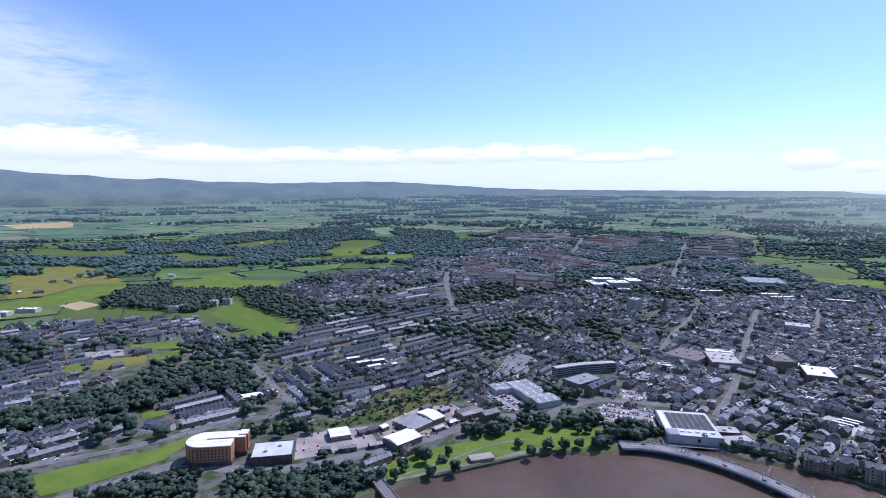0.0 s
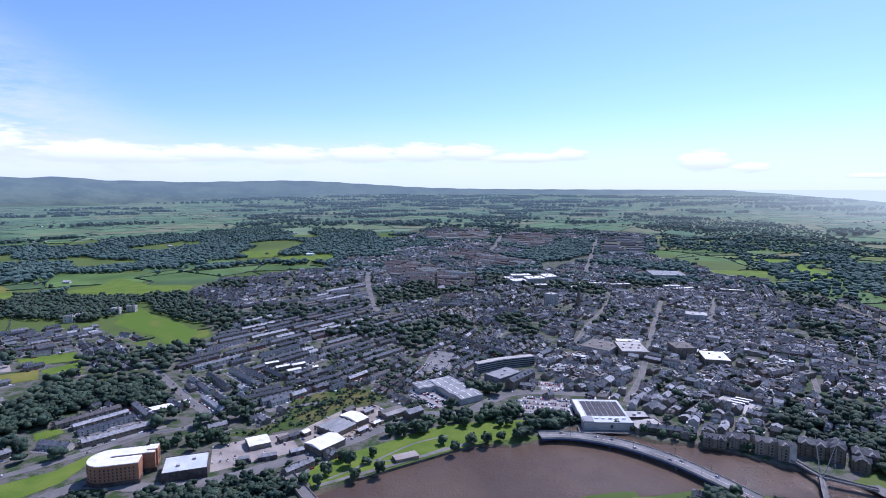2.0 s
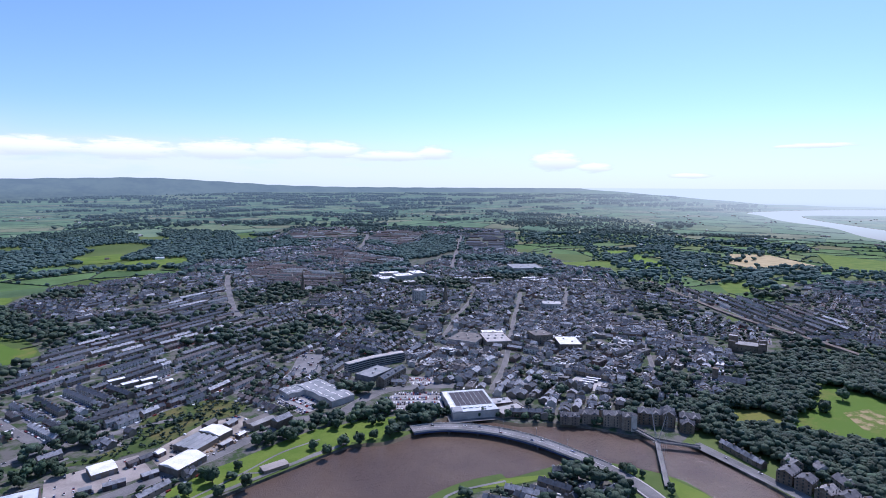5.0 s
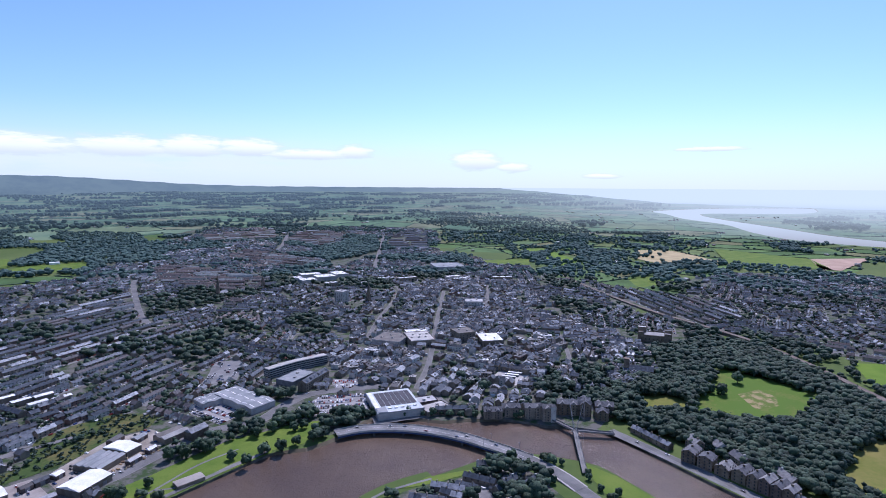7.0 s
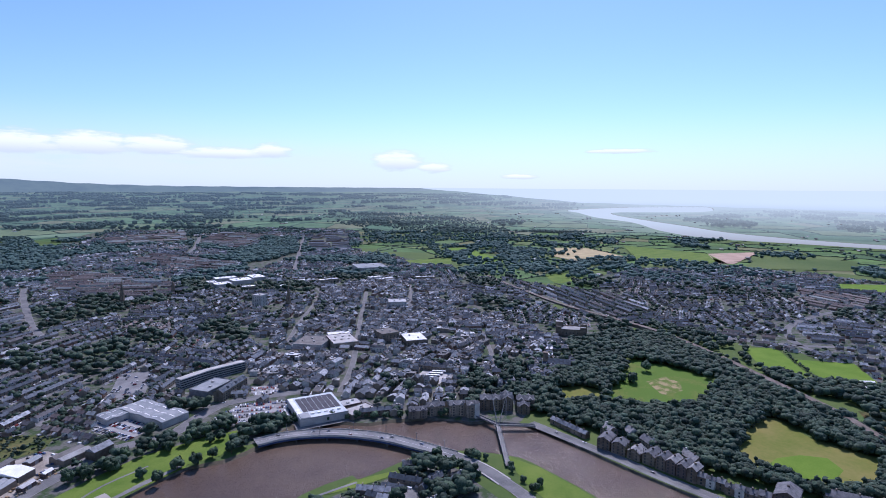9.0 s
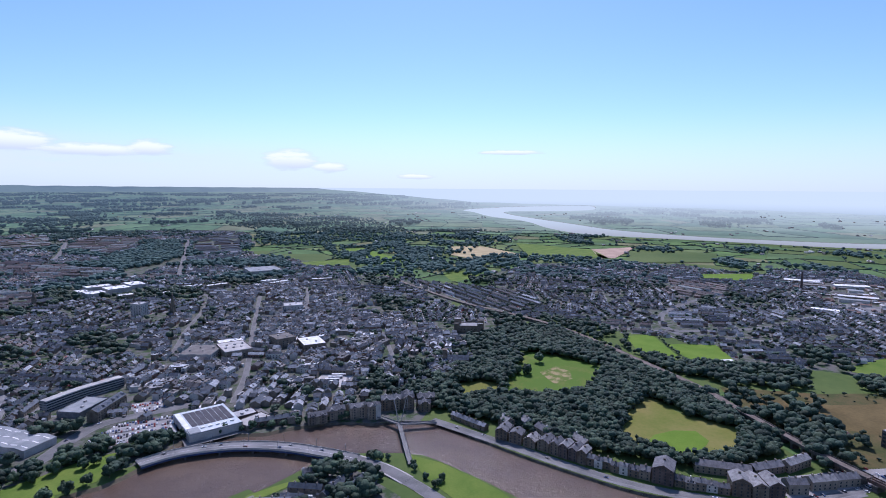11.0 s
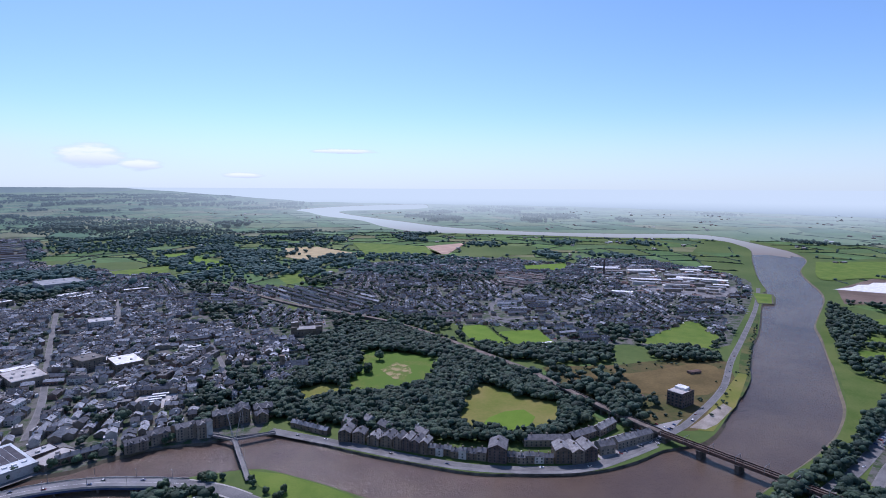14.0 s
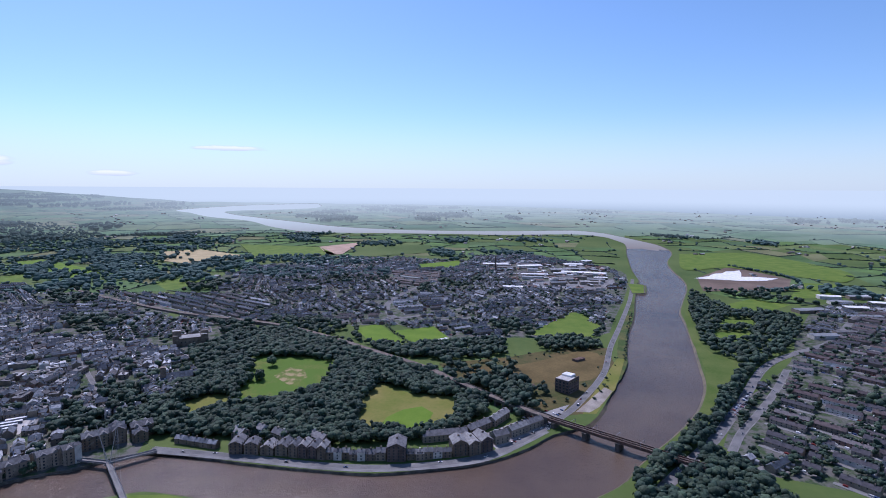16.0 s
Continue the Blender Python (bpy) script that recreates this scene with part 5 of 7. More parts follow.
for k, (x, y, ang, ln, wd, eaves, rise, flat) in enumerate(bulk):
    z = 0.0
    if k < NEAR_BULK:
        ob = thing("town_house", x, y, z, ang, "old stone town building with a slate roof" if not flat else "flat-roofed town building with pale walls", "building", "buildings of the old centre")
        if flat:
            part("wall", unit(BOX, STONE_OB), ob, m=sized(0, 0, 0, ln, wd, eaves))
            top = part("roof", unit(SOLID, FLATROOF_OB), ob, m=sized(0, 0, eaves, ln - 0.6, wd - 0.6, 0.25))
            part("parapet", unit(SOLID, CONCRETE), ob, m=sized(0, -wd / 2 + 0.2, eaves, ln, 0.4, 0.8))
            sub("roof_plant", unit(SOLID, CONCRETE), top, m=sized(ln * 0.2, 0, eaves + 0.2, 2.4, 2.0, 1.6))
        else:
            top = gabled(ob, ln, wd, eaves, rise, STONE_OB, SLATE_OB)
            sub("chimney", unit(SOLID, STONE_OB), top, m=sized(ln / 2 - 0.6, 0, eaves + rise - 0.8, 0.8, 1.8, 2.2))
        windows_on(ob, ln, wd, (1.2, 4.2) if eaves < 8 else (1.2, 4.2, 7.0), 4.6, (1.3, 1.5))
        continue
    wall_far.spread(BOX, (x, y, z), ang, (ln, wd, eaves))
    if flat:
        flat_far.spread(SOLID, (x, y, z + eaves), ang, (ln - 0.5, wd - 0.5, 0.5))
        flat_far.spread(SOLID, (x + 1, y + 1, z + eaves + 0.4), ang, (ln * 0.25, wd * 0.3, 1.8))
    else:
        wall_far.spread(GABLE_END, (x, y, z + eaves), ang, (ln, wd, rise))
        roof_far.spread(GABLE, (x, y, z + eaves + 0.05), ang, (ln + 0.4, wd + 0.6, rise))
        chim_far.spread(SOLID, (x + ln * 0.45 * math.cos(ang), y + ln * 0.45 * math.sin(ang), z + eaves + rise - 0.9), ang, (0.9, 2.0, 2.4))
    c, s = math.cos(ang), math.sin(ang)
    nw = max(1, int(ln / 4.2))
    j = (np.arange(nw) + 0.5) / nw * ln - ln / 2
    if math.hypot(x, y) < 1000:
        for sy in (1, -1):
            for h in np.arange(1.2, eaves - 1.6, 3.0):
                glass_far.spread(SOLID, np.column_stack([x + j * c - sy * wd / 2 * s, y + j * s + sy * wd / 2 * c, np.full(nw, z + h)]), np.full(nw, ang), np.tile((1.5, 0.14, 1.5), (nw, 1)))

stuff("back_lanes", lanes, LANE, "grey lanes before the terraces", "lanes")
stuff("lane_pavements", walks, PAVING, "pale pavements along the lanes", "pavements")
stuff("street_cars", street_cars, PAINT_ISLE, "cars parked along the lanes", "cars")
stuff("garden_sheds", yards, FLATROOF, "sheds, lean-tos and roof vents about the houses", "sheds")
stuff("house_walls", wall_far, STONE, "stone, brick and rendered walls of the town's houses", "houses")
stuff("house_roofs", roof_far, SLATE, "grey slate roofs of the town's houses", "roofs")
stuff("tiled_roofs", red_far, REDTILE, "brownish red tiled roofs of terraces", "roofs")
stuff("brick_terrace_roofs", brick_far, BRICKTILE, "reddish brick and tile roofs of hillside terraces", "roofs")
stuff("flat_roofs", flat_far, FLATROOF, "pale and dark flat roofs in the centre", "roofs")
stuff("house_chimneys", chim_far, STONE, "stone and brick chimney stacks", "chimneys")
stuff("house_windows", glass_far, GLASS, "dark windows of the town's houses", "windows")


# ---- bridges ----
def road_bridge():
    """The long curved road bridge on piers."""
    line = smooth_line([(188, 556), (212, 554), (239, 544), (272, 521), (301, 486), (321, 446), (336, 408)], 8.0)
    ob = tagged(new("road_bridge"), "long curved concrete road bridge with steel-blue sides", "bridge")
    z = 3.4
    part("deck", ribbon(line, 16.5, z, None, 0.9).mesh("deck", CONCRETE), ob)
    part("carriageway", ribbon(line, 13.0, z + 0.06).mesh("carriageway", LANE), ob, "grey asphalt carriageway")
    d = np.gradient(line, axis=0)
    d /= np.linalg.norm(d, axis=1)[:, None]
    nrm = np.stack([-d[:, 1], d[:, 0]], 1)
    for s in (-1, 1):
        part("girder", ribbon(line + nrm * 7.6 * s, 0.5, z - 0.9, None, 2.0).mesh("girder", STEEL_BLUE), ob, "deep steel-blue girder")
        part("parapet", ribbon(line + nrm * 8.1 * s, 0.3, z + 1.1, None, 1.1).mesh("parapet", CONCRETE), ob)
        part("kerb", ribbon(line + nrm * 6.9 * s, 0.9, z + 0.22, None, 0.2).mesh("kerb", PAVING), ob)
    part("centre_line", ribbon(line, 0.25, z + 0.1).mesh("centre_line", WHITE), ob)
    for k in range(5, len(line) - 1, 4):
        a = math.atan2(d[k][1], d[k][0])
        part("pier", unit(SOLID, PIER), ob, m=sized(*line[k], -6, 1.8, 15.0, 8.5, a))
    for k in range(4, len(line), 4):
        for s in (-1, 1):
            p = line[k] + nrm[k] * 7.6 * s
            lamp = thing("street_lamp", p[0], p[1], z + 0.2, 0, "tall grey steel street lamp on the bridge", "street lamp", "lamps along the bridge")
            part("post", unit(SOLID, STEEL), lamp, m=sized(0, 0, 0, 0.25, 0.25, 9))
            part("head", unit(SOLID, STEEL), lamp, m=sized(-nrm[k][0] * s * 0.9, -nrm[k][1] * s * 0.9, 9, 0.5, 1.6, 0.2, math.atan2(nrm[k][1], nrm[k][0]) + math.pi / 2))
    ramp = smooth_line([(336, 408), (342, 388), (345, 366), (345, 345)], 8.0)
    part("ramp", ribbon(ramp, 16.5, z, 0.45, 3.2).mesh("ramp", CONCRETE), ob, "sloping approach of the bridge")
    part("ramp_carriageway", ribbon(ramp, 13.0, z + 0.06, 0.51).mesh("ramp_carriageway", ROAD), ob, "grey asphalt approach")
    return line


def rod(a, b, r, mat, name, parent, seg=8):
    a, b = Vector(a), Vector(b)
    bm = bmesh.new()
    bmesh.ops.create_cone(bm, cap_ends=True, segments=seg, radius1=r, radius2=r * 0.6, depth=(b - a).length)
    me = bpy.data.meshes.new(name)
    bm.to_mesh(me)
    bm.free()
    me.materials.append(mat)
    return part(name, me, parent, m=Matrix.Translation((a + b) / 2) @ (b - a).to_track_quat("Z", "Y").to_matrix().to_4x4())


def foot_bridge():
    """The three-armed footbridge hung from two leaning masts."""
    ob = tagged(new("footbridge"), "pale Y-shaped footbridge hung from two leaning masts", "footbridge")
    hub = (421, 434)
    for end in ((366, 362), (455, 408), (420, 476)):
        line = np.linspace(end, hub, 10)
        part("deck", ribbon(line, 5.0, 2.6, 3.6, 0.7).mesh("deck", PAVING), ob)
        d = np.subtract(hub, end) / np.linalg.norm(np.subtract(hub, end))
        for s in (-1, 1):
            part("railing", ribbon(line + np.array((-d[1], d[0])) * 2.4 * s, 0.12, 3.8, 4.8, 1.1).mesh("railing", STEEL), ob)
    part("hub", unit(SOLID, PAVING), ob, m=sized(*hub, 2.9, 8, 8, 0.72, 0.8))
    part("pier", unit(SOLID, PIER), ob, m=sized(*hub, -6, 2.5, 2.5, 9))
    for dx, dy in ((5, -2.5), (-1, 5)):
        top = (hub[0] + dx * 1.8, hub[1] + dy * 1.8, 41)
        rod((hub[0] + dx * 0.2, hub[1] + dy * 0.2, 2.0), top, 0.42, CONCRETE, "mast", ob)
        for k in (2, 4, 6, 8):
            t = k / 10
            rod((366 + (hub[0] - 366) * t, 362 + (hub[1] - 362) * t, 3.4), (top[0], top[1], 38 - k * 0.6), 0.07, STEEL, "cable", ob, 5)
        for end in ((455, 408), (420, 476)):
            rod((*end, 3.2), (top[0], top[1], 39), 0.07, STEEL, "cable", ob, 5)


def rail_bridge():
    """Plate girders on stone piers, with the arched viaduct that leads to it."""
    ob = tagged(new("railway_bridge"), "dark rusted plate-girder railway bridge on stone piers", "bridge")
    a, b = np.array((622.0, 22.0)), np.array((536.0, -143.0))
    line = np.linspace(a, b, 24)
    u = (b - a) / np.linalg.norm(b - a)
    n = np.array((-u[1], u[0]))
    ang = math.atan2(u[1], u[0])
    part("deck", ribbon(line, 9.5, 8.4, None, 0.6).mesh("deck", BALLAST), ob)
    for s in (-1, 0, 1):
        part("girder", ribbon(line + n * s * 4.6, 0.5, 9.6, None, 3.2).mesh("girder", RUST), ob)
    for s in (-3.2, -1.7, 1.7, 3.2):
        part("rail", ribbon(line + n * s, 0.14, 8.56, None, 0.14).mesh("rail", RUST), ob)
    for d in (8, 46, 84):
        p = a + u * d
        part("pier", unit(SOLID, PIER), ob, m=sized(*p, -7, 4.2, 12.0, 12.6, ang))
        part("pier_cap", unit(SOLID, PIER), ob, m=sized(*p, 5.4, 5.2, 13.2, 1.0, ang))
    for d in np.arange(4, 186, 26):
        p = a + u * d
        for s in (-1, 1):
            part("mast", unit(SOLID, STEEL), ob, m=sized(p[0] + n[0] * 5.2 * s, p[1] + n[1] * 5.2 * s, 8.4, 0.3, 0.3, 6.5, ang))
        part("gantry", unit(SOLID, STEEL), ob, m=sized(*p, 14.7, 0.25, 10.6, 0.25, ang))
    via = tagged(new("viaduct"), "dark stone arched railway viaduct behind the quay", "viaduct")
    vl = smooth_line([(724, 162), (674, 99), (642, 54), (622, 22)], 6.0)
    part("deck", ribbon(vl, 10.5, 9.0, None, 1.8).mesh("deck", PIER), via)
    part("ballast", ribbon(vl, 8.0, 9.06).mesh("ballast", BALLAST), via, "pale brown ballast")
    d = np.gradient(vl, axis=0)
    for k in range(1, len(vl) - 1, 2):
        part("pier", unit(SOLID, PIER), via, m=sized(*vl[k], -1, 3.0, 9.4, 9.0, math.atan2(d[k][1], d[k][0])))
    for s in (-1, 1):
        dn = d / np.linalg.norm(d, axis=1)[:, None]
        part("parapet", ribbon(vl + np.stack([-dn[:, 1], dn[:, 0]], 1) * 5.0 * s, 0.5, 10.1, None, 1.2).mesh("parapet", PIER), via)


TIMBER = palette("stacked_timber", ((0.300, 0.215, 0.130), (0.380, 0.300, 0.200), (0.190, 0.130, 0.085), (0.420, 0.380, 0.320)), "island")
QUAY_SLATE = palette("old_slates", ((0.121, 0.123, 0.132), (0.172, 0.172, 0.178), (0.218, 0.215, 0.214), (0.144, 0.143, 0.149), (0.265, 0.259, 0.253)), "object", 0.8, 0.3, 2.0, 0.35, 0.15)
STEEL_BLUE = material("blue_bridge_paint", (0.035, 0.055, 0.130), (0.060, 0.085, 0.180), 0.2, 1.0, 0.5)
bridge_line = road_bridge()
foot_bridge()
rail_bridge()
old = tagged(new("stone_bridge"), "old stone road bridge at the river bend", "bridge")
ol = np.linspace((-74, 512), (-10, 395), 10)
part("deck", ribbon(ol, 11, 1.6, None, 1.6).mesh("deck", CONCRETE), old)
part("carriageway", ribbon(ol, 8, 1.66).mesh("carriageway", ROAD), old, "grey asphalt carriageway")
for s in (-1, 1):
    part("parapet", ribbon(ol + np.array((0.88, 0.48)) * 5.2 * s, 0.5, 2.8, None, 1.2).mesh("parapet", STONE_OB), old)
for t in (0.3, 0.55, 0.8):
    part("pier", unit(SOLID, PIER), old, m=sized(-74 + 64 * t, 512 - 117 * t, -6, 3, 10, 6.5, 2.07))


# ---- large buildings ----
def outline_block(poly, z0, z1, mat, name):
    """A solid raised on an outline."""
    n = len(poly)
    v = [(x, y, z0) for x, y in poly] + [(x, y, z1) for x, y in poly]
    me = bpy.data.meshes.new(name)
    me.from_pydata(v, [], [(i, (i + 1) % n, n + (i + 1) % n, n + i) for i in range(n)] + [list(range(2 * n - 1, n - 1, -1))[::-1], list(range(n))[::-1]])
    me.update()
    me.materials.append(mat)
    return me


def terracotta_block():
    """Student flats: a long loop with a round end and a narrow court open to one side."""
    ob = thing("apartment_block", -229, 531, 0, 0.14, "terracotta-clad apartment block with a rounded end and white roof", "apartment block")
    hw, ln, slot = 17.5, 52.0, 1.5
    arc = [(-ln / 2 + 17 - hw * math.sin(t), -hw * math.cos(t)) for t in np.linspace(0, math.pi, 19)]
    inner = [(-ln / 2 + 20 - slot * math.sin(t), slot * math.cos(t)) for t in np.linspace(0, math.pi, 9)]
    foot = [(ln / 2 - 6, -hw)] + arc + [(ln / 2 + 4, hw), (ln / 2 + 4, slot)] + inner + [(ln / 2 - 6, -slot)]
    foot = foot[::-1]
    part("podium", outline_block([(x * 1.03, y * 1.04) for x, y in foot], 0, 4.2, DARKBRICK, "podium"), ob, "dark brick base")
    part("wall", outline_block(foot, 4.2, 19.5, TERRACOTTA, "wall"), ob)
    part("roof", outline_block([(x * 0.985, y * 0.975) for x, y in foot], 19.5, 20.1, WHITE_METAL, "roof"), ob, "white roof membrane")
    part("tower", unit(SOLID, TERRACOTTA), ob, m=sized(ln / 2 + 1, hw - 6, 4.2, 9, 11, 16.6))
    part("tower_roof", unit(SOLID, WHITE_METAL), ob, m=sized(ln / 2 + 1, hw - 6, 20.8, 8.4, 10.4, 0.4))
    pane = unit(SOLID, GLASS)
    for h in (5.6, 8.7, 11.8, 14.9):
        for x in np.arange(-ln / 2 + 18, ln / 2 - 7, 3.4):
            part("window", pane, ob, m=sized(x, -hw, h, 1.2, 0.3, 1.8))
        for t in np.linspace(0.15, math.pi - 0.15, 12):
            part("window", pane, ob, m=sized(-ln / 2 + 17 - hw * math.sin(t), -hw * math.cos(t), h, 0.3, 1.2, 1.8, math.pi / 2 - t))
    for h in (8.7, 11.8, 14.9):
        for y in (hw - 9, hw - 6, hw - 3):
            part("window", pane, ob, m=sized(ln / 2 + 5.5, y, h, 0.3, 1.2, 1.8))


def shed(name, pts, high, roofmat, wallmat, label, category="shed", bays=1, rise=1.8, lights=0, doors=0):
    """A wide shed with one or more low ridges, rooflights and doors."""
    x, y, ang, ln, wd = rect(pts)
    ob = thing(name, x, y, 0, ang, label, category)
    part("wall", unit(BOX, wallmat), ob, m=sized(0, 0, 0, ln, wd, high))
    each = wd / bays
    for k in range(bays):
        y0 = -wd / 2 + (k + 0.5) * each
        r = part("roof", unit(PRISM, roofmat), ob, m=sized(0, y0, high + 0.02, ln + 0.6, each * 0.995, rise))
        for i in range(lights):
            px = (i + 0.5) / lights - 0.5
            for sy in (-1, 1):
                lt = new("rooflight", unit(SOLID, FRAME))
                lt.parent = r
                lt.matrix_basis = Matrix.Translation((px, 0.25 * sy, 0.5)) @ Matrix.Rotation(-sy * math.atan(2), 4, "X") @ Matrix.Diagonal((1.2 / ln, 0.7, 0.02, 1))
    for i in range(doors):
        part("door", unit(SOLID, STEEL), ob, m=sized((i + 0.5) / doors * ln - ln / 2, -wd / 2 - 0.05, 0, 4, 0.2, 4.2))
    return ob


def flat_block(name, pts, high, roofmat, wallmat, label, category="building", floors=0, bay=4.0, plant=2):
    x, y, ang, ln, wd = rect(pts)
    ob = thing(name, x, y, 0, ang, label, category)
    part("wall", unit(BOX, wallmat), ob, m=sized(0, 0, 0, ln, wd, high))
    top = part("roof", unit(SOLID, roofmat), ob, m=sized(0, 0, high, ln - 0.8, wd - 0.8, 0.2))
    for s in (-1, 1):
        part("parapet", unit(SOLID, wallmat), ob, m=sized(0, s * (wd / 2 - 0.2), high, ln, 0.4, 0.9))
        part("parapet", unit(SOLID, wallmat), ob, m=sized(s * (ln / 2 - 0.2), 0, high, 0.4, wd - 0.8, 0.9))
    for k in range(plant):
        sub("roof_plant", unit(SOLID, CONCRETE), top, m=sized((k - plant / 2 + 0.5) * ln / (plant + 1), (k % 2 - 0.5) * wd * 0.3, high + 0.2, 3.2, 2.6, 1.8))
    if floors:
        windows_on(ob, ln, wd, [1.2 + 3.2 * k for k in range(floors)], bay, (1.6, 1.6), ends=True)
    return ob


terracotta_block()
flat_block("warehouse_store", [(-195, 545), (-156, 551), (-146, 521), (-184, 512)], 9, PALE_SHEET, DARKBRICK, "low retail shed with a pale grey-blue flat roof", "shed")
shed("white_unit", [(-126, 588), (-105, 595), (-101, 574), (-120, 565)], 5.5, WHITE_METAL, STONE_OB, "small white-roofed unit in a goods yard", doors=2)
shed("trade_shed", [(-62, 565), (-37, 589), (-24, 565), (-47, 544)], 7, WHITE_METAL, STONE_OB, "cream-roofed trade shed with a low ridge", rise=2.8, doors=2)
shed("sawtooth_shed", [(-56, 604), (-34, 627), (-10, 608), (-30, 586)], 6, BLUE_METAL, STONE_OB, "grey ridged industrial shed with rooflights", bays=4, rise=1.6)
shed("white_shed", [(-32, 629), (-20, 641), (6, 622), (-8, 610)], 7, WHITE_METAL, STONE_OB, "white-roofed industrial shed beside a ridged one", rise=2.2)
for x, y, ang, ln, wd, mat in ((-78, 592, 0.6, 12, 8, SLATE_OB), (-88, 585, 0.6, 10, 7, FLATROOF_OB), (-66, 598, 0.8, 9, 9, WHITE_METAL), (-20, 655, 0.9, 16, 9, FLATROOF_OB), (-70, 555, 0.4, 14, 8, SLATE_OB),
                               (-98, 548, 0.25, 18, 8, SLATE_OB), (-4, 596, 0.75, 14, 7, FLATROOF_OB), (12, 612, 0.75, 10, 6, WHITE_METAL), (2, 648, 0.8, 14, 9, BLUE_METAL), (-120, 545, 0.2, 10, 7, BLUE_METAL)):
    c, s = math.cos(ang), math.sin(ang)
    shed("workshop", [(x - c * ln / 2 + s * wd / 2, y - s * ln / 2 - c * wd / 2), (x + c * ln / 2 + s * wd / 2, y + s * ln / 2 - c * wd / 2), (x + c * ln / 2 - s * wd / 2, y + s * ln / 2 + c * wd / 2), (x - c * ln / 2 - s * wd / 2, y - s * ln / 2 + c * wd / 2)],
         4.5, mat, DARKBRICK, "small workshop with a low pitched roof in a works yard", rise=1.8, doors=1)
stacks = Soup()
for k in range(60):
    t_ = RNG.random()
    stacks.spread(SOLID, (-30 + 50 * t_ + RNG.normal() * 5, 578 + 42 * t_ + RNG.normal() * 4, 0.25), RNG.random() * 3, (RNG.uniform(1, 4), RNG.uniform(1, 2.4), RNG.uniform(0.6, 2.0)))
stuff("timber_stacks", stacks, TIMBER, "stacks of pale timber and pallets in the yard", "timber")
shed("depot", [(15, 640), (40, 655), (50, 637), (25, 622)], 6, FLATROOF_OB, STONE_OB, "grey depot building beside the road", bays=2)
shed("depot", [(44, 628), (62, 640), (68, 628), (50, 617)], 9, SLATE_OB, QUAYSTONE, "old stone mill block beside the road", rise=3.5)
shed("retail_shed", [(88, 735), (116, 744), (150, 673), (116, 654)], 8, BLUE_METAL, CONCRETE, "large retail shed with a blue-grey ribbed roof", "shop", bays=3, rise=1.5, lights=3)
shed("retail_wing", [(63, 725), (72, 703), (98, 712), (90, 738)], 7, BLUE_METAL, CONCRETE, "blue-grey roofed wing of the retail shed", "shop", bays=2, rise=1.3, lights=2)


def supermarket():
    x, y, ang, ln, wd = rect([(237, 568), (296, 562), (314, 625), (262, 639)])
    ob = thing("supermarket", x, y, 0, ang, "large supermarket with a dark panelled roof and white edges", "supermarket")
    part("wall", unit(BOX, CONCRETE), ob, m=sized(0, 0, 0, ln, wd, 8.2))
    top = part("roof", unit(SOLID, PALE_SHEET), ob, m=sized(0, 0, 8.2, ln - 0.5, wd - 0.5, 0.3), label="grey roof sheeting")
    part("roof_edge", unit(SOLID, WHITE_METAL), ob, m=sized(-ln * 0.44, 0, 8.5, ln * 0.1, wd * 0.9, 0.5), label="white roof strip")
    for i in range(7):
        sub("roof_panel", unit(SOLID, DARK_PANEL), top, m=sized(-ln * 0.30 + i * ln * 0.115, wd * 0.10, 8.5, ln * 0.105, wd * 0.62, 0.25), label="dark roof panel")
    part("parapet", unit(SOLID, BLUE_METAL), ob, m=sized(0, -wd / 2 + 0.3, 8.2, ln, 0.6, 1.2))
    part("canopy", unit(SOLID, BLUE_METAL), ob, m=sized(-ln * 0.38, -wd * 0.38, 8.5, ln * 0.2, wd * 0.2, 1.3), label="grey entrance canopy")
    for i in range(5):
        sub("roof_plant", unit(SOLID, WHITE_METAL), top, m=sized(-ln * 0.2 + i * ln * 0.14, -wd * 0.33, 8.5, 4, 2.4, 1.3))


supermarket()
flat_block("shop_unit", [(301, 571), (336, 574), (328, 555), (294, 551)], 6, CONCRETE, STONE_OB, "shop unit with a pale flat roof")
flat_block("shop_unit", [(306, 600), (330, 596), (328, 578), (304, 580)], 6, FLATROOF_OB, DARKBRICK, "low shop with a dark hollow roof")


def curved_flats():
    """Five storeys of grey flats on a curve."""
    ob = tagged(new("curved_flats"), "curved grey five-storey office block with blue glass bands", "office block")
    mid = smooth_line([(163, 780), (206, 797), (258, 807)], 6.0)
    part("wall", ribbon(mid, 12, 13.5, None, 13.5).mesh("wall", BLUE_METAL), ob)
    part("roof", ribbon(mid, 11, 13.9, None, 0.4).mesh("roof", CONCRETE), ob)
    for h in (3.2, 6.3, 9.4, 12.5):
        part("window_band", ribbon(mid, 12.3, h, None, 1.5).mesh("window_band", GLASS), ob, "blue glass band")
    flat_block("glass_hall", [(172, 751), (211, 778), (223, 751), (183, 723)], 7, BLUE_METAL, STEEL, "low hall with a blue-grey roof")
    ob2 = thing("gabled_mill", 214, 722, 0, 0.72, "long stone mill with a row of pale roof gables", "mill")
    gabled(ob2, 58, 13, 12, 4, QUAYSTONE, SLATE_OB)
    for k in range(6):
        part("dormer", unit(PRISM, SLATE_OB), ob2, m=sized(-24 + k * 9.6, -3, 12.4, 5, 6, 3, 1.57))
    windows_on(ob2, 58, 13, (1.2, 4.4, 7.6), 4.0, (1.5, 1.7))


curved_flats()


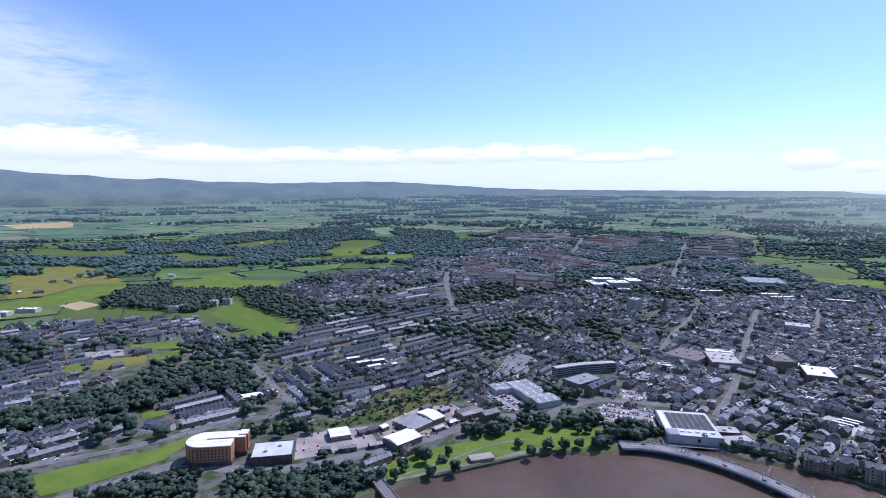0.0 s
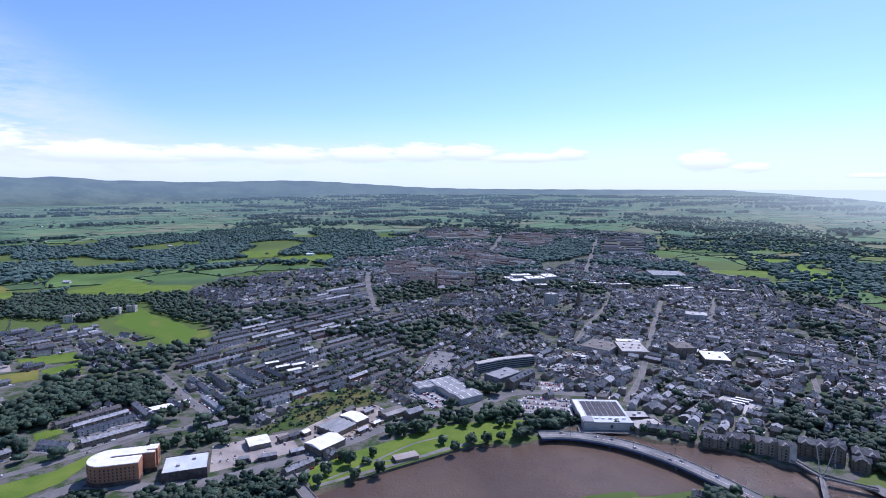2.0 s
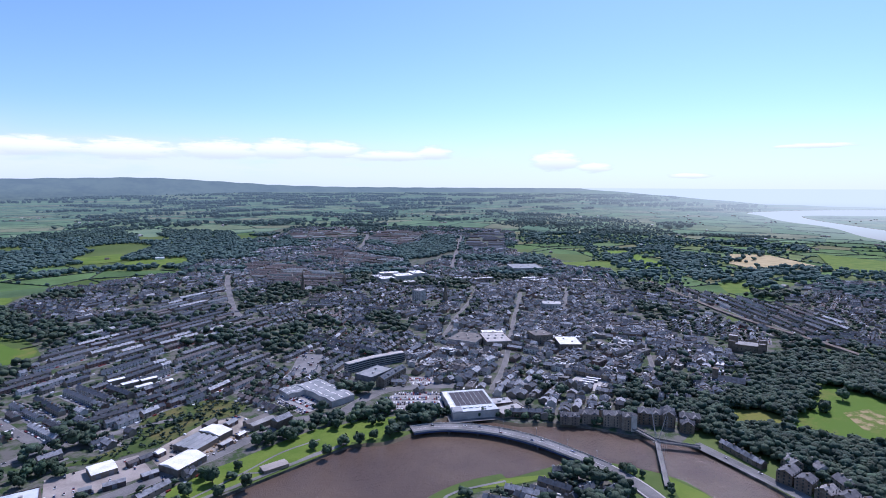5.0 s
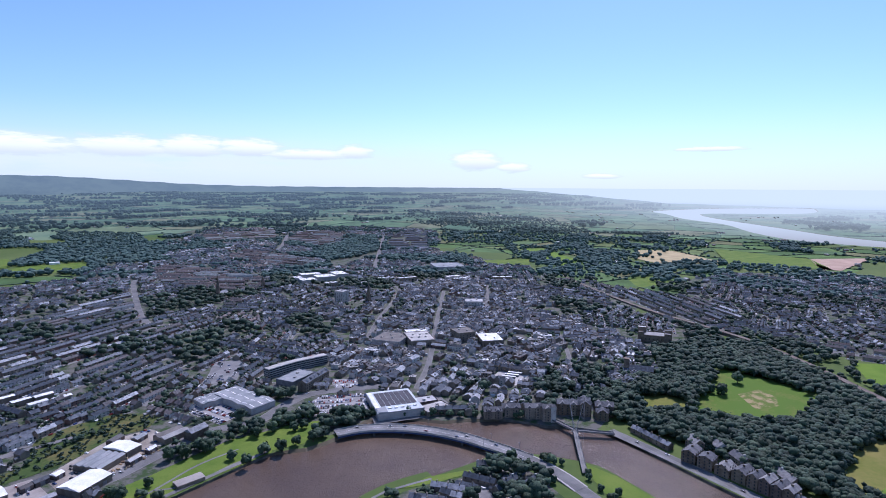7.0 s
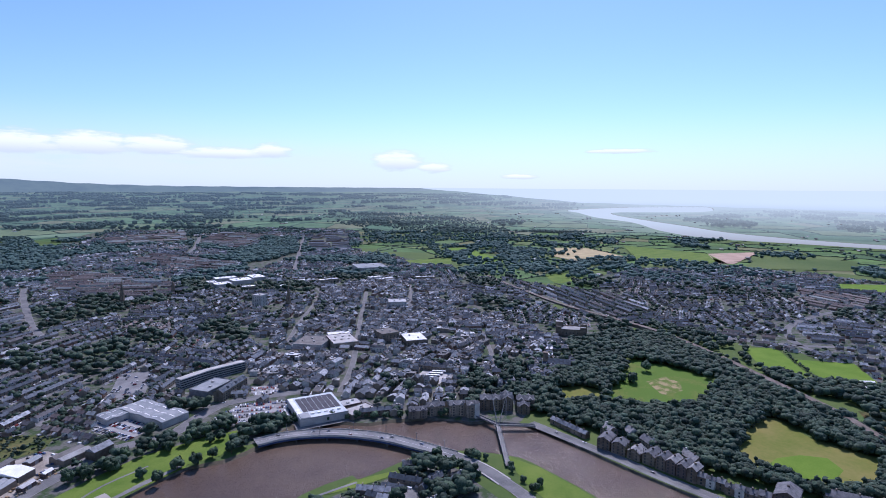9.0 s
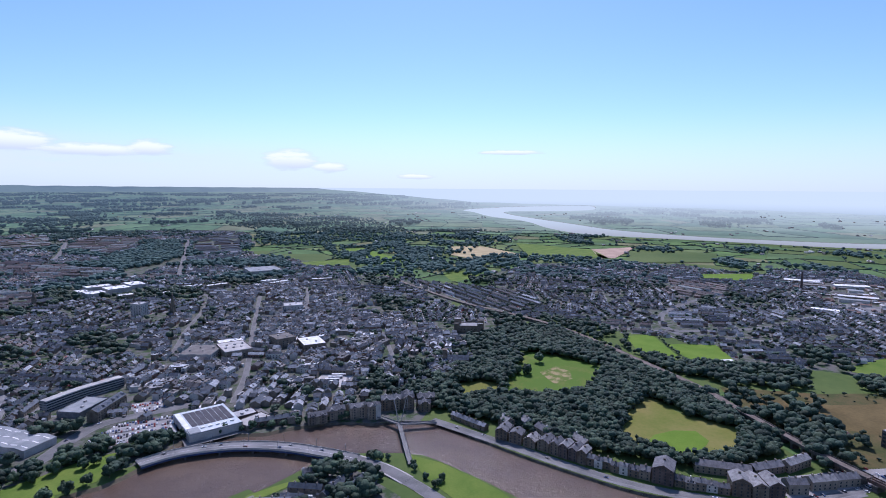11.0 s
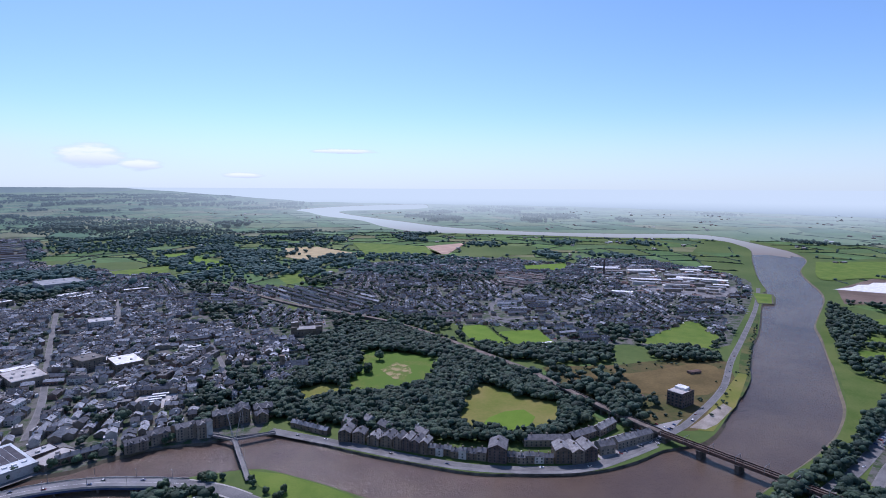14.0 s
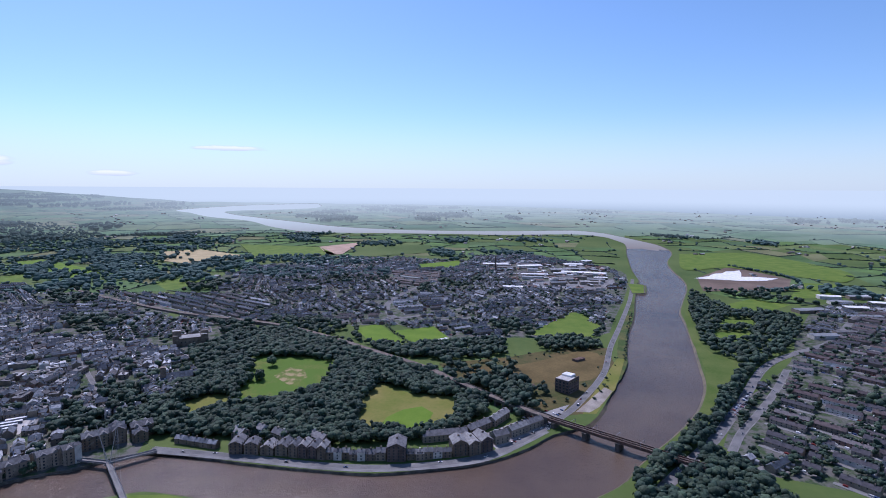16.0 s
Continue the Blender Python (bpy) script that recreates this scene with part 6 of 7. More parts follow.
def hero(name, x, y, ang, ln, wd, eaves, rise, wall, roof, label, category, floors=0, ends=True, spacing=4.2, chim=0):
    ob = thing(name, x, y, 0, ang, label, category)
    top = gabled(ob, ln, wd, eaves, rise, wall, roof)
    if floors:
        windows_on(ob, ln, wd, [1.3 + 3.1 * k for k in range(floors)], spacing, (1.3, 1.7), ends=ends)
    for k in range(chim):
        sub("chimney", unit(SOLID, wall), top, m=sized((k + 0.5) / chim * ln - ln / 2, 0, eaves + rise - 1, 1, 2, 2.5))
    return ob


# ---- the quay: warehouses with their gables to the river ----
def front(p, q, deep, gables, eaves, rise, label, floors, wall=None, category="warehouse"):
    p, q = np.array(p, float), np.array(q, float)
    u = q - p
    ln = np.linalg.norm(u)
    u /= ln
    n = np.array((-u[1], u[0]))
    if n[0] < 0:
        n = -n
    each = ln / gables
    for k in range(gables):
        size_ = deep * RNG.uniform(0.72, 1.0)
        c = p + u * (k + 0.5) * each + n * (size_ / 2 + 5 + RNG.uniform(-1, 1.5))
        if category == "house":
            c = p + u * (k + 0.5) * each + n * (size_ * 0.32 + 5 + RNG.uniform(-0.5, 2.5))
            home = hero("house", c[0], c[1], math.atan2(u[1], u[0]), each * 0.98, size_ * 0.64, eaves * RNG.uniform(0.72, 1.05), rise * RNG.uniform(0.8, 1.1), (QUAYSTONE, STONE_OB, QUAYSTONE)[k % 3], QUAY_SLATE, label, category, floors, False, 3.2, 1)
            if k % 2:
                part("dormer", unit(PRISM, QUAY_SLATE), home, m=sized(0, (1 if home.matrix_basis.to_3x3().col[1].x < 0 else -1) * size_ * 0.2, eaves * 0.9, size_ * 0.3, 3.0, 2.2, math.pi / 2))
            continue
        hero("warehouse" if category == "warehouse" else "house", c[0], c[1], math.atan2(n[1], n[0]), size_, each * RNG.uniform(0.84, 0.97), eaves * RNG.uniform(0.78, 1.0), rise * RNG.uniform(0.66, 0.9), wall or (QUAYSTONE, QUAYSTONE, QUAYSTONE, DARKBRICK)[int(RNG.integers(4))], QUAY_SLATE,
             label, category, floors, True, 3.6, 1)


Q = [(473, 406), (471, 355), (464, 335), (472, 304), (475, 274), (478, 234), (486, 195), (490, 175), (495, 154), (501, 137), (514, 111), (522, 95), (539, 72)]
for k in range(5):
    a, b = np.array(Q[0], float), np.array(Q[1], float)
    t = (k + 0.5) / 5
    c = a + (b - a) * t + (9, 0)
    hero("cottage", c[0], c[1], math.pi / 2 + 0.04, 10.0, 8.5, 5.6, 2.8, QUAYSTONE, SLATE_OB, "small stone quayside cottage in a terrace", "house", 2, False, 4.5, 1)
front(Q[2], Q[3], 20, 2, 11.0, 4.5, "tall sandstone quay warehouse with a slate gable", 4)
front(Q[3], Q[4], 22, 2, 10.5, 4.5, "sandstone quay warehouse with a slate gable", 4)
front(Q[4], Q[5], 21, 4, 12.5, 4.0, "tall sandstone warehouse gable in a row of four", 4)
front(Q[5], Q[6], 13, 5, 8.5, 3.0, "low stone quayside house with dormers", 2, category="house")
front(Q[6], Q[7], 14, 2, 9.5, 3.5, "stone quayside inn with a slate gable", 3, category="house")
front(Q[7], Q[8], 24, 1, 15.5, 5.5, "tallest sandstone warehouse with one steep gable", 5)
front(Q[8], Q[9], 14, 2, 9.0, 3.5, "stone quayside house with a slate roof", 3, category="house")
front(Q[9], Q[10], 15, 3, 8.0, 3.2, "low stone quayside house with chimneys", 2, category="house")
front(Q[10], Q[11], 26, 1, 14.5, 5.0, "tall stone warehouse with a pale roof", 4)
front(Q[11], Q[12], 24, 2, 13.0, 4.5, "tall stone quayside flats with slate gables", 4)
for x, y, ang, ln, wd, eaves, label in ((559, 131, 2.02, 50, 14, 7.5, "long stone shed with a pale slate roof behind the quay"), (588, 100, 2.55, 34, 12, 7, "stone mill wing with a slate roof behind the quay"),
                                        (618, 80, 2.75, 34, 11, 8, "long pale-walled house row beside the viaduct"), (590, 56, 2.45, 26, 11, 9, "stone flats with a slate roof near the quay's end"),
                                        (612, 40, 2.45, 24, 11, 8, "stone flats with a slate roof at the quay's end"), (566, 72, 2.3, 18, 12, 10, "tall stone flats with a pale slate roof on the quay")):
    hero("maltings", x, y, ang, ln, wd, eaves, 3.6, STONE_OB, QUAY_SLATE, label, "building", 2, True, 4.0, 3)
for x, y, ln in ((512, 300, 20), (515, 258, 24), (520, 330, 18), (505, 345, 16)):
    hero("villa", x, y, 1.2, ln, 12, 9, 4, STONE_OB, QUAY_SLATE, "pale stone house at the foot of the wood", "house", 3, True, 4.0, 2)

def cross_gables(ob, ln, wd, eaves, rise, n, wall, roof, side):
    """Gabled bays that stand out from a long front."""
    for k in range(n):
        x = (k + 0.5) / n * ln - ln / 2
        deep, each = wd * 0.5 + 1.6, ln / n * 0.52
        part("bay", unit(BOX, wall), ob, m=sized(x, side * deep / 2, 0, each, deep, eaves + 0.4))
        part("bay_roof", unit(PRISM, roof), ob, m=sized(x, side * deep / 2, eaves + 0.42, deep + 0.6, each + 0.7, rise * 0.85, math.pi / 2))
        for h in np.arange(1.3, eaves - 1.8, 3.1):
            part("window", unit(SOLID, GLASS), ob, m=sized(x, side * deep, h, 1.5, 0.2, 1.7))


# ---- flats by the footbridge and along the river front ----
for k, (x, y, ang, ln, hgt) in enumerate(((452, 480, 2.5, 26, 16), (470, 470, 0.9, 22, 17), (487, 455, 2.5, 22, 15), (476, 447, 0.9, 14, 12))):
    flats_ = hero("riverside_flats", x, y, ang, ln, 12, hgt - 2.5, 4.2, QUAYSTONE, QUAY_SLATE, "stone-faced riverside flats with slate gables", "apartment block", 4, True, 3.6)
    cross_gables(flats_, ln, 12, hgt - 2.5, 3.6, 2 if ln > 15 else 1, QUAYSTONE, QUAY_SLATE, 1 if k % 2 == 0 else -1)
    cross_gables(flats_, ln, 12, hgt - 2.5, 3.6, 2 if ln > 15 else 1, QUAYSTONE, QUAY_SLATE, -1 if k % 2 == 0 else 1)
for k, (x, y, ln, hgt) in enumerate(((366, 514, 22, 11), (388, 508, 22, 13), (408, 492, 20, 15), (418, 478, 12, 17))):
    flats_ = hero("riverside_flats", x, y, -0.45, ln, 12, hgt - 1.5, 3.6, STONE_OB, QUAY_SLATE, "buff stone flats facing the river", "apartment block", 4, True, 3.6)
    cross_gables(flats_, ln, 12, hgt - 1.5, 3.2, 2 if ln > 15 else 1, STONE_OB, QUAY_SLATE, -1)
    if k > 1:
        part("turret", unit(SOLID, STONE_OB), flats_, m=sized(ln / 2, -6, 0, 6, 6, hgt + 1.5))
        part("turret_roof", unit(HIP, QUAY_SLATE), flats_, m=sized(ln / 2, -6, hgt + 1.52, 7, 7, 2.4))
hero("long_terrace", 335, 545, -0.42, 52, 9, 7, 3, QUAYSTONE, SLATE_OB, "long low stone building along the river road", "building", 2, False, 4.0, 6)

# ---- big roofs of the centre ----
for x, y, w_, d_, h_ in ((440, 1535, 44, 42, 9), (498, 1560, 56, 50, 11), (555, 1600, 40, 60, 10), (470, 1610, 60, 34, 12), (425, 1585, 26, 34, 8)):
    flat_block("works", [(x - w_ / 2, y - d_ / 2), (x + w_ / 2, y - d_ / 2), (x + w_ / 2 + 4, y + d_ / 2), (x - w_ / 2 + 4, y + d_ / 2)], h_, WHITE_METAL, CONCRETE, "works hall with a brilliant white flat roof", "factory", 0, 4, 3)
flat_block("market_hall", [(517, 764), (540, 807), (570, 797), (556, 744)], 10, WHITE_METAL, STONE_OB, "market hall with a white flat roof", "market hall", 2, 5)
flat_block("shopping_centre", [(366, 852), (398, 820), (426, 864), (388, 908)], 10, FLATROOF_OB, CONCRETE, "shopping centre hall with a pale flat roof", "shops", 2, 6, 4)
flat_block("shopping_centre", [(400, 818), (442, 804), (472, 858), (430, 864)], 12, CONCRETE, STONE_OB, "stepped shopping centre roof with white plant", "shops", 2, 6, 6)
flat_block("shop_arcade", [(432, 868), (474, 862), (470, 884), (434, 900)], 9, WHITE_METAL, CONCRETE, "low arcade with a white roof", "shops", 0, 6, 1)
flat_block("town_hall_block", [(497, 811), (503, 837), (533, 838), (530, 793)], 16, FLATROOF_OB, STONE_OB, "tall stone block with a grey hipped roof", "building", 4, 5)
flat_block("office_block", [(652, 1029), (687, 1009), (706, 1038), (671, 1059)], 16, FLATROOF_OB, CONCRETE, "grey office block in the old centre", "building", 4, 5)
flat_block("store", [(812, 1334), (900, 1346), (898, 1362), (810, 1350)], 10, WHITE_METAL, STONE_OB, "long store with a pale flat roof", "shop", 2, 7)
flat_block("store", [(926, 1312), (978, 1284), (986, 1298), (934, 1326)], 10, WHITE_METAL, STONE_OB, "store with a pale flat roof", "shop", 2, 7)
flat_block("office_tower", [(420, 1235), (440, 1250), (452, 1230), (432, 1216)], 26, FLATROOF_OB, CONCRETE, "plain pale concrete office tower", "tower block", 7, 4)
flat_block("college_hall", [(859, 1550), (954, 1523), (1000, 1610), (905, 1640)], 13, BLUE_METAL, CONCRETE, "long grey college hall with many windows", "college", 3, 8)
for x, y, w_, d_ in ((620, 1450, 50, 18), (700, 1420, 60, 16), (560, 1400, 30, 24), (830, 1380, 46, 20), (480, 1440, 34, 22)):
    flat_block("store", [(x - w_ / 2, y - d_ / 2), (x + w_ / 2, y - d_ / 2), (x + w_ / 2, y + d_ / 2), (x - w_ / 2, y + d_ / 2)], 11, WHITE_METAL, STONE_OB, "store with a pale flat roof", "shop", 2, 7)
for k in range(5):
    shed("bus_shelter", [(438 + k * 9, 612 + k * 4), (452 + k * 9, 598 + k * 4), (455 + k * 9, 601 + k * 4), (441 + k * 9, 615 + k * 4)], 3.2, WHITE_METAL, STEEL, "white-roofed passenger stand in the bus yard", "bus station", rise=0.5)


def castle():
    ob = thing("castle", 812, 645, 0, -0.85, "grey stone castle with square towers", "castle")
    for x, y, lx, ly, h in ((0, 0, 52, 30, 12), (-22, 12, 14, 14, 21), (22, 10, 12, 12, 18), (20, -14, 11, 11, 17), (-24, -12, 10, 10, 17)):
        part("tower" if h > 13 else "wall", unit(BOX, QUAYSTONE), ob, m=sized(x, y, 0, lx, ly, h))
        part("roof", unit(SOLID, FLATROOF_OB), ob, m=sized(x, y, h, lx - 1.2, ly - 1.2, 0.3))
        for s in (-1, 1):
            part("battlement", unit(SOLID, QUAYSTONE), ob, m=sized(x, y + s * (ly / 2 - 0.3), h, lx, 0.6, 1.3))
    for k in range(6):
        part("window", unit(SOLID, GLASS), ob, m=sized(-16 + k * 6.4, -15.05, 5, 1.2, 0.2, 2.4))


castle()


def church(x, y, ang, tower_h, spire_h, label):
    ob = thing("church", x, y, 0, ang, label, "church")
    gabled(ob, 34, 14, 9, 6, QUAYSTONE, SLATE_OB)
    part("tower", unit(BOX, QUAYSTONE), ob, m=sized(-20, 0, 0, 7.5, 7.5, tower_h))
    if spire_h:
        bm = bmesh.new()
        bmesh.ops.create_cone(bm, cap_ends=True, segments=8, radius1=4.4, radius2=0.15, depth=spire_h)
        me = bpy.data.meshes.new("spire")
        bm.to_mesh(me)
        bm.free()
        me.materials.append(QUAYSTONE)
        part("spire", me, ob, m=Matrix.Translation((-20, 0, tower_h + spire_h / 2)))
    for k in range(5):
        for s in (-1, 1):
            part("window", unit(SOLID, GLASS), ob, m=sized(-12 + k * 6, s * 7, 2.5, 1.5, 0.2, 4))


church(500, 1185, 0.4, 24, 32, "dark stone church with a tall spire")
church(200, 1430, 0.9, 26, 34, "dark stone cathedral with a tall spire")
church(640, 530, -0.85, 24, 0, "stone priory church with a square tower among trees")
church(330, 1500, 0.2, 20, 16, "stone church with a short spire")


def derelict():
    ob = thing("derelict_mill", 740, 4, 0, -0.5, "derelict dark brick mill block with empty windows", "mill")
    part("wall", unit(BOX, DARKBRICK), ob, m=sized(0, 0, 0, 27, 21, 18))
    part("roof", unit(SOLID, CONCRETE), ob, m=sized(-4, 0, 18, 18, 20, 0.6))
    part("roof_house", unit(SOLID, WHITE_METAL), ob, m=sized(7, 2, 18, 12, 14, 3.0), label="white rooftop house")
    part("parapet", unit(SOLID, DARKBRICK), ob, m=sized(0, -10.3, 18, 27, 0.5, 1.2))
    windows_on(ob, 27, 21, (1.6, 5.6, 9.6, 13.6), 4.2, (2.6, 2.1), ends=True)


derelict()
shed("low_ruin", [(722, 76), (736, 46), (744, 50), (730, 80)], 4, RUST, DARKBRICK, "roofless low brick building on the brownfield", rise=0.8)
shed("low_ruin", [(868, -8), (882, -22), (888, -16), (874, -2)], 3.5, RUST, DARKBRICK, "small brick hut on the brownfield", rise=0.8)

# ---- works and sheds down river ----
WORKS = (((1794, 39), (1784, -100), 30, "w"), ((1701, 158), (1713, 76), 20, "w"), ((1871, 182), (1907, 104), 34, "w"), ((1907, 311), (1931, 224), 26, "w"),
         ((1822, 72), (1834, 27), 30, "b"), ((1956, 30), (1973, -32), 30, "w"), ((1474, 185), (1479, 132), 22, "w"), ((2066, -39), (2090, -66), 30, "w"),
         ((1802, 144), (1810, 113), 28, "b"), ((1740, 170), (1755, 110), 18, "g"), ((1650, 150), (1660, 90), 18, "b"), ((1640, 60), (1650, 0), 16, "g"), ((1690, 40), (1700, -40), 20, "g"),
         ((1745, 60), (1752, 20), 16, "w"), ((1830, 250), (1850, 190), 24, "g"), ((1860, 30), (1880, -40), 26, "b"), ((1600, -20), (1612, -70), 14, "g"), ((1560, 60), (1575, 20), 14, "b"),
         ((1700, -60), (1706, -100), 14, "w"), ((1650, -40), (1655, -90), 14, "b"), ((1880, 260), (1890, 215), 18, "b"), ((1935, 190), (1950, 120), 22, "g"))
SHEET = {"w": (WHITE_METAL, "white-roofed industrial shed near the river"), "b": (BLUE_METAL, "blue-grey industrial shed near the river"), "g": (FLATROOF_OB, "dull grey industrial shed near the river")}
for k, (a, b, deep, tone) in enumerate(WORKS):
    u = np.subtract(b, a) / np.hypot(*np.subtract(b, a))
    n_ = np.array((-u[1], u[0])) * deep / 2
    n_ = n_ if n_[0] > 0 else -n_
    shed("industrial_shed", [tuple(a + n_ * 0), tuple(b + n_ * 0), tuple(b + n_ * 2), tuple(a + n_ * 2)], 7 + k % 3, SHEET[tone][0], STONE_OB, SHEET[tone][1], bays=1 + k % 2)
unit_wall, unit_roof = Soup(), Soup()
for k in range(260):
    x, y = RNG.uniform(1480, 2000), RNG.uniform(-120, 330)
    if ask(chart["water"], np.array([x]), np.array([y]))[0] or ask(gap_road, np.array([x]), np.array([y]), 99.0)[0] < 12 or y < (x - 1480) * -0.1 - 70 or y > 120 + (x - 1480) * 0.45:
        continue
    a, ln, wd, h = -1.25 + RNG.normal() * 0.1 + (math.pi / 2 if RNG.random() < 0.4 else 0), RNG.uniform(9, 26), RNG.uniform(7, 13), RNG.uniform(3.5, 6.5)
    unit_wall.spread(BOX, (x, y, 0), a, (ln, wd, h))
    unit_roof.spread(PRISM, (x, y, h + 0.03), a, (ln + 0.4, wd + 0.5, RNG.uniform(0.8, 3.0)))
stuff("works_walls", unit_wall, STONE, "brick and rendered walls of small works units", "works")
stuff("works_roofs", unit_roof, WORKS_ROOF, "pale, grey and brick-red roofs of small works units", "roofs")
for x, y, a, ln, wd, tone in ((1368, -515, -1.2, 70, 26, "b"), (1128, -452, -1.3, 52, 20, "b"), (1575, -712, -0.9, 46, 20, "w"), (1290, -570, -0.6, 40, 16, "g"), (1325, -612, -1.4, 50, 14, "b"), (1165, -500, -1.3, 40, 14, "g")):
    c, s_ = math.cos(a), math.sin(a)
    shed("industrial_shed", [(x + i * c * ln / 2 - j * s_ * wd / 2, y + i * s_ * ln / 2 + j * c * wd / 2) for i, j in ((-1, -1), (1, -1), (1, 1), (-1, 1))], 7, SHEET[tone][0], STONE_OB, "low pale works building among trees", bays=2)
stack = thing("mill_chimney", 1775, 248, 0, 0, "tall dark brick mill chimney shaft", "chimney")
rod((0, 0, 0), (0, 0, 52), 3.6, DARKBRICK, "shaft", stack, 12)
part("base", unit(SOLID, DARKBRICK), stack, m=sized(0, 0, 0, 9, 9, 7))
for k in range(9):
    cx, cy = 1420 + (k % 3) * 70 + RNG.normal() * 8, -620 - (k // 3) * 70 + RNG.normal() * 8
    shed("industrial_shed", [(cx - 12, cy - 24), (cx - 12, cy + 24), (cx + 12, cy + 24), (cx + 12, cy - 24)], 8, (WHITE_METAL, BLUE_METAL)[k % 2], STONE_OB, "pale industrial shed across the river")

# ---- park and sports buildings ----
shed("park_pavilion", [(26, 532), (50, 539), (52, 527), (29, 520)], 3.6, YARD, STONE_OB, "low park pavilion with a pale flat roof", "pavilion", rise=0.6)
shed("grandstand", [(898, 259), (944, 220), (940, 214), (893, 253)], 4, WHITE_METAL, STONE_OB, "white-roofed stand along the touchline", "stand", rise=0.8)
shed("clubhouse", [(878, 245), (905, 222), (895, 208), (868, 232)], 5, FLATROOF_OB, STONE_OB, "low clubhouse by the playing field", "clubhouse")
shed("pavilion", [(-230, 2285), (-200, 2290), (-200, 2278), (-230, 2274)], 7, WHITE_METAL, WHITE, "small white pavilion on the cricket field", "pavilion")
shed("garage", [(-262, 690), (-222, 712), (-216, 700), (-256, 678)], 5, WHITE_METAL, BLUE_METAL, "filling station with a white canopy roof", "garage", rise=0.5)
for x, y in ((-142, 850), (-123, 830), (-104, 812), (-80, 819), (-101, 838)):
    shed("school_block", [(x - 10, y - 5), (x + 8, y + 5), (x + 12, y - 3), (x - 6, y - 13)], 7, WHITE_METAL, STONE_OB, "small white-roofed block among terraces", rise=1.0)
for k, (x, y) in enumerate(((-528, 1255), (-505, 1275), (-575, 1205), (-590, 1190))):
    flat_block("flats", [(x - 9, y - 7), (x + 9, y - 7), (x + 9, y + 7), (x - 9, y + 7)], 13, FLATROOF_OB, CONCRETE, "grey hillside flats with dark glazing", "apartment block", 4, 5)
for x, y, ln in ((-950, 1150, 60), (-905, 1185, 40), (-930, 1110, 30)):
    flat_block("school", [(x - ln / 2, y - 12), (x + ln / 2, y - 8), (x + ln / 2, y + 14), (x - ln / 2, y + 10)], 8, WHITE_METAL, CONCRETE, "school with pale blue-white roofs", "school")
jet = tagged(new("jetty"), "grassed stone jetty in the river", "jetty")
part("body", outline_block([(1495, -150), (1660, -150), (1645, -199), (1507, -184)], -6, 0.6, BANKWALL, "body"), jet)
part("turf", outline_block([(1500, -152), (1652, -152), (1640, -195), (1510, -181)], 0.6, 0.8, LAWN, "turf"), jet, "grass top")

boat = thing("moored_boat", 474, 178, -2.6, 1.4, "small white boat moored below the quay wall", "boat")
part("hull", outline_block([(-4.5, -1.1), (2.5, -1.4), (5, 0), (2.5, 1.4), (-4.5, 1.1)], 0, 1.3, WHITE, "hull"), boat)
part("cabin", unit(SOLID, FRAME), boat, m=sized(-0.8, 0, 1.3, 3.2, 1.8, 1.2))
part("window", unit(SOLID, GLASS), boat, m=sized(-0.8, 0, 1.8, 3.3, 1.9, 0.4))


# ---- trees ----
CROWNS = [lobed(k, 9 + k % 3, 2, 260) for k in range(1, 5)]
MID = [lobed(20 + k, 4 + k % 2, 1, 22) for k in range(5)]
SMALL = [lobed(40 + k, 1, 1, 6) for k in range(4)]
TINY = [ball(1, 60 + k, 0.3, 0.8) for k in range(4)]
TINY = [(v * 0.5 + (0, 0, 0.45), q, t) for v, q, t in TINY]


def trunk_mesh():
    bm = bmesh.new()
    bmesh.ops.create_cone(bm, cap_ends=True, segments=8, radius1=0.035, radius2=0.018, depth=0.5, matrix=Matrix.Translation((0, 0, 0.25)))
    for k in range(4):
        a = k * 1.7
        m = Matrix.Translation((0.06 * math.cos(a), 0.06 * math.sin(a), 0.46)) @ Matrix.Rotation(a, 4, "Z") @ Matrix.Rotation(0.6, 4, "Y")
        bmesh.ops.create_cone(bm, cap_ends=True, segments=5, radius1=0.014, radius2=0.006, depth=0.3, matrix=m)
    me = bpy.data.meshes.new("trunk")
    bm.to_mesh(me)
    bm.free()
    me.materials.append(BARK)
    return me


TRUNK = trunk_mesh()
models = []
for base in CROWNS:
    ob = thing("tree", 0, 0, -50, 0, "broad leafy dark green deciduous tree", "tree", "trees of the park and streets")
    part("trunk", TRUNK, ob)
    s_ = Soup()
    s_.add(base[0] * (1, 1, 1.0) + (0, 0, 0.06), base[1], base[2])
    part("crown", s_.mesh("crown", LEAF, True), ob)
    models.append(ob)
used = set()


def tree(x, y, high, wide=None, z=None):
    k = int(RNG.integers(len(models)))
    wide = wide or high * RNG.uniform(0.8, 1.05)
    z = float(ground_z(x, y)) if z is None else z
    m = Matrix.Translation((x, y, z)) @ Matrix.Rotation(RNG.random() * 6.28, 4, "Z") @ Matrix.Diagonal((wide, wide, high, 1))
    if k in used:
        copy_thing(models[k], m).matrix_basis = m
    else:
        used.add(k)
        models[k].matrix_basis = m


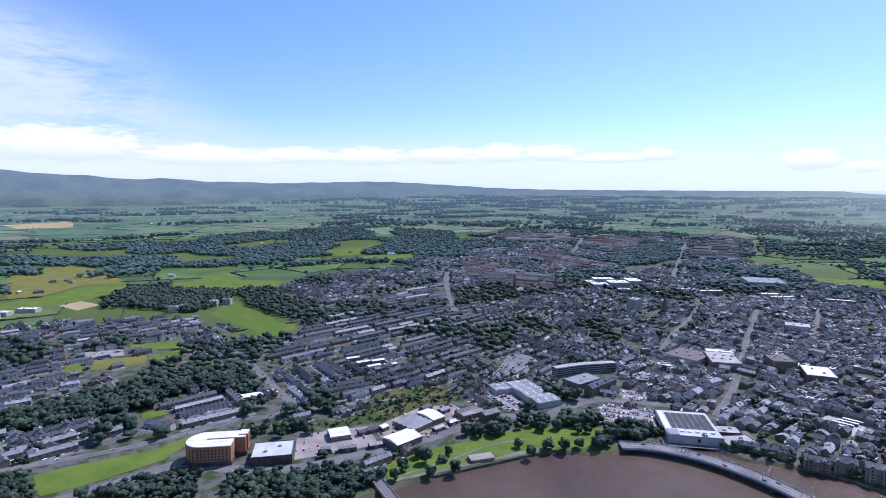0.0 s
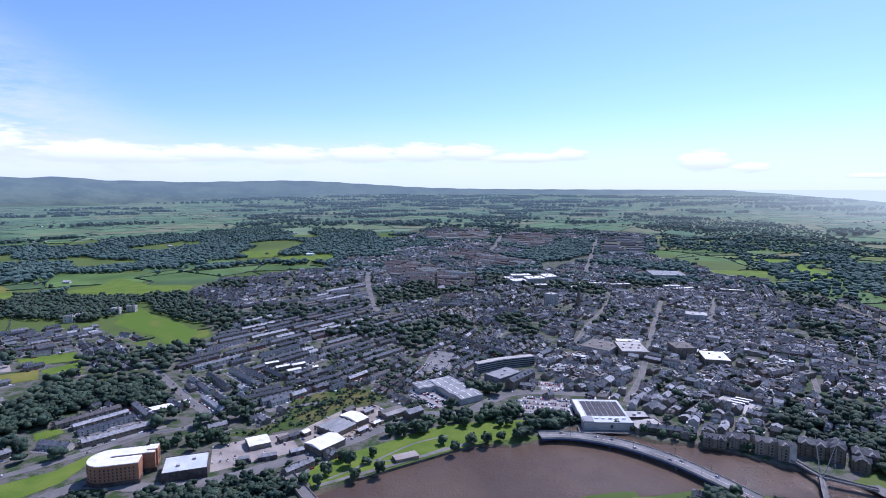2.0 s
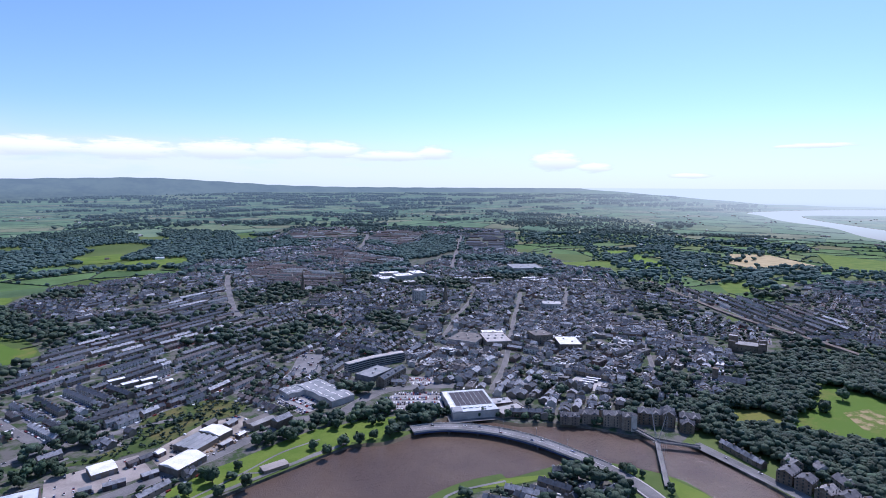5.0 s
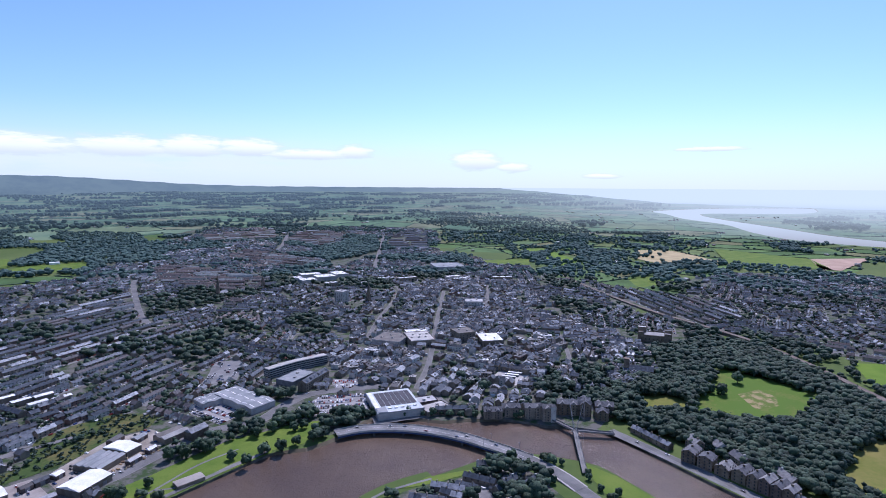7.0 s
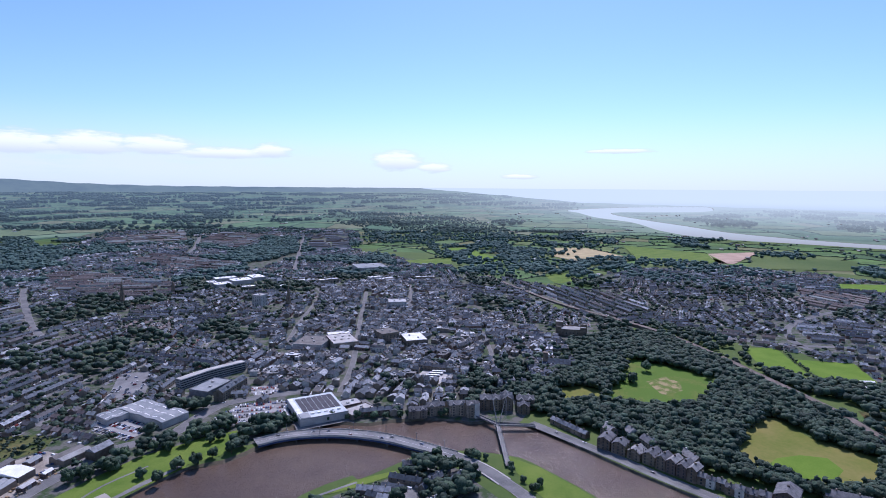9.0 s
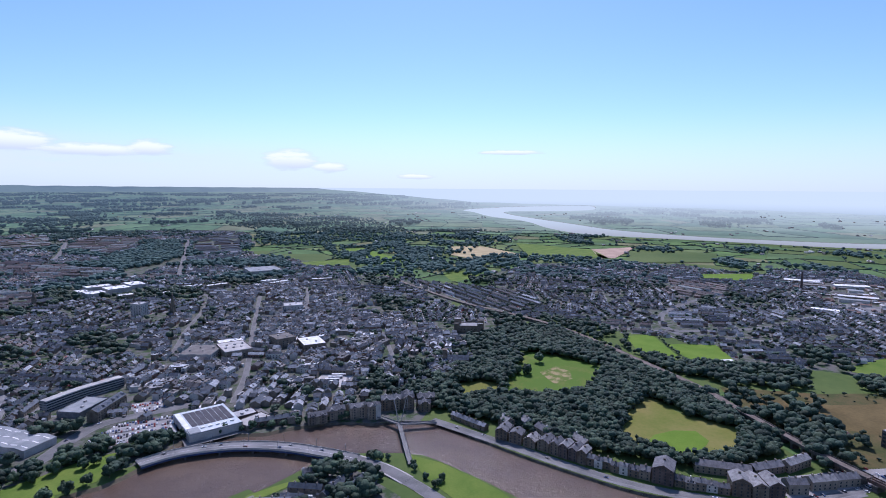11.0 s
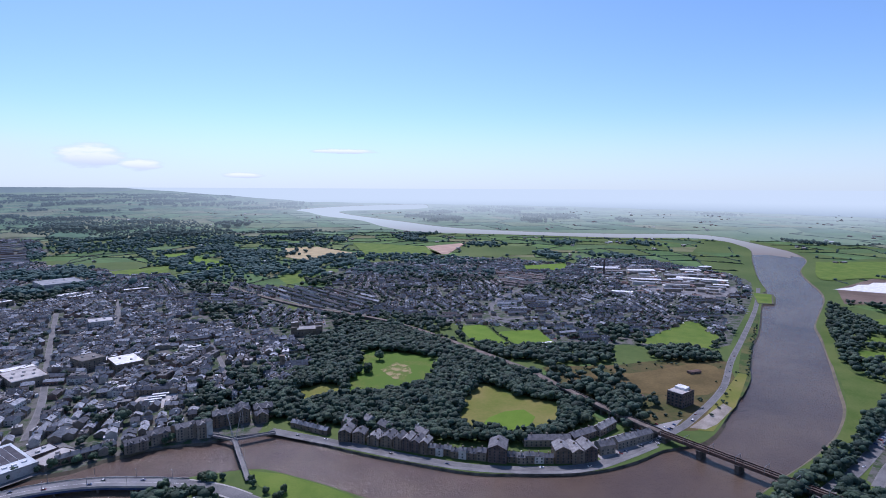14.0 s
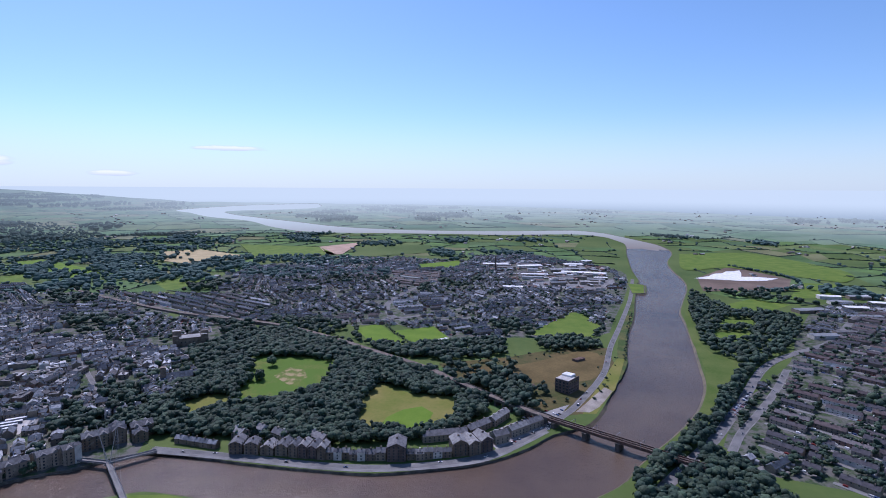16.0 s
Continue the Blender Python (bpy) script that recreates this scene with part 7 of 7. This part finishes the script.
PARK_TREES = [(-12, 496), (12, 504), (-24, 534), (-16, 523), (8, 541), (-43, 490), (-37, 507), (-58, 496), (25, 582), (42, 580), (59, 582), (79, 556), (92, 537), (110, 554), (126, 547),
              (73, 606), (86, 602), (100, 606), (112, 598), (131, 600), (152, 590), (155, 612), (146, 553), (163, 556), (176, 562), (163, 592), (53, 597), (140, 612), (36, 592), (120, 615), (176, 612)]
for x, y in PARK_TREES:
    tree(x + RNG.normal(), y + RNG.normal(), RNG.uniform(10, 15))
for x, y in ((732, 441), (679, 430), (666, 437), (672, 425), (655, 440)):
    tree(x, y, RNG.uniform(13, 17))
for k in range(22):  # along the car park and the bridge road
    t = k / 21
    tree(190 + 62 * t + RNG.normal() * 2, 590 - 4 * t + RNG.normal() * 3, RNG.uniform(6, 9))
for k in range(16):
    t = k / 15
    tree(-222 + 66 * t + RNG.normal() * 5, 586 + 12 * t + RNG.normal() * 6, RNG.uniform(9, 13))
for k in range(16):
    t = k / 15
    tree(245 + 150 * t + RNG.normal() * 2, 590 - 95 * t + RNG.normal() * 3, RNG.uniform(6, 10))
for x, y in ((312, 424), (319, 411), (328, 400), (326, 386), (330, 366), (350, 402), (352, 394), (318, 400), (323, 420)):  # by the island end of the bridge
    tree(x, y, RNG.uniform(8, 12))
for k in range(8):
    tree(361 + RNG.normal() * 4, 340 + RNG.normal() * 26, RNG.uniform(6, 10))

crowd_near, crowd_mid, crowd_far, crowd_midway, crowd_hazy = Soup(), Soup(), Soup(), Soup(), Soup()


def plant(x, y, size, lift=0.0):
    """Adds a stand of trees to the joined woods, finer where it is near."""
    x, y, size = (np.atleast_1d(np.asarray(a, float)) for a in (x, y, size))
    r, z = np.hypot(x, y), ground_z(x, y) + lift
    size = size * shrink(x, y)
    kind = RNG.integers(0, 12, len(x))
    ang = RNG.random(len(x)) * 6.28
    tall = size * RNG.uniform(0.9, 1.25, len(x))
    wide_ = np.where(r < 1700, 1.28, 1.05)
    # stands from 1700 m out take the haze-tinted leaves
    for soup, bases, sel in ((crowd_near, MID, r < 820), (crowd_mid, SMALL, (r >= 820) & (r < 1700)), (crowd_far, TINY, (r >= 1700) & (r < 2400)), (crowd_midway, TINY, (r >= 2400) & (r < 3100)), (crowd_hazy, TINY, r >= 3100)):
        for k, base in enumerate(bases):
            s_ = sel & (kind % len(bases) == k)
            if s_.any():
                soup.spread(base, np.column_stack([x, y, z])[s_], ang[s_], np.column_stack([size * wide_, size * wide_, tall])[s_])


def fill(poly, gap, size, keep=1.0, avoid=True):
    p = np.array(poly, float)
    lo, hi = p.min(0), p.max(0)
    gx, gy = np.meshgrid(np.arange(lo[0], hi[0], gap), np.arange(lo[1], hi[1], gap))
    x, y = gx.ravel() + RNG.normal(size=gx.size) * gap * 0.3, gy.ravel() + RNG.normal(size=gx.size) * gap * 0.3
    ok_ = inside(poly, x, y) & (RNG.random(x.size) < keep)
    x, y = x[ok_], y[ok_]
    if gap > 13.5:
        open_ = np.array([noise.noise((a / 260, b / 260, 9.1)) for a, b in zip(x, y)]) > 0.22
        x, y = x[~open_], y[~open_]
    spare = inside(CASTLE_TOWN, x, y) & (RNG.random(len(x)) < 0.76)
    x, y = x[~spare], y[~spare]
    if avoid and len(x):
        bad = blocked(x, y, 2.0, False)
        x, y = x[~bad], y[~bad]
    plant(x, y, size * RNG.uniform(0.75, 1.3, len(x)))


for key, poly in WOODS.items():
    keep = 0.8 if key == "ridge" else 1.0
    r = np.hypot(*np.mean(poly, 0))
    if key in ("suburb", "parkland"):
        fill(poly, 17, 13, 0.55)
    else:
        fill(poly, 8.2 if r < 1000 else 11 if r < 1900 else 14, 9.5 if key.startswith("bank_") else 12.5 if r < 1000 else 12.5 if r < 1900 else 14, keep)

# garden and street trees through the town
tx, ty = RNG.uniform(-900, 2300, 66000), RNG.uniform(-850, 3350, 66000)
okt = in_town(tx, ty)
tx, ty = tx[okt], ty[okt]
patch = np.array([grove(a, b) for a, b in zip(tx, ty)])
inner = ask(chart["centre"], tx, ty)
thick = patch > np.where((np.hypot(tx, ty) < 1000) | (tx < -60), 0.22, 0.10)
okt = (RNG.random(len(tx)) < np.where(inner, 0.20, np.where(tx < -60, 0.12, 0.30)) + np.where(thick, 0.62, 0.2 * np.clip(patch, -0.4, 0.1)) * ~inner) & ~blocked(tx, ty, 0.5) & ~(ask(chart["terrace"], tx, ty) & (np.hypot(tx, ty) > 1300))
tx, ty, thick = tx[okt], ty[okt], thick[okt]
plant(tx, ty, np.where(thick, RNG.uniform(11, 18, len(tx)), RNG.uniform(6, 12, len(tx))))
for x, y, ang, n, roof in rows:  # trees in the back gardens
    if math.hypot(x, y) < 2400:
        k = int(n * (1.5 if roof == "brown" else 0.35 if x < -60 else 0.8 if math.hypot(x, y) < 1700 else 0.4) + RNG.random())
        a, b = RNG.uniform(-n * 2.6, n * 2.6, k), 14 + RNG.normal(size=k) * 1.2
        gx_, gy_ = x + a * math.cos(ang) - b * math.sin(ang), y + a * math.sin(ang) + b * math.cos(ang)
        fine_ = ~blocked(gx_, gy_, 0.5)
        plant(gx_[fine_], gy_[fine_], RNG.uniform(3.5, 9, fine_.sum()))


def along(line, gap, size, off=0.0, keep=1.0):
    p = smooth_line(line, gap)
    p = p + RNG.normal(size=p.shape) * gap * 0.2 + off
    p = p[RNG.random(len(p)) < keep]
    plant(p[:, 0], p[:, 1], size * RNG.uniform(0.7, 1.3, len(p)))


along([(932, 540), (872, 414), (806, 306), (752, 216), (722, 172)], 7, 13)
along([(922, 530), (862, 410), (796, 304), (742, 214)], 8, 13)
along([(-55, 500), (0, 520), (30, 612)], 30, 8, 0, 0.3)
along([(700, -172), (796, -212), (850, -236), (936, -268), (1000, -272)], 6, 10)
along([(560, -104), (606, -118), (650, -136), (690, -152)], 6, 6)
along([(615, -140), (680, -170), (765, -208), (880, -258), (950, -298)], 7, 9)
along([(668, -190), (720, -212), (770, -237), (840, -272)], 6, 5)
along([(1000, 352), (930, 296), (890, 268)], 6, 5)
along([(1000, -236), (1063, -234), (1202, -246), (1292, -254), (1403, -276), (1560, -304)], 6, 8)
along([(1040, -246), (1202, -258), (1292, -268), (1403, -290)], 7, 10)
along([(1030, -40), (1120, -58), (1240, -10)], 9, 9)
along([(990, 412), (890, 362), (896, 285)], 9, 11)
along([(700, -224), (770, -262), (840, -298), (930, -340)], 8, 7, -2, 0.7)
along([(900, -82), (1079, -104), (1250, -126)], 9, 4)
along([(1580, -345), (1660, -570), (1870, -650), (2130, -540)], 12, 10)
along([(-90, 640), (-50, 680), (20, 690)], 8, 6, 0, 0.8)
for k in range(620):
    sx, sy = RNG.uniform(-160, 20), RNG.uniform(595, 735)
    if inside(OPEN["wasteland"][0], np.array([sx]), np.array([sy]))[0]:
        plant(sx, sy, RNG.uniform(1.2, 4.2))
for k in range(330):
    sx, sy = RNG.uniform(640, 960), RNG.uniform(-80, 200)
    at = (np.array([sx]), np.array([sy]))
    if not blocked(*at, 1.0)[0] and inside([(650, 60), (730, 150), (810, 200), (870, 95), (955, 5), (960, -62), (880, -78), (730, -45), (640, 20)], *at)[0]:
        plant(sx, sy, RNG.uniform(2, 6))


# ---- the country round the town: fields, hedges, copses ----
def coast(az):
    """How far off the glowing strip of sea and haze begins, by bearing."""
    return np.interp(az, (36, 42, 52, 64, 80, 96, 108, 140), (4820, 4640, 4330, 4250, 4180, 4060, 3960, 3900))


fields, hedges, fields_far, hedges_far = Soup(), Soup(), Soup(), Soup()
HEDGE = [ball(1, 80 + k, 0.3, 1.0) for k in range(3)]


def countryside(step_a, step_b, near, far, turn, lift):
    """A warped chequer of fields with hedges along their edges, laid out on true distances and drawn in towards the skyline."""
    c, s = math.cos(turn), math.sin(turn)
    na, nb = int(2 * far / step_a), int(2 * far / step_b)
    ia, ib = np.meshgrid(np.arange(na + 1), np.arange(nb + 1), indexing="ij")
    a = (ia - na / 2 + RNG.uniform(-0.30, 0.30, ia.shape)) * step_a
    b = (ib - nb / 2 + RNG.uniform(-0.30, 0.30, ia.shape) + (ia % 3) * 0.33) * step_b
    a, b = a + 0.35 * step_a * np.sin(b / 900), b + 0.35 * step_b * np.sin(a / 700)
    gx, gy = a * c - b * s, a * s + b * c
    ca, cb = (gx[:-1, :-1] + gx[1:, 1:]) / 2, (gy[:-1, :-1] + gy[1:, 1:]) / 2
    r, az = np.hypot(ca, cb), np.degrees(np.arctan2(ca, cb))
    mx, my = draw_in(ca, cb)
    ok_ = (r > near) & (r < far) & (az > -62) & (az < 132) & (np.hypot(mx, my) < np.where(az > 36, coast(az) - 25, np.interp(az, (-75, -24, -10, 4, 36), (4210, 4230, 4470, 4640, 4640))))
    for i, j in zip(*np.nonzero(ok_)):
        x0, y0 = mx[i, j:j + 1], my[i, j:j + 1]
        if in_town(x0, y0)[0] or ask(chart["water"], x0, y0)[0] or ask(chart["wood"], x0, y0)[0]:
            continue
        qx = np.array([gx[i, j], gx[i + 1, j], gx[i + 1, j + 1], gx[i, j + 1]])
        qy = np.array([gy[i, j], gy[i + 1, j], gy[i + 1, j + 1], gy[i, j + 1]])
        ex, ey = draw_in(qx, qy)
        gu, gv = np.meshgrid(np.linspace(0, 1, 6), np.linspace(0, 1, 6))
        sx_ = (ex[0] * (1 - gu) + ex[1] * gu) * (1 - gv) + (ex[3] * (1 - gu) + ex[2] * gu) * gv
        sy_ = (ey[0] * (1 - gu) + ey[1] * gu) * (1 - gv) + (ey[3] * (1 - gu) + ey[2] * gu) * gv
        taken = ask(chart["open"], x0, y0)[0] or ask(chart["water"], sx_.ravel(), sy_.ravel()).any() or in_town(ex, ey).sum() > 1
        marsh = r[i, j] > 2500 and az[i, j] > 78
        if not taken and not (marsh and RNG.random() < 0.5):
            fx, fy = draw_in(ca[i, j] + (qx - ca[i, j]) * 0.96, cb[i, j] + (qy - cb[i, j]) * 0.96)
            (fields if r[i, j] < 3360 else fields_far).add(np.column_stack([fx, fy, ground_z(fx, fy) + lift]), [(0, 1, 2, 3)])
        wood = RNG.random() < (0.05 if marsh else 0.12 if az[i, j] < -12 else 0.50 if az[i, j] < 52 and r[i, j] < 4200 else 0.22)
        if wood and not taken:
            k = int(55 if r[i, j] < 3600 else 45 if r[i, j] < 9000 else 30)
            u, w = np.clip(RNG.normal(0.5, 0.27, k), -0.2, 1.2), np.clip(RNG.normal(0.5, 0.27, k), -0.2, 1.2)
            px = (qx[0] * (1 - u) + qx[1] * u) * (1 - w) + (qx[3] * (1 - u) + qx[2] * u) * w
            py = (qy[0] * (1 - u) + qy[1] * u) * (1 - w) + (qy[3] * (1 - u) + qy[2] * u) * w
            px, py = draw_in(px, py)
            plant(px, py, RNG.uniform(13, 20, k) * (1.0 if r[i, j] < 3600 else 1.7 if r[i, j] < 9000 else 3.0))
        for k0, k1 in ((0, 1), (1, 2)):
            if RNG.random() < (0.5 if marsh else 0.12):
                continue
            ax, ay, bx, by = qx[k0], qy[k0], qx[k1], qy[k1]
            ln = math.hypot(bx - ax, by - ay)
            n = max(2, int(ln / (26 if r[i, j] < 3500 else 90 if r[i, j] < 9000 else 300)))
            t = (np.arange(n) + 0.5) / n
            px, py = draw_in(ax + (bx - ax) * t, ay + (by - ay) * t)
            good = ~(ask(chart["water"], px, py) | in_town(px, py) | ask(chart["open"], px, py) | (ask(gap_shore, px, py, 99.0) < 38) | (ask(gap_road, px, py, 99.0) < 34) | ((np.hypot(px, py) < 1050) & (px > 0)))
            px, py = px[good], py[good]
            n = len(px)
            if not n:
                continue
            dx, dy = draw_in(np.array([ax, bx]), np.array([ay, by]))
            seg = math.hypot(dx[1] - dx[0], dy[1] - dy[0]) / max(1, len(t)) * 0.62
            k_ = shrink(px, py)
            (hedges if r[i, j] < 3360 else hedges_far).spread(HEDGE[int(RNG.integers(3))], np.column_stack([px, py, ground_z(px, py) + 0.4]), np.full(n, math.atan2(dy[1] - dy[0], dx[1] - dx[0])),
                          np.column_stack([np.full(n, seg), RNG.uniform(1.6, 3.2, n) * k_, RNG.uniform(2.0, 4.5, n) * k_]))
            odd = RNG.random(n) < (0.22 if r[i, j] < 3600 else 0.06)
            if odd.any():
                plant(px[odd], py[odd], RNG.uniform(7, 13, odd.sum()))


countryside(190, 130, 700, 3600, 0.35, 0.12)
countryside(420, 260, 3600, 9000, 0.5, 1.2)
countryside(900, 420, 9000, 26000, 0.4, 2.0)
# scattered farms
farm_wall, farm_roof = Soup(), Soup()
for k in range(260):
    fr, fa = RNG.uniform(1600, 7000), math.radians(RNG.uniform(-45, 118))
    fx, fy = draw_in(np.array([fr * math.sin(fa)]), np.array([fr * math.cos(fa)]))
    if in_town(fx, fy)[0] or (ask(gap_shore, fx, fy, 99.0) < 60)[0] or ask(chart["water"], fx, fy)[0]:
        continue
    for i in range(int(RNG.integers(1, 5))):
        x, y, ang = fx[0] + RNG.normal() * 22, fy[0] + RNG.normal() * 22, RNG.random() * 3
        z = float(ground_z(x, y))
        ln, wd = RNG.uniform(10, 24), RNG.uniform(8, 13)
        k_ = float(shrink(x, y))
        ln, wd = ln * k_, wd * k_
        farm_wall.spread(BOX, (x, y, z), ang, (ln, wd, 5 * k_))
        farm_wall.spread(GABLE_END, (x, y, z + 5 * k_), ang, (ln, wd, 3 * k_))
        farm_roof.spread(GABLE, (x, y, z + 5 * k_ + 0.05), ang, (ln + 0.5, wd + 0.6, 3 * k_))
stuff("farm_walls", farm_wall, STONE, "pale walls of scattered farms", "farms")
stuff("farm_roofs", farm_roof, FLATROOF, "grey and pale roofs of scattered farms", "farms")
stuff("distant_fields", fields_far, FIELDS_HAZED, "far fields paled by haze painted into their colour", "fields")
stuff("distant_hedges", hedges_far, LEAF_HAZED, "far hedges and tree lines with painted blue haze", "hedges")
stuff("distant_woods", crowd_hazy, LEAF_HAZED, "far woods and copses with painted blue haze", "woods")
stuff("fields", fields, FIELDS, "patchwork of green and straw fields", "fields")
stuff("hedges", hedges, LEAF_ISLE, "dark green hedges between fields", "hedges")
stuff("midway_woods", crowd_midway, LEAF_HALF_HAZED, "woods in the middle distance tinted by painted haze", "woods")
stuff("woodland_near", crowd_near, LEAF_ISLE, "dense dark green woodland and scrub", "woods", smooth=True)
stuff("woodland_middle", crowd_mid, LEAF_ISLE, "dark green trees among houses and fields", "woods", smooth=True)
stuff("woodland_far", crowd_far, LEAF_HALF_HAZED, "far woods and copses lightened by painted haze", "woods")


# ---- the last of the distance ----
def rim(name, az, near_r, mat, label, category, lift, far_r=4846.0):
    """A strip of far land or sea between a wavering near edge and the skyline."""
    az = np.asarray(az, float)
    n, m = len(az), 6
    t = np.linspace(0, 1, m)
    r = near_r[:, None] * (1 - t) + far_r * t
    a = np.radians(az)[:, None]
    x, y = r * np.sin(a), r * np.cos(a)
    z = ground_z(x, y) + lift
    q = [(i * m + j, i * m + j + 1, (i + 1) * m + j + 1, (i + 1) * m + j) for i in range(n - 1) for j in range(m - 1)]
    s_ = Soup()
    s_.add(np.column_stack([x.ravel(), y.ravel(), z.ravel()]), q)
    tagged(new(name, s_.mesh(name, mat)), label, category, kind="structure")


# glowing strip that paints the haze below the skyline
az = np.arange(36, 140.1, 0.5)
rim("sea_haze_strip", az, coast(az) + 8 * np.sin(az * 1.3), SEA_HAZE_GLOW, "glowing haze-coloured strip for the far sea and coast", "backdrop", 2.6)


# ---- vehicles ----
def car_models():
    """A car and a van, each with body, glazed cabin and wheels."""
    made = []
    for name, ln, wd, lo, hi, cab, label in (("car", 4.3, 1.8, 0.75, 1.45, (0.25, 0.72), "saloon car standing on grey asphalt"), ("van", 5.2, 2.0, 1.1, 2.1, (0.08, 0.95), "delivery van standing on grey asphalt")):
        ob = thing(name, 0, 0, -60, 0, label, name, "cars in the town")
        for nm, z0, z1, x0, x1, y, mat in (("body", 0.3, lo, -ln / 2, ln / 2, wd / 2, PAINT), ("cabin", lo, hi - 0.08, -ln / 2 + ln * (1 - cab[1]), ln / 2 - ln * cab[0], wd / 2 - 0.08, GLASS),
                                           ("car_roof", hi - 0.08, hi, -ln / 2 + ln * (1 - cab[1]) + 0.35, ln / 2 - ln * cab[0] - 0.45, wd / 2 - 0.18, PAINT)):
            t = 0.88 if nm == "cabin" else 1.0
            v = [(x0, -y, z0), (x1, -y, z0), (x1, y, z0), (x0, y, z0)]
            c = (x0 + x1) / 2
            v += [(c + (px - c) * (0.72 if nm == "cabin" else 0.97), py * t, z1) for px, py, _ in v]
            s_ = Soup()
            s_.add(v, SOLID[1])
            part(nm, s_.mesh(nm, mat), ob)
        bm = bmesh.new()
        bmesh.ops.create_cone(bm, cap_ends=True, segments=10, radius1=0.33, radius2=0.33, depth=0.22, matrix=Matrix.Rotation(math.pi / 2, 4, "X"))
        me = bpy.data.meshes.new("wheel")
        bm.to_mesh(me)
        bm.free()
        me.materials.append(RUBBER)
        for sx in (-1, 1):
            for sy in (-1, 1):
                part("wheel", me, ob, m=Matrix.Translation((sx * ln * 0.31, sy * (wd / 2 - 0.1), 0.33)))
        made.append(ob)
    return made


car, van = car_models()
placed = set()


def park(model, x, y, z, ang):
    m = Matrix.Translation((x, y, z)) @ Matrix.Rotation(ang, 4, "Z")
    if model in placed:
        copy_thing(model, m)
    else:
        placed.add(model)
        model.matrix_basis = m


massed = Soup()


def park_rows(poly, ang, lanes, step, keep, most=45):
    p = np.array(poly, float)
    c, s = math.cos(ang), math.sin(ang)
    u, w = p @ (c, s), p @ (-s, c)
    done = 0
    for b in lanes(w.min(), w.max()):
        for a in np.arange(u.min() + 2, u.max() - 1, step):
            x, y = a * c - b * s, a * s + b * c
            if inside(poly, np.array([x]), np.array([y]))[0] and RNG.random() < keep:
                turn = ang + math.pi / 2 + (math.pi if RNG.random() < 0.5 else 0) + RNG.normal() * 0.03
                done += 1
                if done <= most:
                    park(van if RNG.random() < 0.06 else car, x, y, 0.24, turn)
                else:
                    v_ = np.array([(px * 2.1, py * 0.9, 0.3) for px, py in ((-1, -1), (1, -1), (1, 1), (-1, 1))] + [(px * 2.05, py * 0.9, 0.8) for px, py in ((-1, -1), (1, -1), (1, 1), (-1, 1))]
                                  + [(px * 1.1 - 0.2, py * 0.7, 1.45) for px, py in ((-1, -1), (1, -1), (1, 1), (-1, 1))])
                    c_, s_ = math.cos(turn), math.sin(turn)
                    massed.add(np.column_stack([x + v_[:, 0] * c_ - v_[:, 1] * s_, y + v_[:, 0] * s_ + v_[:, 1] * c_, v_[:, 2] + 0.2]),
                               [(i + k, (i + 1) % 4 + k, (i + 1) % 4 + 4 + k, i + 4 + k) for k in (0, 4) for i in range(4)] + [(8, 9, 10, 11)])


def pairs(lo, hi):
    b = lo + 3.5
    while b < hi - 2:
        yield b
        yield b + 5.2
        b += 16.5


park_rows(PAVED["town_car_park"][0], -0.35, pairs, 2.7, 0.8)
park_rows(PAVED["upper_town_car_park"][0], -0.4, pairs, 2.7, 0.8, 0)
park_rows(PAVED["retail_car_park"][0], -1.1, pairs, 2.8, 0.75, 30)
park_rows(PAVED["upper_car_park"][0], 1.2, pairs, 4.5, 0.25)
park_rows(PAVED["goods_yard"][0], 0.2, pairs, 7.0, 0.18)
d = np.gradient(bridge_line, axis=0)
for k in (3, 7, 9, 12, 16, 17, 21, 24, 27, 30):
    if k < len(bridge_line):
        a = math.atan2(d[k][1], d[k][0])
        side_ = 3.2 if k % 2 else -3.2
        park(car, bridge_line[k][0] - math.sin(a) * side_, bridge_line[k][1] + math.cos(a) * side_, 3.5, a)
for key, every in (("river_road", 30), ("north_road", 34), ("quay_road", 26), ("morecambe_road", 22), ("service_road", 30), ("hill_road", 22)):
    line, wide = ROADS[key]
    p = smooth_line(line, every)
    d = np.gradient(p, axis=0)
    for k in range(1, len(p) - 1):
        if RNG.random() < 0.75 and math.hypot(*p[k]) < 1000:
            a = math.atan2(d[k][1], d[k][0])
            off = wide * 0.25 * (1 if RNG.random() < 0.5 else -1)
            park(van if RNG.random() < 0.12 else car, p[k][0] - math.sin(a) * off, p[k][1] + math.cos(a) * off, 0.38, a)

# works traffic and rows of cars by the roads
for poly, ang, keep in ((PAVED["builders_yard"][0], 0.7, 0.28), ([(700, -196), (790, -240), (800, -226), (710, -182)], -0.5, 0.6), ([(560, 60), (640, 60), (690, 0), (600, 25)], -0.6, 0.3)):
    park_rows(poly, ang, pairs, 4.0, keep, 12)

stuff("parked_cars", massed, PAINT_ISLE, "packed rows of parked cars of many colours", "cars")
